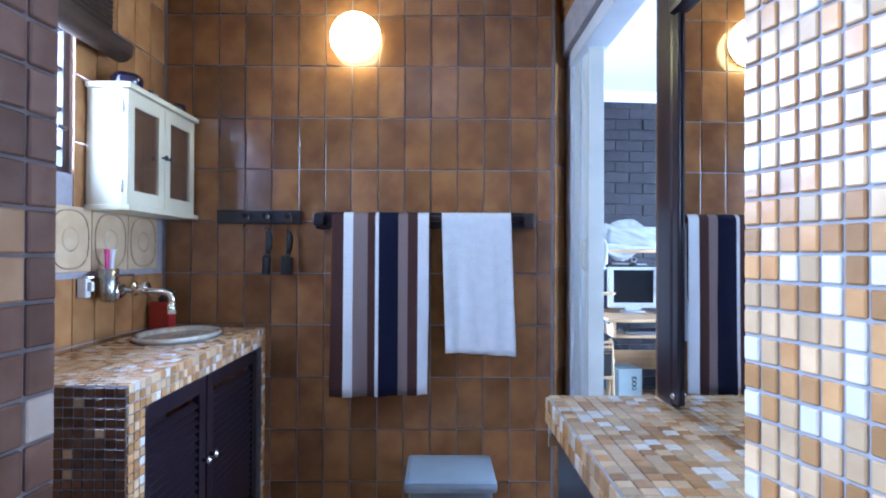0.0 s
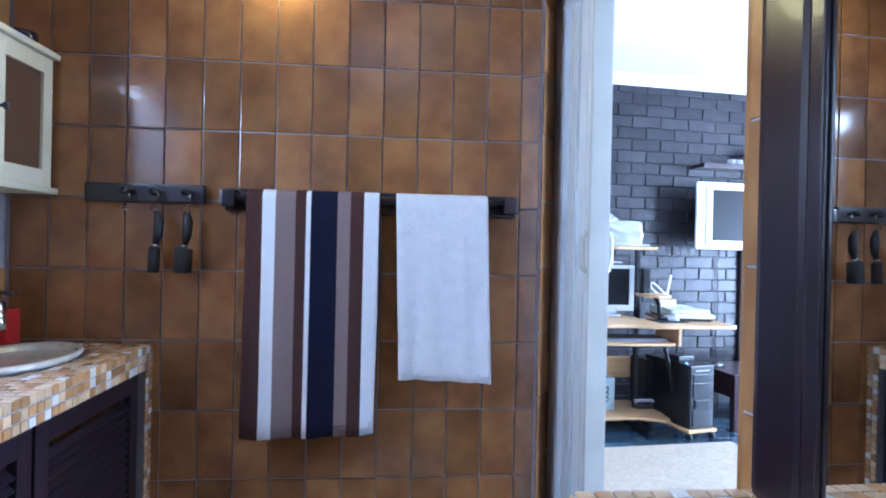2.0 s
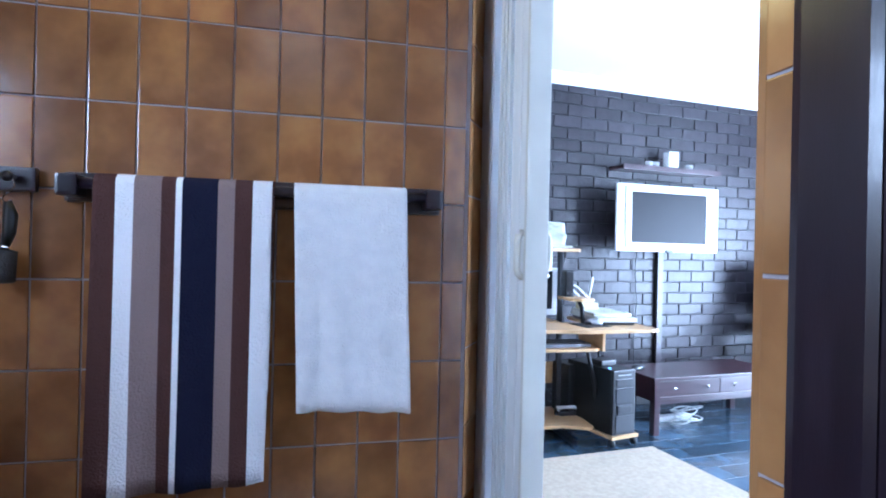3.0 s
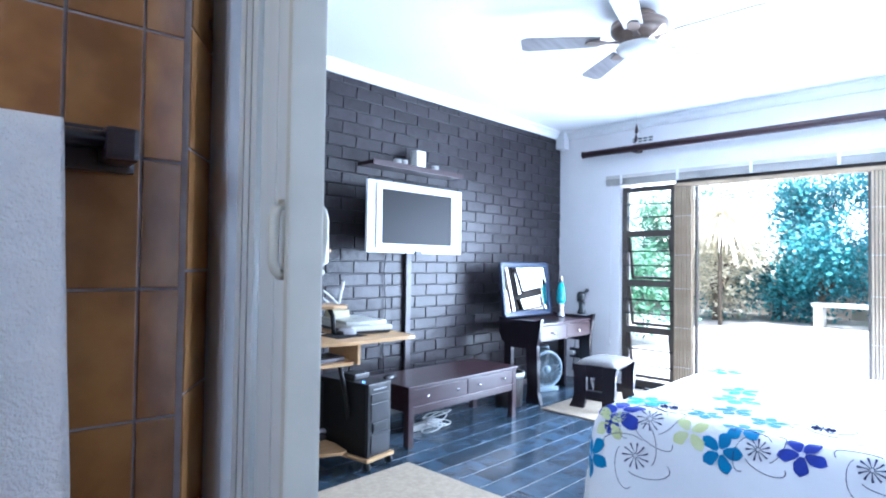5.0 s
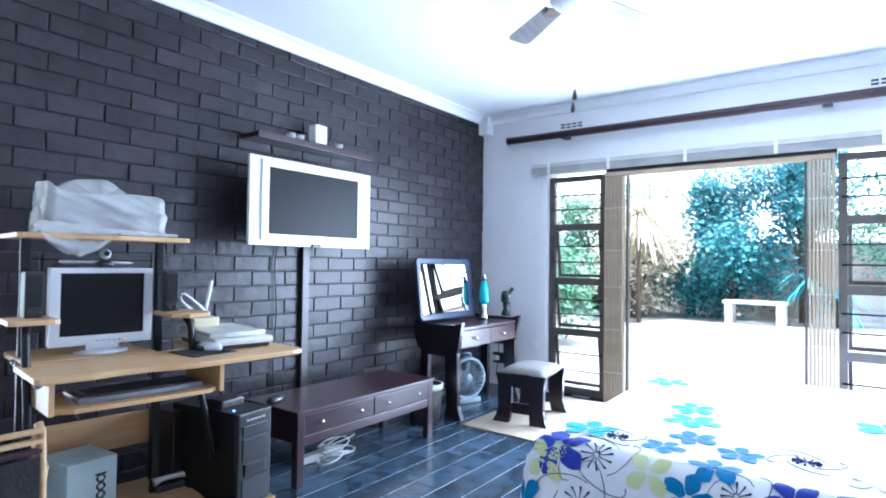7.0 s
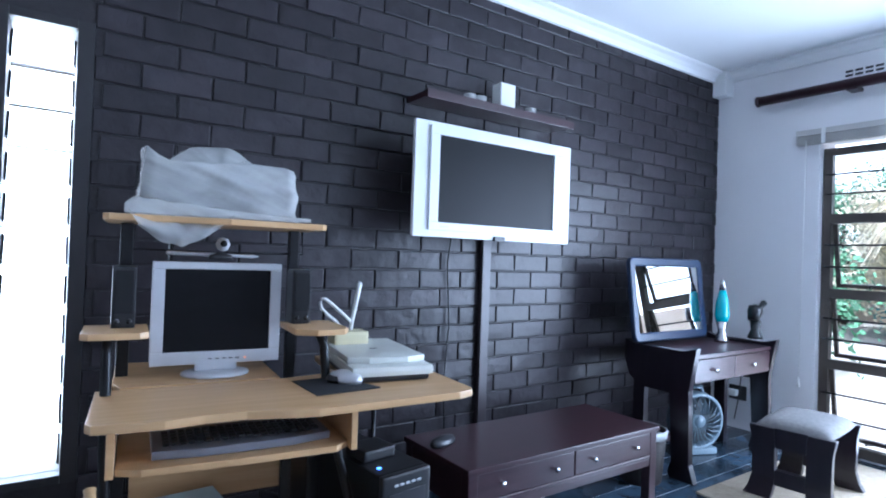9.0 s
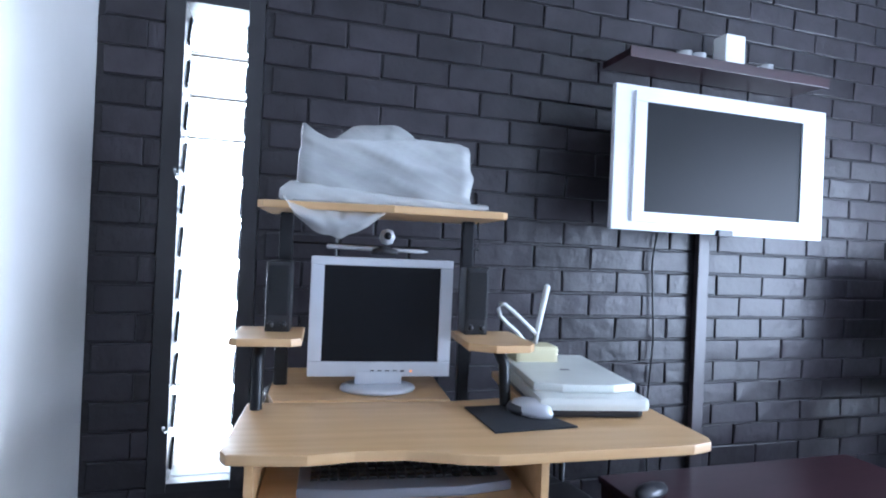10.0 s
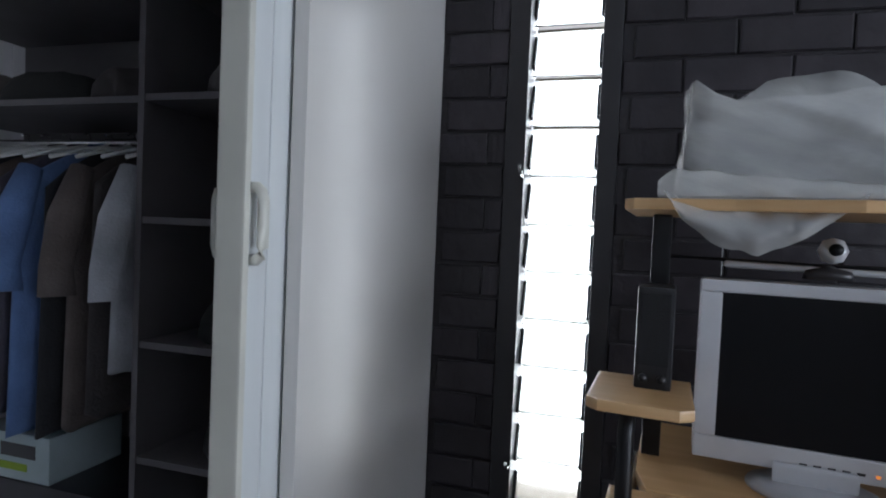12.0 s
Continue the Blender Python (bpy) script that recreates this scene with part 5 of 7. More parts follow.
# gathered hem lying along the foot of the cover
bm = bmesh.new()
rows = []
for j in range(46):
    u = j / 45
    high = 0.012 + 0.034 * (1 - u) ** 1.5 * min(1.0, u / 0.08 + 0.35)
    row = []
    for i in range(11):
        a = math.pi * i / 10
        crease = 0.005 * noise.noise(Vector((u * 16, a * 2, 5)))
        row.append(bm.verts.new((-0.225 + 0.45 * u, -0.122 - 0.020 * math.cos(a) * (1.2 - 0.5 * u) + crease, 0.004 + max(0.0, high * math.sin(a) + crease * math.sin(a)))))
    rows.append(row)
for a, b in zip(rows, rows[1:]):
    for i in range(10):
        bm.faces.new((a[i], a[i + 1], b[i + 1], b[i])).smooth = True
part("film_hem", bm, BAG, prn, "gathered hem of milky film")

cam_ = thing("webcam", DESK_TOP @ pose(2.05, 4.245, 1.166), "small round silver webcam on the wire rack", "webcam")
part("ball", lathe(bmesh.new(), [(0.0001, 0.0), (0.014, 0.004), (0.021, 0.02), (0.014, 0.036), (0.0001, 0.04)], sides=20), SILVER, cam_)
part("lens", turned(lathe(bmesh.new(), [(0.010, 0), (0.009, 0.006), (0.0001, 0.007)], sides=14), Matrix.Translation((0, -0.018, 0.022)) @ Matrix.Rotation(radians(90), 4, "X")), SCREEN, cam_)
part("stand", turned(lathe(bmesh.new(), [(1, 0), (0.9, 0.6), (0.0001, 1)], sides=20), Matrix.Translation((-0.005, -0.005, -0.024)) @ Matrix.Diagonal((0.035, 0.015, 0.022, 1))), MOUSE_DARK, cam_)
solo("pen", tube(bmesh.new(), [(1.90, 4.27, 1.157), (1.905, 4.27, 1.157), (2.14, 4.27, 1.153), (2.16, 4.27, 1.1525)], 0.005, 8, radii=[0.003, 0.006, 0.005, 0.001]), SILVER, DESK_TOP, "silver rod lying on the wire rack", "pen")

scan = thing("scanner", HOME @ pose(2.885, 4.27, 0.751, 0, 0, -10) @ Matrix.Diagonal((1.04, 1.15, 1.08, 1)), "pale flatbed scanner with a closed lid", "scanner")
PALE_GREEN = mat("pale green grey plastic", (0.70, 0.71, 0.66), 0.35, scale=4)
part("base", boxes((-0.115, -0.18, 0.0, 0.115, 0.18, 0.024), bevel=0.01), MOUSE_DARK, scan)
part("body", boxes((-0.125, -0.19, 0.016, 0.125, 0.19, 0.044), bevel=0.012), PALE_GREEN, scan)
part("lid", slab(bmesh.new(), [(-0.12, -0.13), (-0.06, -0.15), (0.06, -0.15), (0.12, -0.13), (0.12, 0.185), (-0.12, 0.185)], 0.044, 0.062, 0.005), PALE_GREEN, scan)
part("maker_mark", boxes((-0.012, -0.01, 0.0622, 0.012, 0.0, 0.0626)), MOUSE_DARK, scan)
pad = solo("mouse_pad", slab(bmesh.new(), [(2.245, 3.90), (2.43, 3.925), (2.36, 4.085), (2.225, 4.07)], DZ + 0.0006, DZ + 0.004), mat("dark rubber cloth", (0.016, 0.017, 0.022), 0.8, scale=40, bump=0.2, bump_scale=300), DESK_TOP, "dark mouse pad on the desk", "mouse pad")
ms = thing("computer_mouse", DESK_TOP @ pose(2.36, 4.01, DZ + 0.0045, 0, 0, -52), "silver computer mouse on the mouse pad", "mouse")
part("body", turned(lathe(bmesh.new(), [(0.95, 0), (1.0, 0.3), (0.85, 0.75), (0.5, 0.97), (0.0001, 1.0)], sides=24), Matrix.Diagonal((0.052, 0.03, 0.032, 1))), SILVER, ms)
part("grip", turned(lathe(bmesh.new(), [(0.97, 0.02), (1.03, 0.25), (0.9, 0.6), (0.0001, 0.62)], sides=24), Matrix.Translation((-0.018, 0, 0)) @ Matrix.Diagonal((0.04, 0.031, 0.03, 1))), MOUSE_DARK, ms)
rt = thing("wireless_adapter", DESK_TOP @ pose(2.47, 4.30, DZ + 0.02), "white wireless adapter with a wire loop and an antenna", "adapter")
part("base", boxes((-0.06, -0.04, -0.019, 0.06, 0.04, 0.085), bevel=0.01), mat("cream plastic", (0.72, 0.66, 0.42), 0.4, scale=6), rt)
part("loop", tube(bmesh.new(), [(0.010, 0, 0.112), (-0.02, 0, 0.138), (-0.06, 0, 0.172), (-0.085, 0, 0.190), (-0.097, 0, 0.190), (-0.102, 0, 0.178), (-0.096, 0, 0.158), (-0.075, 0, 0.138), (-0.045, 0, 0.115), (-0.015, 0, 0.082)], 0.0055, 10), PLASTIC_WHITE, rt)
part("antenna", tube(bmesh.new(), [(0.008, 0, 0.08), (0.012, 0, 0.115), (0.026, 0, 0.19), (0.036, 0, 0.24), (0.037, 0, 0.247)], 0.008, 10, radii=[0.006, 0.0065, 0.0085, 0.009, 0.004]), PLASTIC_WHITE, rt)
kb = thing("keyboard", DESK @ pose(2.08, 3.98, 0.6905), "grey keyboard on the pull-out tray", "keyboard")
part("case", slab(bmesh.new(), [(-0.21, -0.09), (-0.1, -0.105), (0.1, -0.105), (0.2, -0.085), (0.2, 0.07), (-0.21, 0.07)], 0, 0.022, 0.006), mat("grey keyboard plastic", (0.22, 0.22, 0.25), 0.35, scale=6), kb)
key = mesh_of("key", boxes((-0.007, -0.007, 0, 0.007, 0.007, 0.006), bevel=0.0015), BLACK_PLASTIC)
for i in range(20):
    for j in range(5):
        piece("key", key, kb, -0.18 + i * 0.0185, -0.055 + j * 0.022, 0.0222)

# tower on its wheeled stand
tower = thing("computer_tower", TOWER @ pose(0, 0, 0.075), "black computer tower on a low wheeled stand", "computer")
part("case", boxes((-0.092, 0.255, 0.0, 0.092, 0.66, 0.40), bevel=0.006), BLACK_METAL, tower)
part("front_panel", boxes((-0.092, 0.232, 0.0, 0.092, 0.256, 0.40), bevel=0.008), BLACK_PLASTIC, tower)
for z0, z1, n in ((0.30, 0.345, "drive_bay"), (0.20, 0.29, "mesh_panel"), (0.02, 0.12, "mesh_panel")):
    part(n, boxes((-0.07, 0.227, z0, 0.07, 0.233, z1), bevel=0.003), MOUSE_DARK, tower)
part("handle_bay", boxes((-0.06, 0.223, 0.13, 0.06, 0.233, 0.185), bevel=0.006), MOUSE_DARK, tower, "grey framed drive bay")
part("handle_slot", boxes((-0.05, 0.2215, 0.14, 0.05, 0.2235, 0.175), bevel=0.0008), BLACK_PLASTIC, tower)
for k in range(5):
    part("button", boxes((-0.05 + k * 0.022, 0.2285, 0.365, -0.036 + k * 0.022, 0.2325, 0.371)), SILVER, tower)
part("power_light", boxes((-0.06, 0.30, 0.4002, -0.05, 0.31, 0.402)), glow("blue light", (0.1, 0.25, 1.0), 6.0), tower, "small blue power light")
stand = thing("tower_stand", TOWER, "pale wheeled stand under the computer tower", "stand")
part("plate", boxes((-0.11, 0.215, 0.055, 0.11, 0.67, 0.0742), bevel=0.004), BEECH, stand)
for x in (-0.09, 0.09):
    for y in (0.24, 0.64):
        part("castor", turned(lathe(bmesh.new(), [(0.0001, -0.012), (0.022, -0.012), (0.0265, 0.0), (0.022, 0.012), (0.0001, 0.012)], sides=16), Matrix.Translation((x, y, 0.0275)) @ Matrix.Rotation(radians(90), 4, "Y")), BLACK_PLASTIC, stand)
mdm = solo("modem", boxes((-0.07, 0.36, 0.4755, 0.05, 0.47, 0.512), bevel=0.008), BLACK_PLASTIC, TOWER, "small black modem on the computer tower", "modem")
sub = thing("subwoofer", DESK @ pose(2.40, 4.30, 0.1235, 0, 0, 12), "black box loudspeaker on the bottom shelf", "loudspeaker")
part("case", boxes((-0.07, -0.02, 0, 0.07, 0.15, 0.36), bevel=0.01), BLACK_PLASTIC, sub)
ph = thing("telephone", DESK @ pose(2.33, 4.25, 0.1235), "dark desk telephone on the bottom shelf", "telephone")
part("base", slab(bmesh.new(), [(-0.06, 0), (0.06, 0), (0.06, 0.04), (-0.06, 0.04)], 0, 0.03, 0.006), MOUSE_DARK, ph)
part("handset", tube(bmesh.new(), [(-0.07, 0.015, 0.05), (-0.04, 0.015, 0.058), (0.04, 0.015, 0.058), (0.07, 0.015, 0.05)], 0.014, 10, radii=[0.02, 0.012, 0.012, 0.02]), SILVER, ph)
carton = thing("carton", DESK @ pose(2.02, 4.22, 0.1235, 0, 0, 10), "pale blue cardboard box with a dark printed mark", "box")
PALE_BLUE = mat("pale blue card", (0.50, 0.60, 0.62), 0.6, scale=6)
part("box", boxes((-0.09, 0.0, 0, 0.09, 0.20, 0.235), bevel=0.003), PALE_BLUE, carton)
for z in (0.08, 0.115, 0.15):
    ring = tube(bmesh.new(), [(0.03 + 0.014 * math.cos(a), -0.0015, z + 0.015 * math.sin(a)) for a in (2 * math.pi * i / 16 for i in range(17))], 0.004, 6)
    part("printed_ring", ring, BLACK_PLASTIC, carton)
part("printed_bar", boxes((0.008, -0.0025, 0.165, 0.05, -0.0005, 0.172)), BLACK_PLASTIC, carton)
solo("desk_cable", tube(bmesh.new(), [(1.95, 4.49, 0.75), (2.0, 4.5, 0.55), (2.1, 4.5, 0.35), (2.3, 4.5, 0.25), (2.45, 4.5, 0.02)], 0.004, 6), BLACK_PLASTIC, DESK, "black cable hanging behind the desk", "cable")

# low slatted wooden chair by the desk
chair = thing("folding_chair", HOME @ pose(2.005, 4.0, 0) @ Matrix.Diagonal((0.72, 1, 0.87, 1)), "low pale wooden folding chair with a slatted seat", "chair")
PALE_WOOD = mat("pale varnished wood", (0.55, 0.38, 0.20), 0.35, second=(0.45, 0.29, 0.14), scale=4, stretch=(1, 12, 12))
for x in (-0.14, 0.10):
    part("side_rail", tube(bmesh.new(), [(x, -0.06, 0.0), (x, -0.05, 0.3), (x, -0.03, 0.6), (x, -0.02, 0.68), (x, 0.0, 0.70)], 0.018, 10), PALE_WOOD, chair)
    part("leg", tube(bmesh.new(), [(x + 0.03, 0.16, 0.0), (x + 0.03, 0.0, 0.55)], 0.015, 8), PALE_WOOD, chair)
for z in (0.615, 0.65, 0.685):
    part("slat", boxes((-0.14, -0.045, z - 0.008, 0.10, -0.02, z + 0.008), bevel=0.003), DARK_WOOD if z < 0.63 else PALE_WOOD, chair)
for z in (0.08, 0.42):
    part("slat", boxes((-0.14, -0.06, z - 0.012, 0.10, -0.04, z + 0.012), bevel=0.003), PALE_WOOD, chair)
part("sling", boxes((-0.125, -0.055, 0.43, 0.085, -0.048, 0.60)), mat("dark canvas", (0.02, 0.018, 0.018), 0.9, scale=50, bump=0.3), chair)

# ---- dressing table, mirror and things on it ----
dt = thing("dressing_table", HOME @ Matrix.Diagonal((1, 1, 0.946, 1)), "dark wooden dressing table with curved ends and two drawers", "dressing table")
P0, P1, PF, PB = 4.757, 5.60, 4.245, 4.66


def curved_side(x):
    pts = [(PF - 0.02, 0.74), (PF + 0.06, 0.715), ((PF + PB) / 2, 0.718), (PB - 0.06, 0.715), (PB, 0.735), (PB, 0.60), (PB - 0.03, 0.52), (PB - 0.06, 0.50), (PB - 0.055, 0.1), (PB - 0.01, 0.0), (PB - 0.13, 0.0), (PB - 0.13, 0.47), (PF + 0.13, 0.47), (PF + 0.11, 0.10), (PF + 0.13, 0.03), (PF + 0.12, 0.0), (PF - 0.02, 0.0), (PF + 0.01, 0.1), (PF + 0.02, 0.5), (PF - 0.005, 0.65)]
    bm = slab(bmesh.new(), [(a, b) for a, b in pts], -0.02, 0.02, 0.003)
    m = Matrix(((0, 0, 1, x), (1, 0, 0, 0), (0, 1, 0, 0), (0, 0, 0, 1)))
    return part("side_panel", turned(bm, m), BLACK_WOOD, dt)


curved_side(P0)
curved_side(P1)
part("top", boxes((P0 + 0.021, PF + 0.01, 0.672, P1 - 0.021, PB - 0.005, 0.695), bevel=0.003), DARK_WOOD, dt)
part("drawer_case", boxes((P0 + 0.021, PF + 0.035, 0.53, P1 - 0.021, PB - 0.01, 0.671)), DARK_WOOD, dt)
for k in range(2):
    x0 = P0 + 0.025 + k * 0.399
    dr = part("drawer", boxes((x0, PF + 0.012, 0.54, x0 + 0.394, PF + 0.034, 0.665), bevel=0.003), DARK_WOOD, dt)
    kb2 = lathe(bmesh.new(), [(0.005, 0), (0.005, 0.01), (0.014, 0.014), (0.012, 0.022), (0.0001, 0.025)], sides=12)
    part("knob", turned(kb2, Matrix.Translation((x0 + 0.18, PF + 0.012, 0.60)) @ Matrix.Rotation(radians(90), 4, "X")), CHROME, dr)
part("footrest", boxes((P0 + 0.021, PB - 0.12, 0.10, P1 - 0.021, PB - 0.07, 0.13), bevel=0.003), DARK_WOOD, dt)
BLUE_BLACK = mat("glossy dark frame", (0.012, 0.028, 0.07), 0.28, scale=4)
tm = thing("table_mirror", HOME @ pose(4.67, 4.545, 0.690, -7, 0, 0), "tilted mirror in a rounded dark frame on the dressing table", "mirror")
W, Hh = 0.72, 0.48
fr = bmesh.new()
loops = []
for inset, r, y in ((0.0, 0.04, 0.025), (0.0, 0.04, 0.006), (0.006, 0.036, 0.0), (0.042, 0.012, 0.0), (0.05, 0.008, 0.006), (0.05, 0.008, 0.025)):
    loop = []
    for cx, cz, a0 in ((W - inset - r, Hh - inset - r, 0), (inset + r, Hh - inset - r, 90), (inset + r, inset + r, 180), (W - inset - r, inset + r, 270)):
        loop += [fr.verts.new((cx + r * math.cos(radians(a0 + q * 15)), y, cz + r * math.sin(radians(a0 + q * 15)))) for q in range(7)]
    loops.append(loop)
for p, q in zip(loops, loops[1:] + loops[:1]):
    for i in range(28):
        fr.faces.new((p[i], p[(i + 1) % 28], q[(i + 1) % 28], q[i]))
bmesh.ops.recalc_face_normals(fr, faces=fr.faces)
part("mirror_frame", fr, BLUE_BLACK, tm)
part("glass", boxes((0.049, 0.008, 0.049, W - 0.049, 0.016, Hh - 0.049)), MIRROR, tm, "mirror glass")
lava = thing("lava_lamp", HOME @ pose(5.45, 4.49, 0.658) @ Matrix.Scale(0.95, 4), "lava lamp with turquoise liquid and silver cone", "lamp")
part("base", lathe(bmesh.new(), [(0.045, 0), (0.04, 0.02), (0.022, 0.075), (0.038, 0.135), (0.0001, 0.135)], sides=24), STEEL, lava)
part("bottle", lathe(bmesh.new(), [(0.037, 0.136), (0.046, 0.17), (0.040, 0.26), (0.022, 0.34), (0.0001, 0.34)], sides=24), mat("turquoise liquid", (0.03, 0.42, 0.48), 0.1, scale=6, coat=0.6), lava, "turquoise glass bottle")
part("cap", lathe(bmesh.new(), [(0.0225, 0.341), (0.012, 0.40), (0.006, 0.41), (0.0001, 0.41)], sides=20), STEEL, lava)
hd = thing("hair_dryer", HOME @ pose(5.60, 4.36, 0.693), "black hair dryer standing in a wall-side holder", "hair dryer")
part("stand", lathe(bmesh.new(), [(0.045, -0.002), (0.04, 0.015), (0.025, 0.05), (0.032, 0.11), (0.0001, 0.11)], sides=20), BLACK_PLASTIC, hd)
part("barrel", tube(bmesh.new(), [(-0.03, 0, 0.11), (-0.01, 0, 0.16), (0.0, 0, 0.19), (0.005, 0, 0.2)], 0.035, 16, radii=[0.03, 0.042, 0.04, 0.02]), BLACK_PLASTIC, hd)
part("nozzle", tube(bmesh.new(), [(0.0, 0, 0.15), (0.06, 0, 0.19), (0.10, 0, 0.215)], 0.02, 10, radii=[0.018, 0.014, 0.02]), BLACK_PLASTIC, hd)
dcord = solo("dryer_cable", tube(bmesh.new(), [(5.70, 4.40, 0.87), (5.74, 4.44, 0.74), (5.73, 4.50, 0.45), (5.80, 4.56, 0.22), (5.84, 4.60, 0.1)], 0.004, 6), BLACK_PLASTIC, HOME, "black hair dryer cable hanging beside the table", "cable")
box_fan = thing("box_fan", HOME @ pose(5.23, 4.52, 0.001, 0, 0, -20) @ Matrix.Scale(0.98, 4), "pale round-topped box fan under the dressing table", "fan")
FAN_W = mat("pale fan plastic", (0.24, 0.31, 0.36), 0.35, scale=5)
part("housing", turned(lathe(bmesh.new(), [(0.165, -0.05), (0.175, -0.03), (0.175, 0.04), (0.165, 0.05), (0.15, 0.045), (0.15, -0.045), (0.165, -0.05)], sides=36), Matrix.Translation((0, 0, 0.20)) @ Matrix.Rotation(radians(90), 4, "X")), FAN_W, box_fan)
part("base", boxes((-0.12, -0.06, 0, 0.12, 0.06, 0.04), bevel=0.012), FAN_W, box_fan)
part("handle", tube(bmesh.new(), [(-0.05, 0, 0.365), (-0.04, 0, 0.40), (0.04, 0, 0.40), (0.05, 0, 0.365)], 0.012, 8), FAN_W, box_fan)
for k in range(24):
    a = 2 * math.pi * k / 24
    pts = [(0.035 * math.cos(a), -0.047, 0.2 + 0.035 * math.sin(a)), (0.10 * math.cos(a + 0.4), -0.05, 0.2 + 0.10 * math.sin(a + 0.4)), (0.152 * math.cos(a + 0.6), -0.045, 0.2 + 0.152 * math.sin(a + 0.6))]
    part("grille_bar", tube(bmesh.new(), pts, 0.003, 5), FAN_W, box_fan)
part("hub", turned(lathe(bmesh.new(), [(0.036, 0.03), (0.04, 0.045), (0.034, 0.055), (0.0001, 0.058)], sides=20), Matrix.Translation((0, 0, 0.20)) @ Matrix.Rotation(radians(90), 4, "X")), FAN_W, box_fan)
for k in range(5):
    a = 2 * math.pi * k / 5
    part("blade", turned(boxes((0.03, -0.006, -0.04, 0.14, 0.0, 0.04), bevel=0.002), Matrix.Translation((0, 0, 0.2)) @ Matrix.Rotation(a, 4, "Y") @ Matrix.Rotation(radians(25), 4, "X")), mat("smoke grey blade", (0.12, 0.13, 0.14), 0.3), box_fan)
plug = thing("wall_socket", HOME @ pose(EX, 4.655, 0.25), "dark wall socket with a white plug", "socket")
part("plate", boxes((-0.012, -0.06, -0.05, -0.0005, 0.06, 0.05), bevel=0.003), MOUSE_DARK, plug)
part("plug", boxes((-0.06, -0.01, -0.022, -0.0121, 0.045, 0.022), bevel=0.01), PLASTIC_WHITE, plug, "white plug")
bask = thing("waste_basket", HOME @ pose(4.57, 4.42, 0), "dark round waste basket with a pale rim", "basket")
part("body", lathe(bmesh.new(), [(0.10, 0), (0.105, 0.01), (0.125, 0.27), (0.12, 0.27), (0.1, 0.012), (0.0001, 0.012)], sides=28), mat("dark woven wicker", (0.03, 0.022, 0.02), 0.6, scale=60, bump=0.8, bump_scale=90), bask)
part("liner", lathe(bmesh.new(), [(0.126, 0.235), (0.13, 0.272), (0.121, 0.276), (0.118, 0.24)], sides=28), mat("pale bin liner", (0.6, 0.62, 0.62), 0.4, scale=20, bump=0.5), bask)

# stool
stool = thing("stool", HOME @ pose(5.15, 3.875, 0.0125, 0, 0, 7) @ Matrix.Diagonal((1.2, 1.05, 0.89, 1)), "small dark wooden stool with a pale cushioned seat", "stool")


def stool_side(x):
    bm = boxes((x - 0.017, -0.16, 0.0, x + 0.017, -0.062, 0.38), (x - 0.017, 0.062, 0.0, x + 0.017, 0.16, 0.38), (x - 0.0165, -0.062, 0.275, x + 0.0165, 0.062, 0.385), (x - 0.0165, -0.062, 0.075, x + 0.0165, 0.062, 0.155), bevel=0.004)
    bmesh.ops.bisect_plane(bm, geom=bm.verts[:] + bm.edges[:] + bm.faces[:], plane_co=(0, 0, 0.045), plane_no=(0, 0, 1))
    bmesh.ops.bisect_plane(bm, geom=bm.verts[:] + bm.edges[:] + bm.faces[:], plane_co=(0, 0, 0.11), plane_no=(0, 0, 1))
    bmesh.ops.bisect_plane(bm, geom=bm.verts[:] + bm.edges[:] + bm.faces[:], plane_co=(0, 0, 0.30), plane_no=(0, 0, 1))
    for v in bm.verts:
        foot = max(0.0, 1 - v.co.z / 0.11)
        v.co.y *= 1 + 0.20 * foot ** 1.6 + 0.10 * max(0.0, (v.co.z - 0.28) / 0.1)
        v.co.x += math.copysign(0.018 * foot ** 1.6, x)
    return part("side_panel", bm, BLACK_WOOD, stool)


stool_side(-0.18)
stool_side(0.18)
part("stretcher", boxes((-0.163, -0.11, 0.325, 0.163, 0.11, 0.345), bevel=0.003), BLACK_WOOD, stool)
cb = bmesh.new()
grid = []
for j in range(13):
    v = -1 + j / 6
    line = []
    for i in range(15):
        u = -1 + i / 7
        edge = max(0.0, 1 - abs(u) ** 4) ** 0.5 * max(0.0, 1 - abs(v) ** 4) ** 0.5
        line.append((0.195 * u * (1 - 0.04 * v * v), 0.162 * v * (1 - 0.04 * u * u), edge * (1 + 0.06 * noise.noise(Vector((3 * u, 3 * v, 2))))))
    grid.append(line)
top = [[cb.verts.new((x, y, 0.382 + 0.05 * h)) for x, y, h in line] for line in grid]
low = [[cb.verts.new((x, y, 0.378 - 0.032 * min(1, 1.6 * h))) for x, y, h in line] for line in grid]
for sheet, turn in ((top, 1), (low, -1)):
    for a_, b_ in zip(sheet, sheet[1:]):
        for k in range(14):
            cb.faces.new((a_[k], a_[k + 1], b_[k + 1], b_[k])[::turn]).smooth = True
rim = lambda m: m[0] + [r[-1] for r in m[1:]] + m[-1][-2::-1] + [r[0] for r in m[-2:0:-1]]
rt, rl = rim(top), rim(low)
for k in range(len(rt)):
    n_ = (k + 1) % len(rt)
    cb.faces.new((rl[k], rl[n_], rt[n_], rt[k])).smooth = True
part("cushion", cb, mat("grey cushion cloth", (0.22, 0.21, 0.20), 0.9, scale=60, bump=0.3, bump_scale=200, second=(0.17, 0.16, 0.16)), stool, "pale grey cushion")
RUG = mat("cream woven rug", (0.50, 0.42, 0.31), 0.95, second=(0.42, 0.34, 0.25), scale=40, bump=0.6, bump_scale=180)
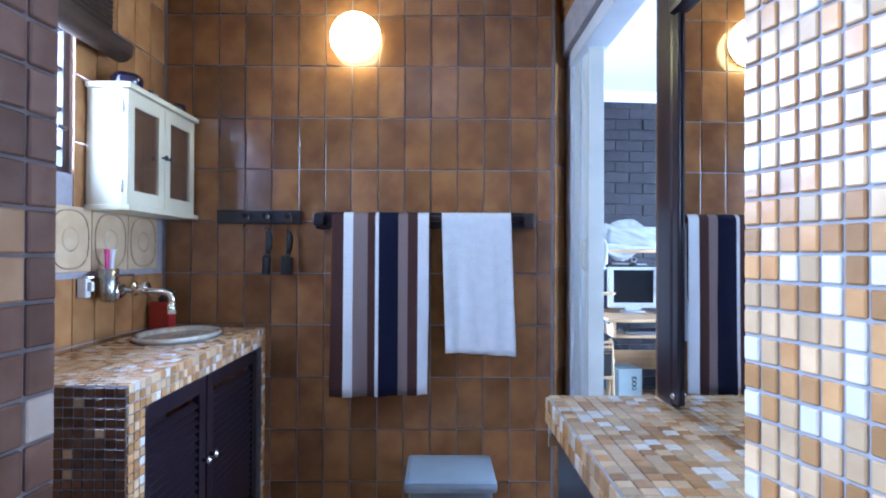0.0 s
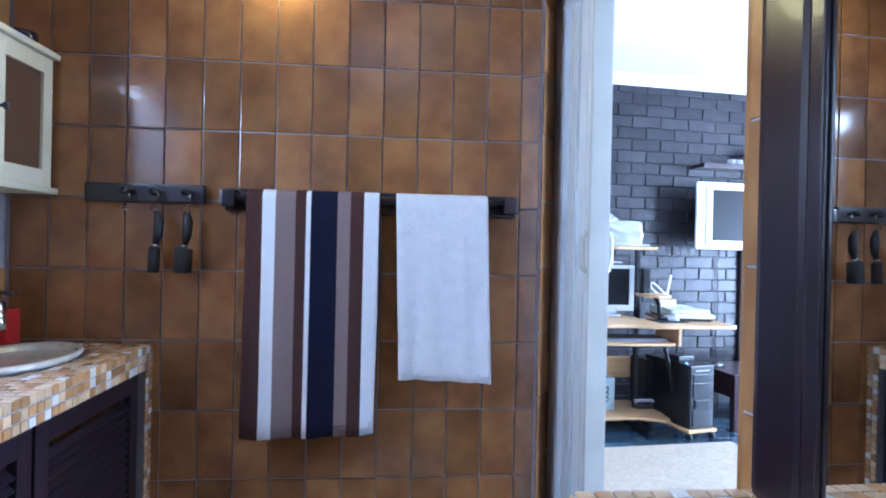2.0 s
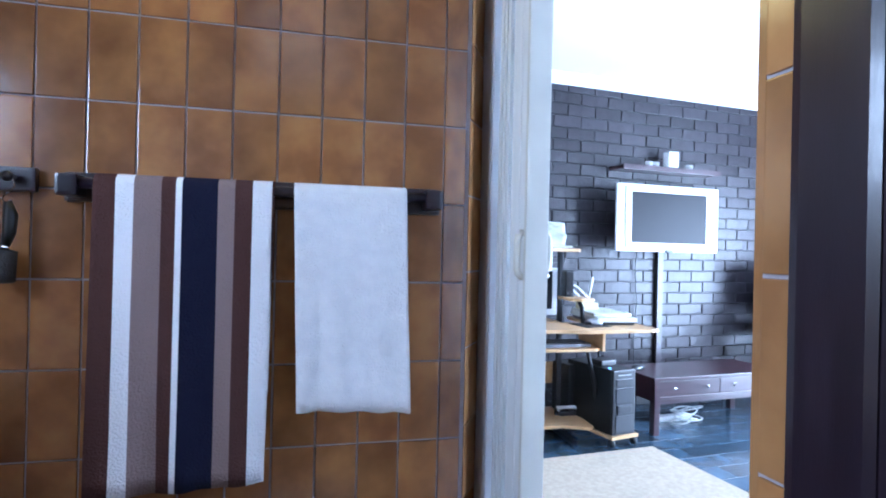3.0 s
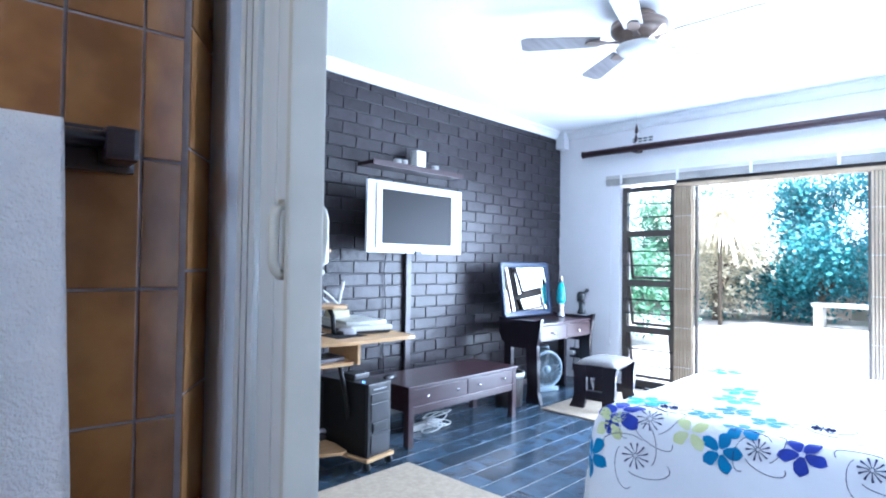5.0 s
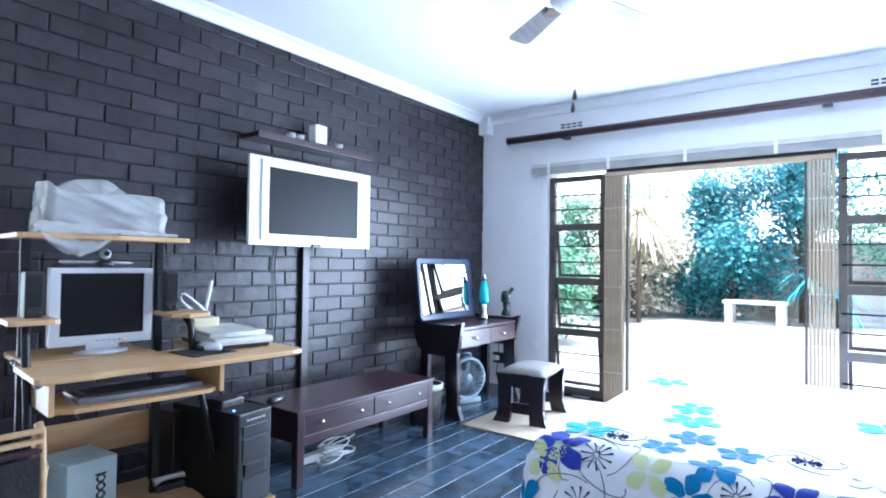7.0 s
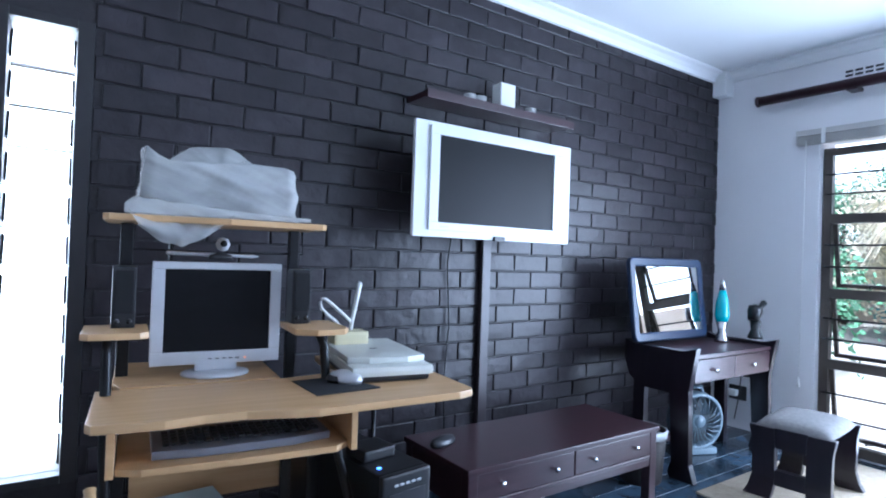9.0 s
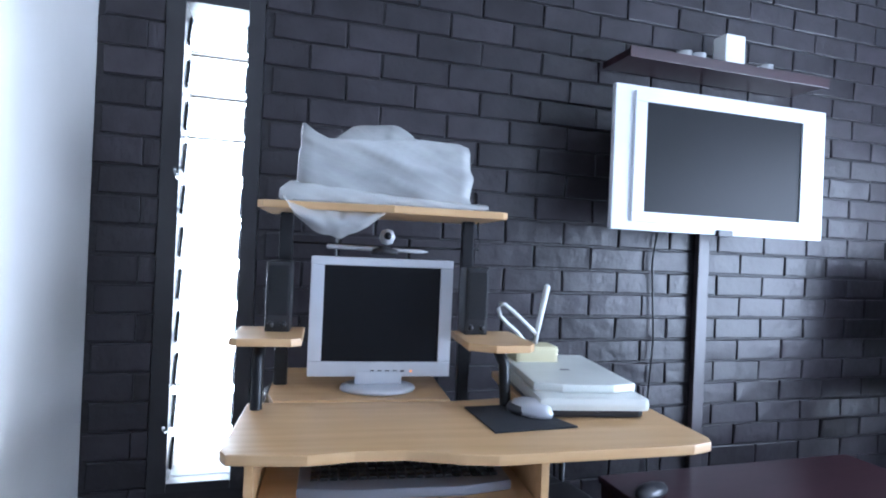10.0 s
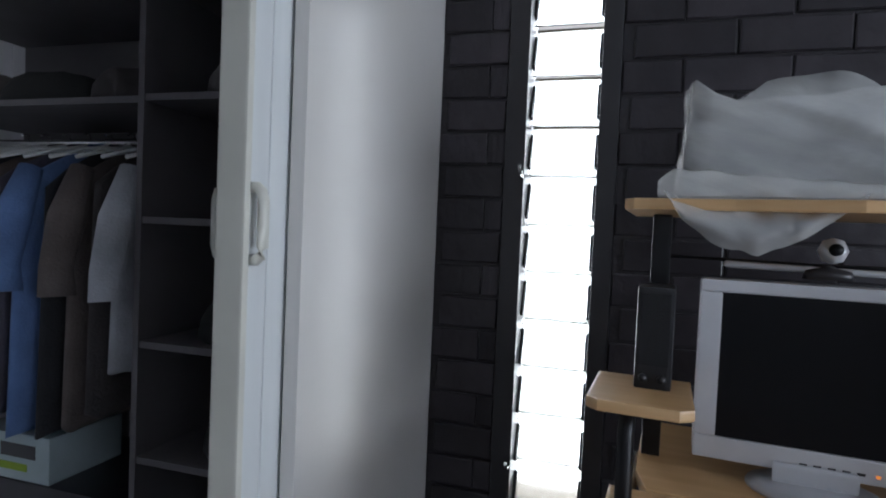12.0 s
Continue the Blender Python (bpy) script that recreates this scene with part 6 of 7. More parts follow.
solo("rug", slab(bmesh.new(), [(4.655, 4.16), (4.64, 3.50), (5.88, 3.50), (5.88, 4.16)], 0.0005, 0.012, 0.003), RUG, HOME, "cream rug under the stool", "rug", "cream rugs")
solo("rug", slab(bmesh.new(), [(1.79, 3.985), (1.79, 2.75), (3.085, 2.75), (3.067, 3.985)], 0.0005, 0.012, 0.003), RUG, HOME, "large cream rug in front of the desk", "rug", "cream rugs")

# ---- bed ----
bed = thing("bed", HOME, "double bed under a white spread printed with blue flowers", "bed")
U0, U1, V0, V1, TOP = 3.25, 4.92, 0.85, 2.85, 0.515
part("mattress", boxes((U0 + 0.03, V0 + 0.03, 0.30, U1 - 0.03, V1 - 0.03, TOP - 0.012), bevel=0.05), WHITE, bed)
part("bed_base", boxes((U0 + 0.06, V0 + 0.06, 0.0, U1 - 0.06, V1 - 0.06, 0.29), bevel=0.01), DARK_WOOD, bed)


def drape(u, v, lift=0.0):
    """Where a point of the spread lies: u along x, v along y; past the bed's edge it hangs down."""
    ex = U0 - u if u < U0 else (u - U1 if u > U1 else 0.0)
    ey = V0 - v if v < V0 else (v - V1 if v > V1 else 0.0)
    sx, sy = (-1 if u < U0 else 1), (-1 if v < V0 else 1)

    def out(e):
        return 0.045 * (1 - math.exp(-e / 0.045)) + 0.06 * e

    drop = max(ex, ey) + 0.25 * min(ex, ey)
    wave = 0.012 * min(1, drop / 0.2) * (math.sin(9 * (v if ex > ey else u) + 0.7) + 0.7 * noise.noise(Vector((u * 3, v * 3, 0.3))))
    x = min(max(u, U0), U1) + sx * (out(ex) + (wave if ex > ey else 0) + (lift if ex >= ey and ex > 0.02 else 0))
    y = min(max(v, V0), V1) + sy * (out(ey) + (wave if ey > ex else 0) + (lift if ey > ex and ey > 0.02 else 0))
    z = TOP - max(0.0, drop - 0.022 * (1 - math.exp(-drop / 0.05))) + 0.006 * noise.noise(Vector((u * 4, v * 4, 1.0))) + (lift if drop < 0.1 else 0)
    return Vector((x, y, max(z, 0.02)))


bm = bmesh.new()
nu, nv, over = 76, 84, 0.54
grid = [[bm.verts.new(drape(U0 - over + (U1 - U0 + 2 * over) * i / nu, V0 - 0.1 + (V1 - V0 + 0.1 + over) * j / nv)) for j in range(nv + 1)] for i in range(nu + 1)]
for i in range(nu):
    for j in range(nv):
        bm.faces.new((grid[i][j], grid[i + 1][j], grid[i + 1][j + 1], grid[i][j + 1])).smooth = True
SPREAD = mat("white cotton spread", (0.76, 0.77, 0.80), 0.85, second=(0.70, 0.71, 0.75), scale=3, bump=0.15, bump_scale=70, sheen=0.2)
spread = part("bedspread", bm, SPREAD, bed, "white cotton spread printed with flowers")
PRINTS = [mat("blue flower print", (0.02, 0.045, 0.36), 0.85, second=(0.015, 0.03, 0.26), scale=12), mat("teal flower print", (0.01, 0.20, 0.42), 0.85, second=(0.01, 0.15, 0.34), scale=12), mat("pale green print", (0.50, 0.56, 0.22), 0.85, second=(0.60, 0.64, 0.38), scale=12), mat("navy line print", (0.02, 0.03, 0.12), 0.85, scale=20), mat("turquoise print", (0.03, 0.42, 0.50), 0.85, second=(0.03, 0.34, 0.44), scale=12)]


def petal(bm, u, v, a, length, wide):
    rows = []
    for i in range(8):
        s = i / 7
        w = wide * math.sin(math.pi * min(1, 0.08 + s * 0.98)) ** 0.6 * (0.45 + 0.75 * s)
        row = []
        for k in (-1, -0.35, 0.35, 1):
            du, dv = s * length, k * w * 0.5 * (1 + 0.1 * math.sin(9 * s + k))
            row.append(bm.verts.new(drape(u + du * math.cos(a) - dv * math.sin(a), v + du * math.sin(a) + dv * math.cos(a), 0.003)))
        rows.append(row)
    for p, q in zip(rows, rows[1:]):
        for k in range(3):
            bm.faces.new((p[k], p[k + 1], q[k + 1], q[k])).smooth = True


def flower(u, v, size, kind, turn=0.0, n=5):
    bm = bmesh.new()
    for k in range(n):
        petal(bm, u + 0.12 * size * math.cos(turn + 2 * math.pi * k / n), v + 0.12 * size * math.sin(turn + 2 * math.pi * k / n), turn + 2 * math.pi * k / n, size * 0.85, size * 0.72)
    part("flower_print", bm, PRINTS[kind], spread)


def line_flower(u, v, size, turn=0.0):
    """An outlined flower with a tuft of stamens."""
    bm = bmesh.new()
    for k in range(4):
        a = turn + math.pi * k / 2
        pts = []
        for i in range(13):
            s = i / 12 * math.pi
            du, dv = size * (0.25 + 1.0 * math.sin(s / 2) ** 1) * math.cos((s - math.pi / 2) * 0.5), size * 0.55 * math.sin((s - math.pi / 2) * 1.0)
            pts.append(drape(u + du * math.cos(a) - dv * math.sin(a), v + du * math.sin(a) + dv * math.cos(a), 0.003))
        tube(bm, pts, 0.0014, 4)
    for k in range(11):
        a = turn + 2 * math.pi * k / 11
        tube(bm, [drape(u + r * size * math.cos(a + 0.3 * r), v + r * size * math.sin(a + 0.3 * r), 0.003) for r in (0.06, 0.2, 0.34, 0.42)], 0.003, 4, radii=[0.0015, 0.0015, 0.003, 0.004])
    part("line_flower_print", bm, PRINTS[3], spread)


for u, v, size, kind, turn in (
    (3.01, 2.83, 0.12, 0, 0.3), (2.93, 2.40, 0.085, 1, 1.0), (3.06, 2.34, 0.085, 1, 0.2), (2.99, 2.13, 0.085, 0, 0.6), (3.17, 2.52, 0.08, 1, 0.9),
    (3.22, 2.80, 0.11, 4, 0.1), (3.34, 2.46, 0.09, 1, 0.5), (3.58, 2.52, 0.12, 4, 0.8), (3.25, 2.30, 0.08, 1, 1.3), (3.78, 2.56, 0.10, 4, 0.4),
    (3.45, 3.05, 0.11, 1, 0.2), (3.15, 3.10, 0.12, 0, 0.9), (2.80, 2.95, 0.10, 1, 0.5), (3.9, 3.08, 0.11, 4, 0.3), (4.3, 2.8, 0.12, 4, 0.7), (2.75, 2.0, 0.1, 0, 0.1), (2.7, 1.6, 0.1, 1, 0.6), (3.3, 1.7, 0.1, 1, 0.2), (3.9, 1.9, 0.12, 4, 1.0)):
    flower(u + 0.22, v - 0.05, size, kind, turn)
for u, v in ((2.98, 2.52), (2.95, 2.86), (3.2, 1.95)):
    flower(u + 0.22, v - 0.05, 0.085, 2, 0.7, 4)
for u, v, size, turn in ((3.0, 2.69, 0.13, 0.3), (2.83, 2.74, 0.13, 0.9), (3.18, 2.68, 0.09, 0.2), (2.97, 2.27, 0.1, 0.5), (2.98, 1.93, 0.1, 0.8), (3.3, 2.12, 0.1, 0.1)):
    line_flower(u + 0.22, v - 0.05, size, turn)

# ---- closet behind the folding door ----
folding_door("door_2", HOME @ pose(WX - 0.050, 4.028, 0) @ Matrix.Diagonal((1, 1, 0.95, 1)), 2.09, "white plastic folding closet door, pushed open", 1, 0.038, 0.024)
INSIDE = HOME @ pose(0.415, 0.06, 0) @ Matrix.Diagonal((1, 1, 0.955, 1))
# Board colour is lowered to stand in for shade inside the closet.
CLOSET = mat("shade-darkened closet board", (0.15, 0.14, 0.145), 0.5, scale=5, second=(0.12, 0.11, 0.115))
unit = thing("closet_shelves", INSIDE, "pale closet shelving with a hanging rail, coloured as in shade", "closet")
CF, CB, CDV = 4.45, 4.87, 0.52
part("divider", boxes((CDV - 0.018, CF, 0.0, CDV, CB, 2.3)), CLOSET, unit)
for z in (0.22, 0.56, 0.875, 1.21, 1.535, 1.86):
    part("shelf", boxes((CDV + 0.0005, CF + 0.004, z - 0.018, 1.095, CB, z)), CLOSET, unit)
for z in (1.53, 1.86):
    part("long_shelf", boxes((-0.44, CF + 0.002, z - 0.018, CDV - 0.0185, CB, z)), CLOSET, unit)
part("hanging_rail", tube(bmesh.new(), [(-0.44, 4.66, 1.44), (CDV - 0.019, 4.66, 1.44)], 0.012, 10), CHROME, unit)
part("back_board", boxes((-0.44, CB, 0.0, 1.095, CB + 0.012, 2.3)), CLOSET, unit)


def garment(x, wide, long, colour, label, seed, sleeve=True):
    """A shirt or coat on a hanger, seen edge on: sloping shoulders, soft folds, a sleeve."""
    g = thing("hanging_garment", INSIDE @ pose(x, 4.66, 1.40, 0, 0, 4 * math.sin(seed * 7)), label, "garment", "clothes on the rail")
    cloth = mat("cloth of garment", colour, 0.9, scale=9, second=tuple(c * 0.7 for c in colour), bump=0.3, bump_scale=120)
    bm = bmesh.new()
    rows = []
    for j in range(15):
        t = j / 14
        half_y = 0.05 + (0.205 - 0.05) * min(1, t / 0.12) + 0.02 * t
        half_x = wide * (0.35 + 0.65 * min(1, t / 0.2))
        ring = []
        for i in range(28):
            a = 2 * math.pi * i / 28
            w = 1 + 0.18 * t * math.sin(5 * a + seed * 3) + 0.1 * noise.noise(Vector((a, t * 3, seed)))
            ring.append(bm.verts.new((half_x * math.cos(a) * w, half_y * math.sin(a) * (1 + 0.04 * math.sin(3 * a + seed)), -long * t + 0.01 * math.sin(4 * a + seed) * t)))
        rows.append(ring)
    for p, q in zip(rows, rows[1:]):
        for i in range(28):
            bm.faces.new((p[i], p[(i + 1) % 28], q[(i + 1) % 28], q[i])).smooth = True
    bm.faces.new(rows[0][::-1])
    bm.faces.new(rows[-1])
    part("cloth", bm, cloth, g)
    if sleeve:
        part("sleeve", tube(bmesh.new(), [(0, -0.17, -0.06), (0.01, -0.225, -0.2), (-0.01, -0.235, -0.34), (0.0, -0.24, -0.42)], 0.05, 12, radii=[0.03, 0.045, 0.04, 0.045]), cloth, g)
    part("hanger", tube(bmesh.new(), [(0, -0.19, -0.03), (0, -0.1, 0.0), (0, 0, 0.03), (0, 0.1, 0.0), (0, 0.19, -0.03)], 0.006, 8), PLASTIC_WHITE, g)
    part("hook", tube(bmesh.new(), [(0, 0, 0.03), (0, 0.0, 0.045), (0, 0.014, 0.055), (0, 0.012, 0.066), (0, 0, 0.07), (0, -0.012, 0.062)], 0.003, 6), CHROME, g)


for k, (c, ln, lb) in enumerate((((0.55, 0.56, 0.60), 0.62, "white printed shirt on a hanger in the closet"), ((0.07, 0.06, 0.06), 0.75, "dark shirt on a hanger in the closet"), ((0.16, 0.13, 0.12), 0.8, "brown jacket on a hanger in the closet"), ((0.03, 0.03, 0.035), 0.83, "black coat on a hanger in the closet"), ((0.16, 0.26, 0.52), 0.84, "blue shirt on a hanger in the closet"), ((0.10, 0.09, 0.12), 0.8, "dark checked shirt on a hanger in the closet"), ((0.13, 0.10, 0.09), 0.8, "dark brown shirt on a hanger in the closet"), ((0.05, 0.05, 0.07), 0.8, "navy shirt on a hanger in the closet"))):
    garment(0.44 - k * 0.085, 0.036, ln, c, lb, k + 1.0, sleeve=k in (0, 2, 4))
part("printed_emblem", lathe(bmesh.new(), [(0.03, 0), (0.028, 0.002), (0.0001, 0.003)], sides=14), mat("yellow print", (0.5, 0.33, 0.05), 0.8), bpy.data.objects["hanging_garment"]).matrix_basis = Matrix.Translation((0.03, -0.19, -0.2)) @ Matrix.Rotation(radians(75), 4, "X")
for x, z, w, c, lb in ((0.05, 1.5305, 0.18, (0.03, 0.03, 0.03), "folded black clothes on the closet shelf"), (-0.2, 1.5305, 0.16, (0.10, 0.09, 0.08), "folded grey clothes on the closet shelf"), (0.35, 1.5305, 0.12, (0.08, 0.07, 0.07), "crumpled dark bag on the closet shelf"), (0.72, 1.5355, 0.10, (0.12, 0.11, 0.11), "folded dark clothes on the closet shelf"), (0.72, 0.8755, 0.11, (0.02, 0.02, 0.02), "dark shoes on the closet shelf"), (0.75, 0.5605, 0.12, (0.015, 0.015, 0.016), "dark bag on the closet shelf"), (0.1, 1.8605, 0.2, (0.15, 0.13, 0.12), "folded clothes on the top closet shelf"), (0.78, 1.2105, 0.05, (0.25, 0.03, 0.03), "small red box on the closet shelf")):
    hb = lathe(bmesh.new(), [(0.92, 0), (1.0, 0.15), (0.97, 0.5), (0.8, 0.85), (0.45, 1.0), (0.0001, 1.02)], sides=28)
    for v in hb.verts:
        v.co.x, v.co.y = v.co.x * w, v.co.y * 0.15
        v.co.z = v.co.z * 0.11 + (0.012 * noise.noise(Vector((v.co.x * 20, v.co.y * 20, z))) if v.co.z > 0.1 else 0)
    solo("folded_clothes", hb, mat("folded cloth", c, 0.9, scale=14, bump=0.4, bump_scale=60), INSIDE @ pose(x, 4.63, z), lb, "clothes")
carton_c = thing("shoe_carton", INSIDE, "pale blue printed carton on the chest in the closet", "box")
part("box", boxes((-0.08, 4.475, 0.411, 0.20, 4.72, 0.55), bevel=0.003), PALE_BLUE, carton_c)
part("printed_band", boxes((-0.07, 4.473, 0.44, 0.12, 4.4745, 0.462)), mat("lime print", (0.35, 0.5, 0.03), 0.6), carton_c, "lime green printed band")
part("printed_band", boxes((0.02, 4.473, 0.48, 0.15, 4.4745, 0.52)), MOUSE_DARK, carton_c, "dark printed band")
solo("storage_chest", boxes((-0.40, 4.47, 0.001, 0.49, 4.85, 0.410), bevel=0.006), BLACK_WOOD, INSIDE, "dark storage chest under the hanging clothes", "chest")

# ---- garden ----
GARDEN = pose(0.1, -0.05, 0)
PAVE = mat("pale sunlit paving", (0.62, 0.60, 0.56), 0.8, second=(0.52, 0.50, 0.46), scale=1.5, bump=0.3, bump_scale=12)
structure("ground", slab(bmesh.new(), [(-400, -400), (400, -400), (400, 400), (-400, 400)], -0.4, -0.12), PAVE, GARDEN, "pale paved garden ground", "ground")
GARDEN_WALL = mat("sandy garden wall", (0.60, 0.53, 0.45), 0.85, second=(0.52, 0.44, 0.36), scale=2, bump=0.3, bump_scale=25)
solo("garden_wall", boxes((17.5, -25, -0.12, 17.7, 40, 1.75)), GARDEN_WALL, GARDEN, "sandy plastered garden wall behind the trees", "wall", kind="structure")
# Invented white wall, added so the louvre panes look bright from inside.
solo("added_white_wall", boxes((-6, 7.4, -0.12, 4.5, 7.6, 2.6)), mat("white window backing", (0.78, 0.78, 0.75), 0.8, scale=2, bump=0.2), GARDEN, "white wall added outside to brighten the narrow window", "wall", kind="structure")
# Glowing board added far off, because the sky alone renders too dim.
SKY_GLOW = bpy.data.materials.new("glowing white sky board")
SKY_GLOW.use_nodes = True
hz = SKY_GLOW.node_tree.nodes["Principled BSDF"]
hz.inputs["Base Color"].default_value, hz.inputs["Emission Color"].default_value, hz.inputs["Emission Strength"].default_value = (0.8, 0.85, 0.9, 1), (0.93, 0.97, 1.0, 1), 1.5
solo("backdrop", boxes((70, -90, -0.12, 70.5, 110, 45)), SKY_GLOW, GARDEN, "glowing board standing in for blown-out white sky beyond the garden wall", "backdrop", kind="structure")
LEAVES = [mat("blue green leaf", (0.12, 0.38, 0.40), 0.4, second=(0.06, 0.27, 0.31), scale=3, island=0.5), mat("green leaf", (0.16, 0.36, 0.20), 0.5, second=(0.10, 0.26, 0.14), scale=3, island=0.5), mat("dry yellow leaf", (0.80, 0.76, 0.62), 0.6, second=(0.66, 0.60, 0.44), scale=3, island=0.3)]
BARK = mat("grey bark", (0.16, 0.13, 0.10), 0.9, second=(0.10, 0.08, 0.06), scale=14, bump=0.8, bump_scale=30)


def tree(x, y, height, spread_r, seed, leaf, label, n=2600, low=0.15):
    """Tapered trunk, forked limbs and a crown of many small leaves in uneven clumps."""
    rg = random.Random(seed)
    t = thing("tree", GARDEN @ pose(x, y, -0.12), label, "tree", "garden trees")
    part("trunk", tube(bmesh.new(), [(0, 0, 0), (0.05, 0.03, height * 0.2), (-0.04, 0.06, height * 0.45), (0.05, 0, height * 0.7)], 0.1, 10, radii=[0.13, 0.1, 0.07, 0.03]), BARK, t)
    clumps = []
    for k in range(9):
        a = rg.uniform(0, 6.28)
        z = height * rg.uniform(low, 0.85)
        r = spread_r * rg.uniform(0.35, 1.0) * (1.0 - 0.5 * max(0, z / height - 0.5))
        end = Vector((r * math.cos(a), r * math.sin(a), z + 0.35))
        base = Vector((0, 0, max(0.1, z * 0.45)))
        part("limb", tube(bmesh.new(), [base, base.lerp(end, 0.5) + Vector((0, 0, 0.1)), end], 0.03, 7, radii=[0.05, 0.032, 0.012]), BARK, t)
        clumps += [end + Vector((rg.gauss(0, 0.3), rg.gauss(0, 0.3), rg.gauss(0, 0.25))) for _ in range(4)]
    bm = bmesh.new()
    for _ in range(int(4.5 * n)):
        c = rg.choice(clumps) + Vector((rg.gauss(0, 0.26), rg.gauss(0, 0.26), rg.gauss(0, 0.24)))
        d = Vector((rg.gauss(0, 1), rg.gauss(0, 1), rg.gauss(-0.2, 0.8))).normalized()
        s = d.orthogonal().normalized()
        ln, w = rg.uniform(0.07, 0.15), rg.uniform(0.022, 0.042)
        bm.faces.new([bm.verts.new(c), bm.verts.new(c + d * ln * 0.5 + s * w), bm.verts.new(c + d * ln), bm.verts.new(c + d * ln * 0.5 - s * w)])
    tagged(part("crown", bm, LEAVES[leaf], t), kind="stuff")
    return t


def spiky(x, y, height, seed, leaf, label, n=46, length=0.75):
    """A tuft-headed plant: a bare stem and long drooping blades."""
    rg = random.Random(seed)
    t = thing("yucca", GARDEN @ pose(x, y, -0.12), label, "plant", "spiky garden plants")
    part("stem", tube(bmesh.new(), [(0, 0, 0), (0.03, 0.02, height * 0.5), (0, 0, height)], 0.045, 8), BARK, t)
    for _ in range(n):
        a, up = rg.uniform(0, 6.28), rg.uniform(-0.2, 1.1)
        d = Vector((math.cos(a), math.sin(a), 0))
        s = Vector((-math.sin(a), math.cos(a), 0))
        pts = [Vector((0, 0, height)) + d * length * q + Vector((0, 0, length * (up * q - 0.95 * q * q))) for q in (0.02, 0.3, 0.65, 1.0)]
        bm = bmesh.new()
        rows = [[bm.verts.new(p - s * w), bm.verts.new(p + s * w)] for p, w in zip(pts, (0.015, 0.028, 0.022, 0.003))]
        for a_, b_ in zip(rows, rows[1:]):
            bm.faces.new((a_[0], a_[1], b_[1], b_[0]))
        part("blade", bm, LEAVES[leaf], t)


tree(16.0, 5.35, 3.5, 0.75, 1, 0, "blue-green leafy tree by the garden wall", 2800)
tree(16.3, 3.85, 3.9, 0.7, 2, 0, "tall blue-green tree by the garden wall", 1800, 0.5)
tree(16.4, 6.35, 1.9, 0.85, 3, 0, "broad low shrub by the garden wall", 2600, 0.05)
tree(16.5, 9.0, 3.4, 1.3, 4, 1, "green leafy tree by the garden wall", 2600)
tree(16.5, 1.4, 3.2, 1.3, 5, 1, "green leafy tree by the garden wall", 2600)
tree(10.0, 8.6, 3.4, 1.1, 6, 1, "green tree close to the house", 2600)
tree(8.6, 7.2, 2.7, 0.9, 16, 1, "leafy shrub beside the house", 2400, 0.05)
tree(12.5, 11.0, 3.6, 1.4, 7, 1, "green tree at the side of the garden", 2600)
spiky(15.4, 3.65, 0.95, 8, 0, "blue-green spiky plant on a bare stem")
spiky(15.6, 3.2, 0.6, 9, 0, "blue-green spiky plant on a bare stem")
spiky(13.5, 6.62, 2.35, 10, 2, "dry yellowish palm with drooping blades", 150, 1.0)
tree(14.6, 7.1, 2.6, 0.6, 21, 2, "pale sunlit shrub behind the palm", 2200, 0.05)
gb = thing("garden_bench", GARDEN @ pose(15.0, 4.62, -0.12), "low white garden bench before the trees", "bench")
part("seat", boxes((-0.2, -0.62, 0.44, 0.2, 0.62, 0.52), bevel=0.01), PLASTIC_WHITE, gb)
for y in (-0.5, 0.5):
    part("leg", boxes((-0.18, y - 0.08, 0, 0.18, y + 0.08, 0.44), bevel=0.01), PLASTIC_WHITE, gb)

# ---- floor tiles ----
FW, FD = 0.31, 0.152
ft = mesh_of("floor_tile", boxes((-FW / 2 + 0.0004, -FD / 2 + 0.0035, -0.012, FW / 2 - 0.0004, FD / 2 - 0.0035, 0.0), bevel=0.0012), SLATE)
rest = bmesh.new()
rg = random.Random(11)
for j in range(41):
    y = NY - (j + 0.5) * FD
    if y < SY + 0.08:
        break
    for i in range(16):
        x = 1.36 + (i + 0.5 + 0.5 * (j % 2)) * FW
        if x + FW / 2 > EX + 0.28:
            continue
        if x > 2.6 and y > 2.6:
            piece("floor_tile", ft, floor, x, y, rg.uniform(-0.0008, 0.0003))
        else:
            box(rest, x - FW / 2 + 0.0004, y - FD / 2 + 0.0035, -0.012, x + FW / 2 - 0.0004, y + FD / 2 - 0.0035, 0.0)
tagged(part("floor_tiles_beyond", rest, SLATE_FAR, floor), kind="stuff")

# ---- bricks of the painted wall ----
KW, KH, KJ = 0.24, 0.0895, 0.007


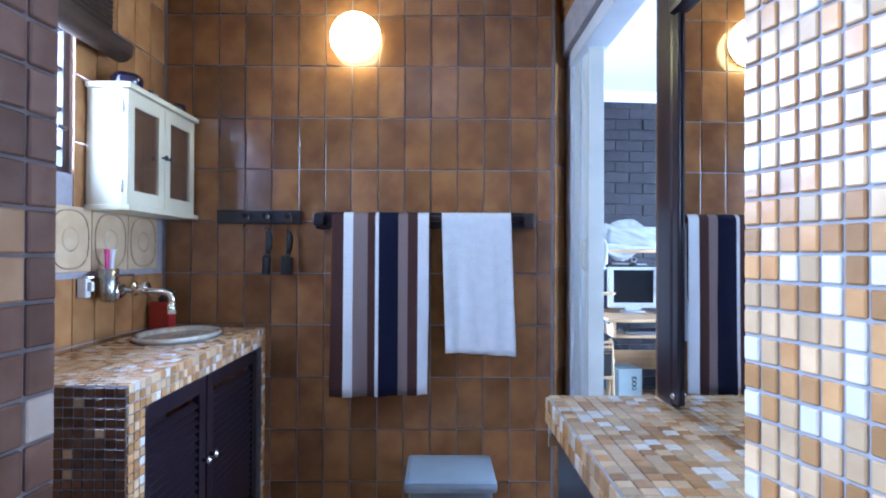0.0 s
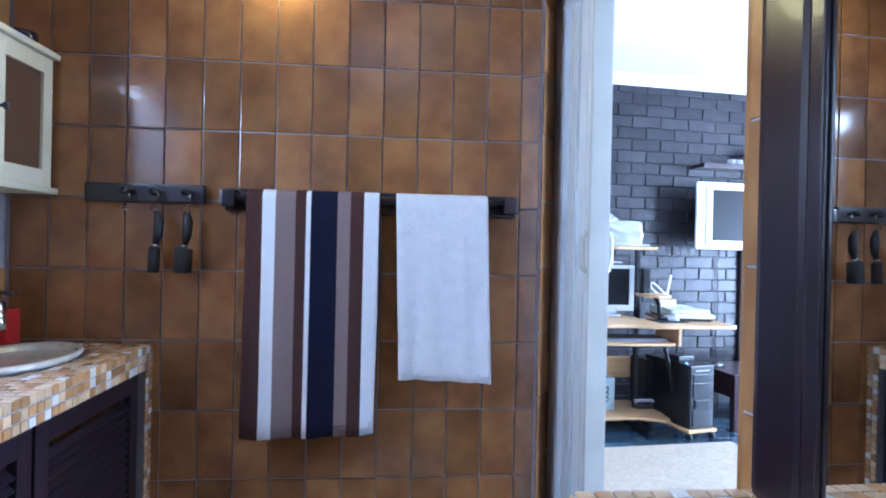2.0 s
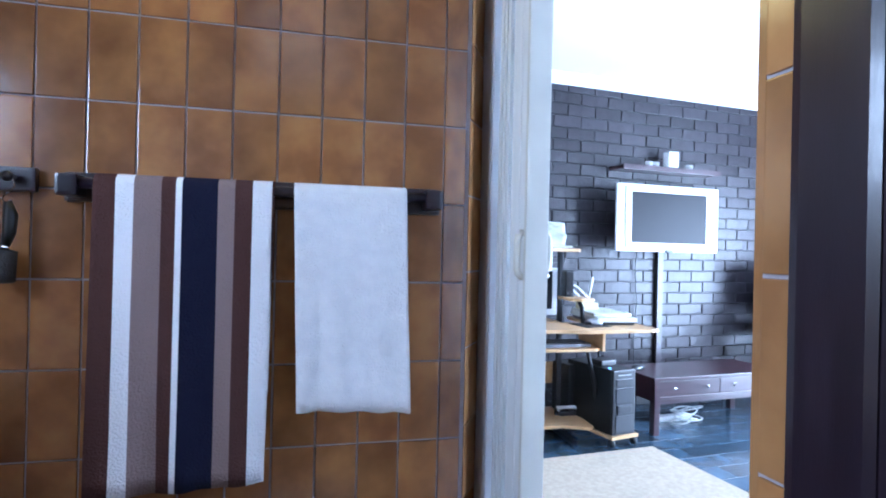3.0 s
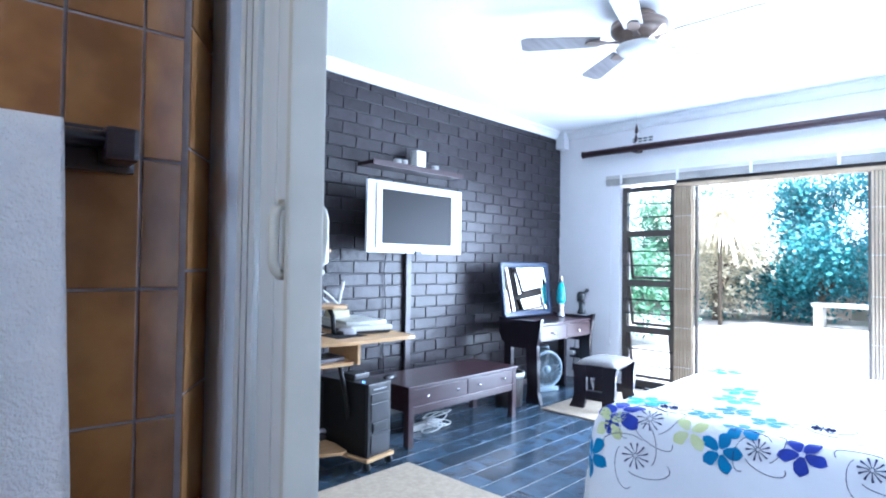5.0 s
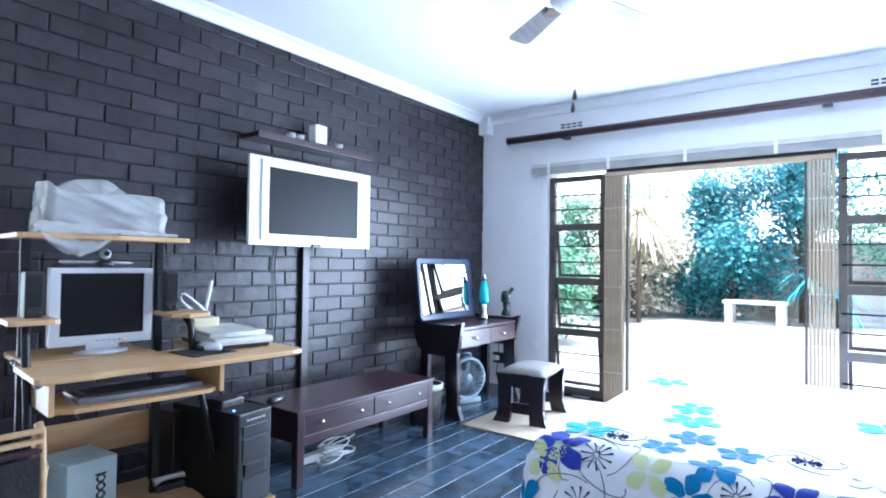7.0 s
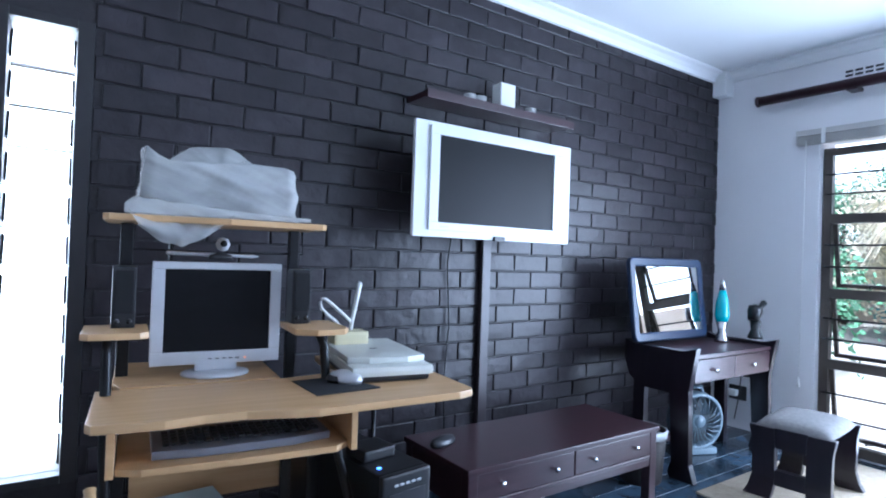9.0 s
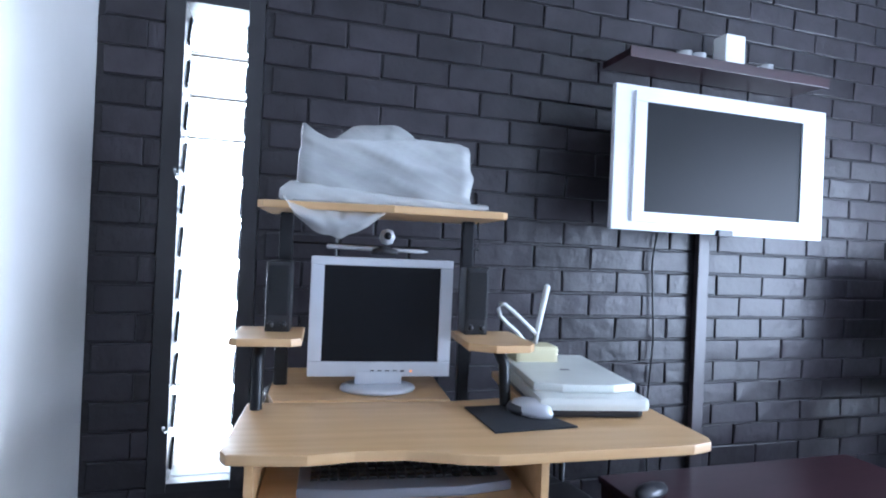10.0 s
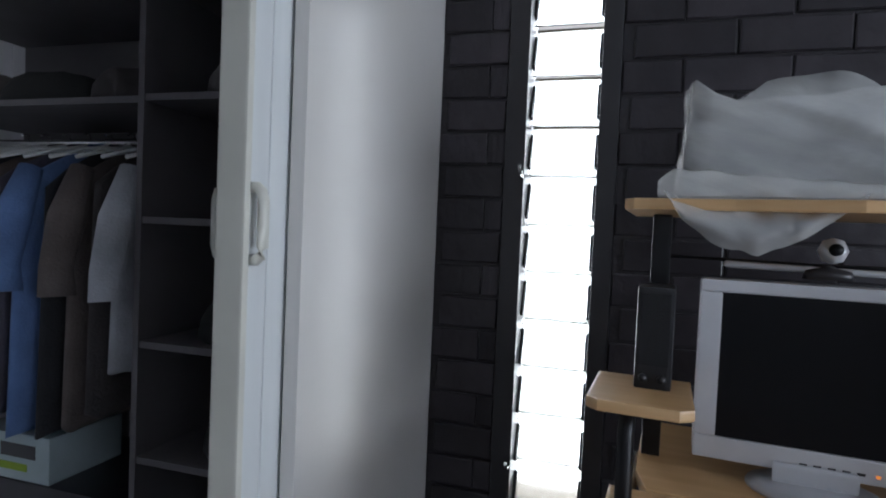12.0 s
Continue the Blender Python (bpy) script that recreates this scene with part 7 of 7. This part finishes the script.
def brick_mesh(k):
    """A rough-faced brick: a slightly bulging, dented face with worn edges."""
    hx, hz = KW / 2 - KJ / 2, KH / 2 - KJ / 2
    xs, zs = (-1, -0.965, -0.1, 0.965, 1), (-1, -0.91, 0.91, 1)
    bm = bmesh.new()

    def wob(x, z, s):
        return noise.noise(Vector((x * 17 + 5.3 * k, z * 31, s)))

    front = []
    for i, u in enumerate(xs):
        col = []
        for j, v in enumerate(zs):
            rim = i in (0, 4) or j in (0, 3)
            x, z = u * hx, v * hz
            col.append(bm.verts.new((x + 0.0035 * wob(x, z, 1), (-0.006 if rim else -0.0085) + (0.0012 if rim else 0.003) * wob(x, z, 2), z + 0.003 * wob(x, z, 3))))
        front.append(col)
    for i in range(4):
        for j in range(3):
            bm.faces.new((front[i][j], front[i + 1][j], front[i + 1][j + 1], front[i][j + 1]))
    ring = [front[i][0] for i in range(5)] + [front[4][j] for j in (1, 2, 3)] + [front[i][3] for i in (3, 2, 1, 0)] + [front[0][j] for j in (2, 1)]
    back = [bm.verts.new((v.co.x, 0.003, v.co.z)) for v in ring]
    for i in range(len(ring)):
        j = (i + 1) % len(ring)
        bm.faces.new((ring[j], ring[i], back[i], back[j]))
    return mesh_of("brick", bm, BRICK)


bricks = [brick_mesh(k) for k in range(9)]
far_verts, far_faces = [], []
for r in range(33):
    z = (r + 0.5) * KH - 0.009
    if z + KH / 2 > CH:
        break
    for c in range(-1, 21):
        x0 = WX + 0.017 + (c + 0.5 * (r % 2)) * KW
        spans = [(max(x0, WX + 0.002), min(x0 + KW, EX - 0.002))]
        if LZ0 - KH / 2 < z < LZ1 + KH / 2:
            spans = [(a, min(b, LW0)) for a, b in spans if a < LW0] + [(max(a, LW1), b) for a, b in spans if b > LW1]
        for a, b in spans:
            if b - a < 0.025:
                continue
            whole = b - a > KW - 0.001
            x = (a + b) / 2
            m = Matrix.Rotation(radians(rg.uniform(-1.6, 1.6)), 4, "X") @ Matrix.Rotation(radians(rg.uniform(-0.8, 0.8)), 4, "Z") @ Matrix.Diagonal(((b - a) / KW, 1, 1, 1))
            y, data = NY + 0.0112 + rg.uniform(-0.0015, 0.002), rg.choice(bricks)
            if z > 0.75 and x < 4.15:
                piece("brick", data, wall_north, x, y, z, m)
            else:
                m = Matrix.Translation((x, y, z)) @ m
                n0 = len(far_verts)
                far_verts += [tuple(m @ v.co) for v in data.vertices]
                far_faces += [tuple(n0 + q for q in f.vertices) for f in data.polygons]
far = bpy.data.meshes.new("bricks_beyond")
far.from_pydata(far_verts, [], far_faces)
far.materials.append(BRICK_FAR)
for f in far.polygons:
    f.use_smooth = False
far_ob = new("bricks_beyond", far)
far_ob.parent = wall_north
tagged(far_ob, kind="stuff")
